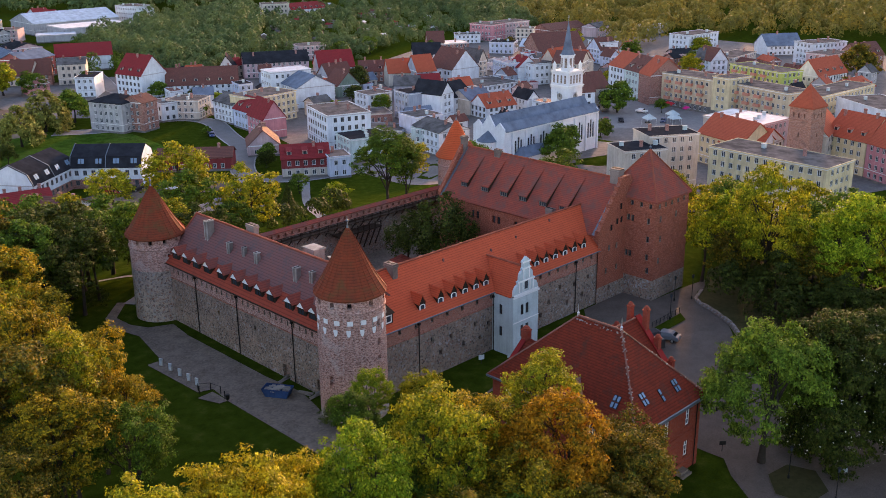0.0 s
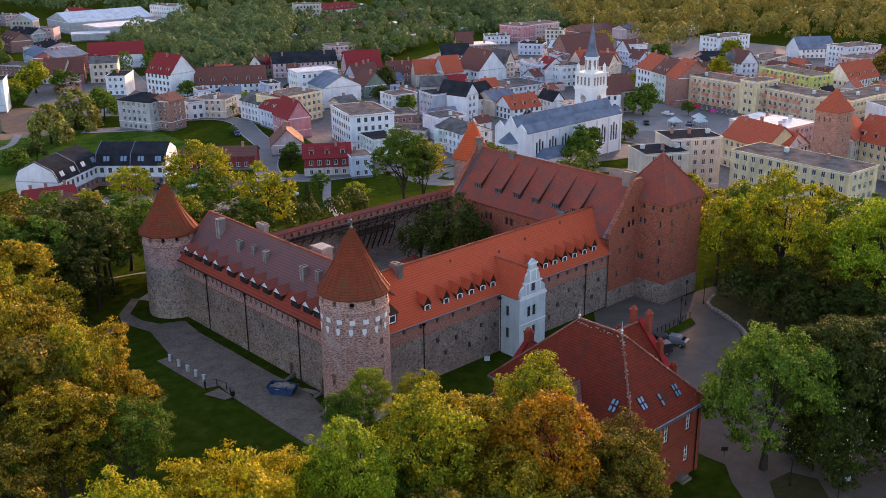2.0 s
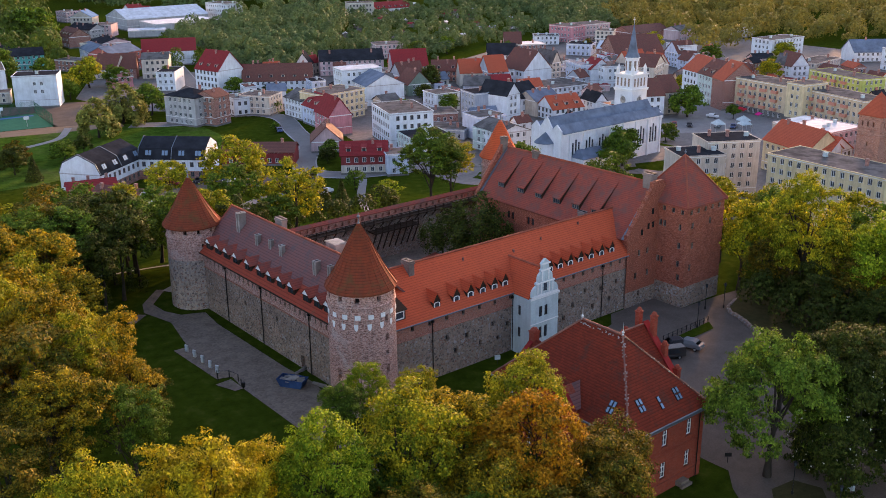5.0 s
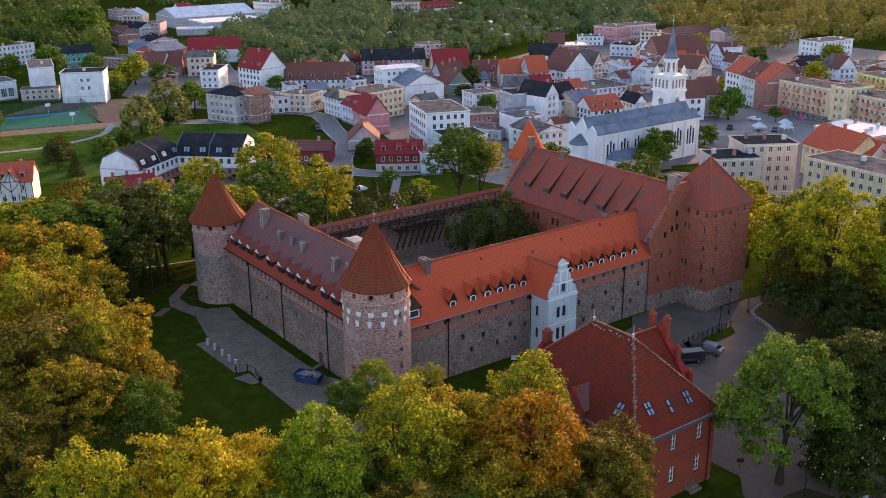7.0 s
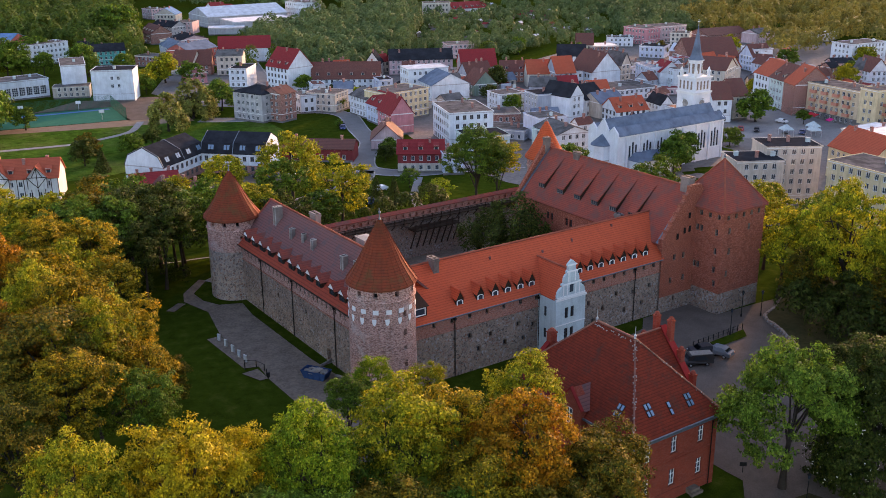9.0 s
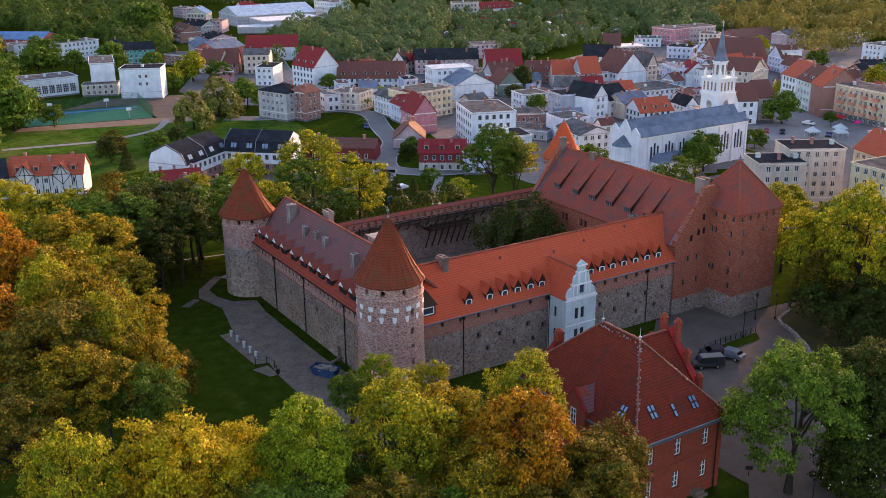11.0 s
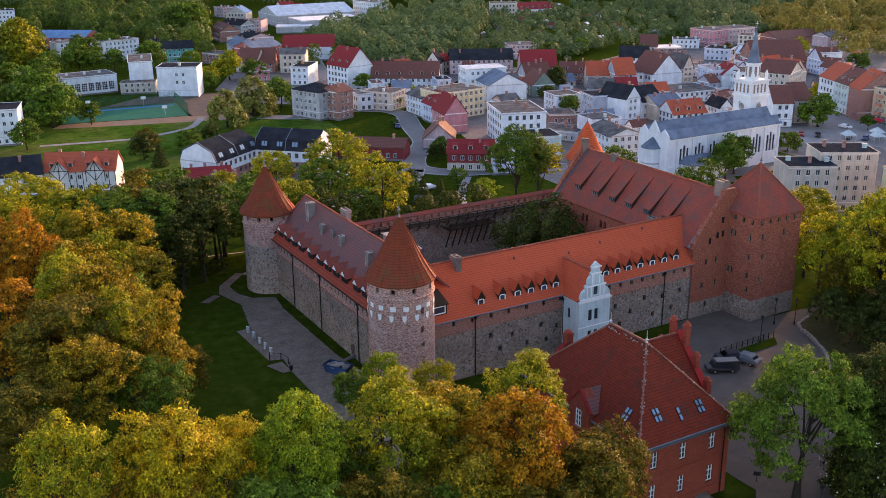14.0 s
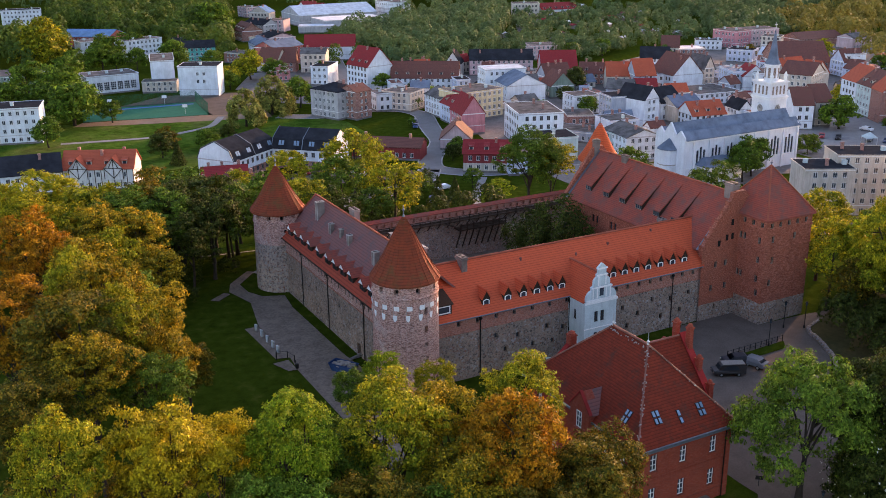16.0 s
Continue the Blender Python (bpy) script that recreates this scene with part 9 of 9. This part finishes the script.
def car_pose(x, y, rz):
    return pose(x, y, ground_z(x, y) + 0.09, 0, 0, rz)


van = car(car_paint("paint_van_black", (0.03, 0.028, 0.028)), "black van with a pale roof parked in the yard", True)
bm = bmesh.new()
box(bm, -1.1, 2.25, -0.75, 0.75, 1.86, 1.93)
part("roof_panel", bm, M_WOODGREY, van)
van.matrix_basis = car_pose(41.2, -16.4, -25) @ Matrix.Diagonal((0.92, 0.92, 0.9, 1))
spots = [(0, 46.0, -16.0, -75), (1, 44.5, -14.6, -25), (1, 101.5, 196, 60), (0, 103.0, 199.5, 60), (2, 99.8, 192.5, 60), (1, 50, 150, 20), (2, 53.5, 147, 15), (3, 44, 152, 100),
         (4, 57, 143, 120), (1, 60, 140, 120), (3, 205, 112, 40), (1, 208, 108, 40), (0, 214, 101, 30), (2, 217, 97, 30), (4, 226, 112, 100), (1, 96, 124, -10), (4, 70, 118, 10),
         (2, 62, 109, 60), (0, 84, 222, 10), (4, 148, 66, 20), (2, 152, 69, 20), (1, 158, 72, 20), (4, 163, 31, 80), (4, 8, 128, 40), (2, 104, 168, 70)]
for k, (ci, x, y, rz) in enumerate(spots):
    if k < 5 and ci not in [s[0] for s in spots[:k]]:
        CARS[ci].matrix_basis = car_pose(x, y, rz)
    else:
        copy_thing(CARS[ci], car_pose(x, y, rz))
CARS[3].matrix_basis, CARS[4].matrix_basis = car_pose(90, 227, 10), car_pose(107, 172, 70)

# ---- small things in the town ----
bm = bmesh.new()
box(bm, -2, 2, -1.5, 1.5, 0, 2.2)
HUT_WALL = mesh_of(bm, "wall", M_WOODGREY)
HUT_ROOFS = []
for key in ("white", "grey", "red", "paleblue", "brown"):
    bm = bmesh.new()
    slab(bm, [(-2.2, -1.8, 2.1), (2.2, -1.8, 2.1), (2.2, 0, 3.1), (-2.2, 0, 3.1)], 0.1)
    slab(bm, [(-2.2, 1.8, 2.1), (2.2, 1.8, 2.1), (2.2, 0, 3.1), (-2.2, 0, 3.1)], 0.1)
    HUT_ROOFS.append(mesh_of(bm, "roof", ROOFS[key]))
rs = np.random.RandomState(8)
for i in range(70):
    s, q = rs.uniform(), rs.uniform()
    x, y = 235 + 150 * s + 40 * q, 350 - 20 * s + 190 * q
    t = thing("garden_hut", "small wooden garden hut with a low roof", "hut", "allotment huts", at=(x, y, TOWN), rz=rs.uniform(0, 180))
    part("wall", HUT_WALL, None, t)
    part("roof", HUT_ROOFS[int(rs.randint(5))], None, t)
for x, y in ((216, 92), (221, 96), (210, 98)):
    t = thing("market_tent", "white peaked market tent", "tent", "market tents", at=(x, y, TOWN), rz=20)
    bm = bmesh.new()
    lathe(bm, [(2.6, 2.3), (2.4, 2.6), (0, 4.0)], 4)
    part("canopy", bm, M_WHITE, t)
    for dx, dy in ((1.8, 0), (-1.8, 0), (0, 1.8), (0, -1.8)):
        bm = bmesh.new()
        box(bm, dx * 1.35 - .05, dx * 1.35 + .05, dy * 1.35 - .05, dy * 1.35 + .05, 0, 2.35)
        part("pole", bm, M_ZINC, t)
court = thing("court_fence", "green wire fence panels beside the sports court", "fence")
M_MESHGREEN = plaster("fence_green", (0.02, 0.13, 0.07), 0.2)
for i in range(22):
    for a, b in (((45, 252), (48, 280.5)), ((2.5, 260.5), (6.4, 285))):
        bm = bmesh.new()
        box(bm, -0.05, 0.05, -0.05, 0.05, 0, 4.5)
        part("post", bm, M_MESHGREEN, court, at=(a[0] + (b[0] - a[0]) * i / 21, a[1] + (b[1] - a[1]) * i / 21, TOWN))
for a, b in (((45, 252), (48, 280.5)), ((2.5, 260.5), (6.4, 285)), ((6.4, 285), (48, 280.5))):
    for z in np.arange(0.3, 4.5, 0.35):
        bm = bmesh.new()
        rod(bm, (*a, TOWN + z), (*b, TOWN + z), 0.05, 4)
        part("wire", bm, M_MESHGREEN, court)

for s, (nm, c) in ((-9.0, ("red", (0.50, 0.03, 0.04))), (2.0, ("magenta", (0.65, 0.03, 0.20))), (-6.5, ("red", (0.50, 0.03, 0.04)))):
    t = thing("shop_awning", nm + " fabric awning over a shop window", "awning", "shop awnings", at=(234.1 - 0.342 * s, 99.7 - 0.94 * s, TOWN + 2.5), rz=-110)
    bm = bmesh.new()
    slab(bm, [(-1.2, 0, 0.5), (1.2, 0, 0.5), (1.2, -1.5, 0), (-1.2, -1.5, 0)], 0.06)
    box(bm, -1.2, 1.2, -1.5, -1.46, -0.3, -0.05)
    part("canvas", bm, plaster("awning_" + nm, c, 0.1), t)
    for x in (-1.1, 1.1):
        bm = bmesh.new()
        rod(bm, (x, -0.02, -0.3), (x, -1.45, -0.05), 0.03, 5)
        part("arm", bm, M_ZINC, t)
ribbon("court_strip", [(8, 280.2), (27, 278.2), (46, 276.2)], 2.2, plaster("court_blue", (0.06, 0.16, 0.34), 0.2), "blue strip along the sports court", 0.14, "court")
for x, y in ((14, 262), (38, 257.5), (16, 282.5), (36, 280.5)):
    t = thing("goal_board", "white backboard on a steel post", "backboard", "court backboards", at=(x, y, TOWN), rz=-12)
    bm = bmesh.new()
    rod(bm, (0, 0, 0), (0, 0, 3.0), 0.08, 6)
    part("post", bm, M_ZINC, t)
    bm = bmesh.new()
    box(bm, -0.9, 0.9, -0.15, -0.09, 2.6, 3.7)
    part("board", bm, M_WHITE_TRIM, t)
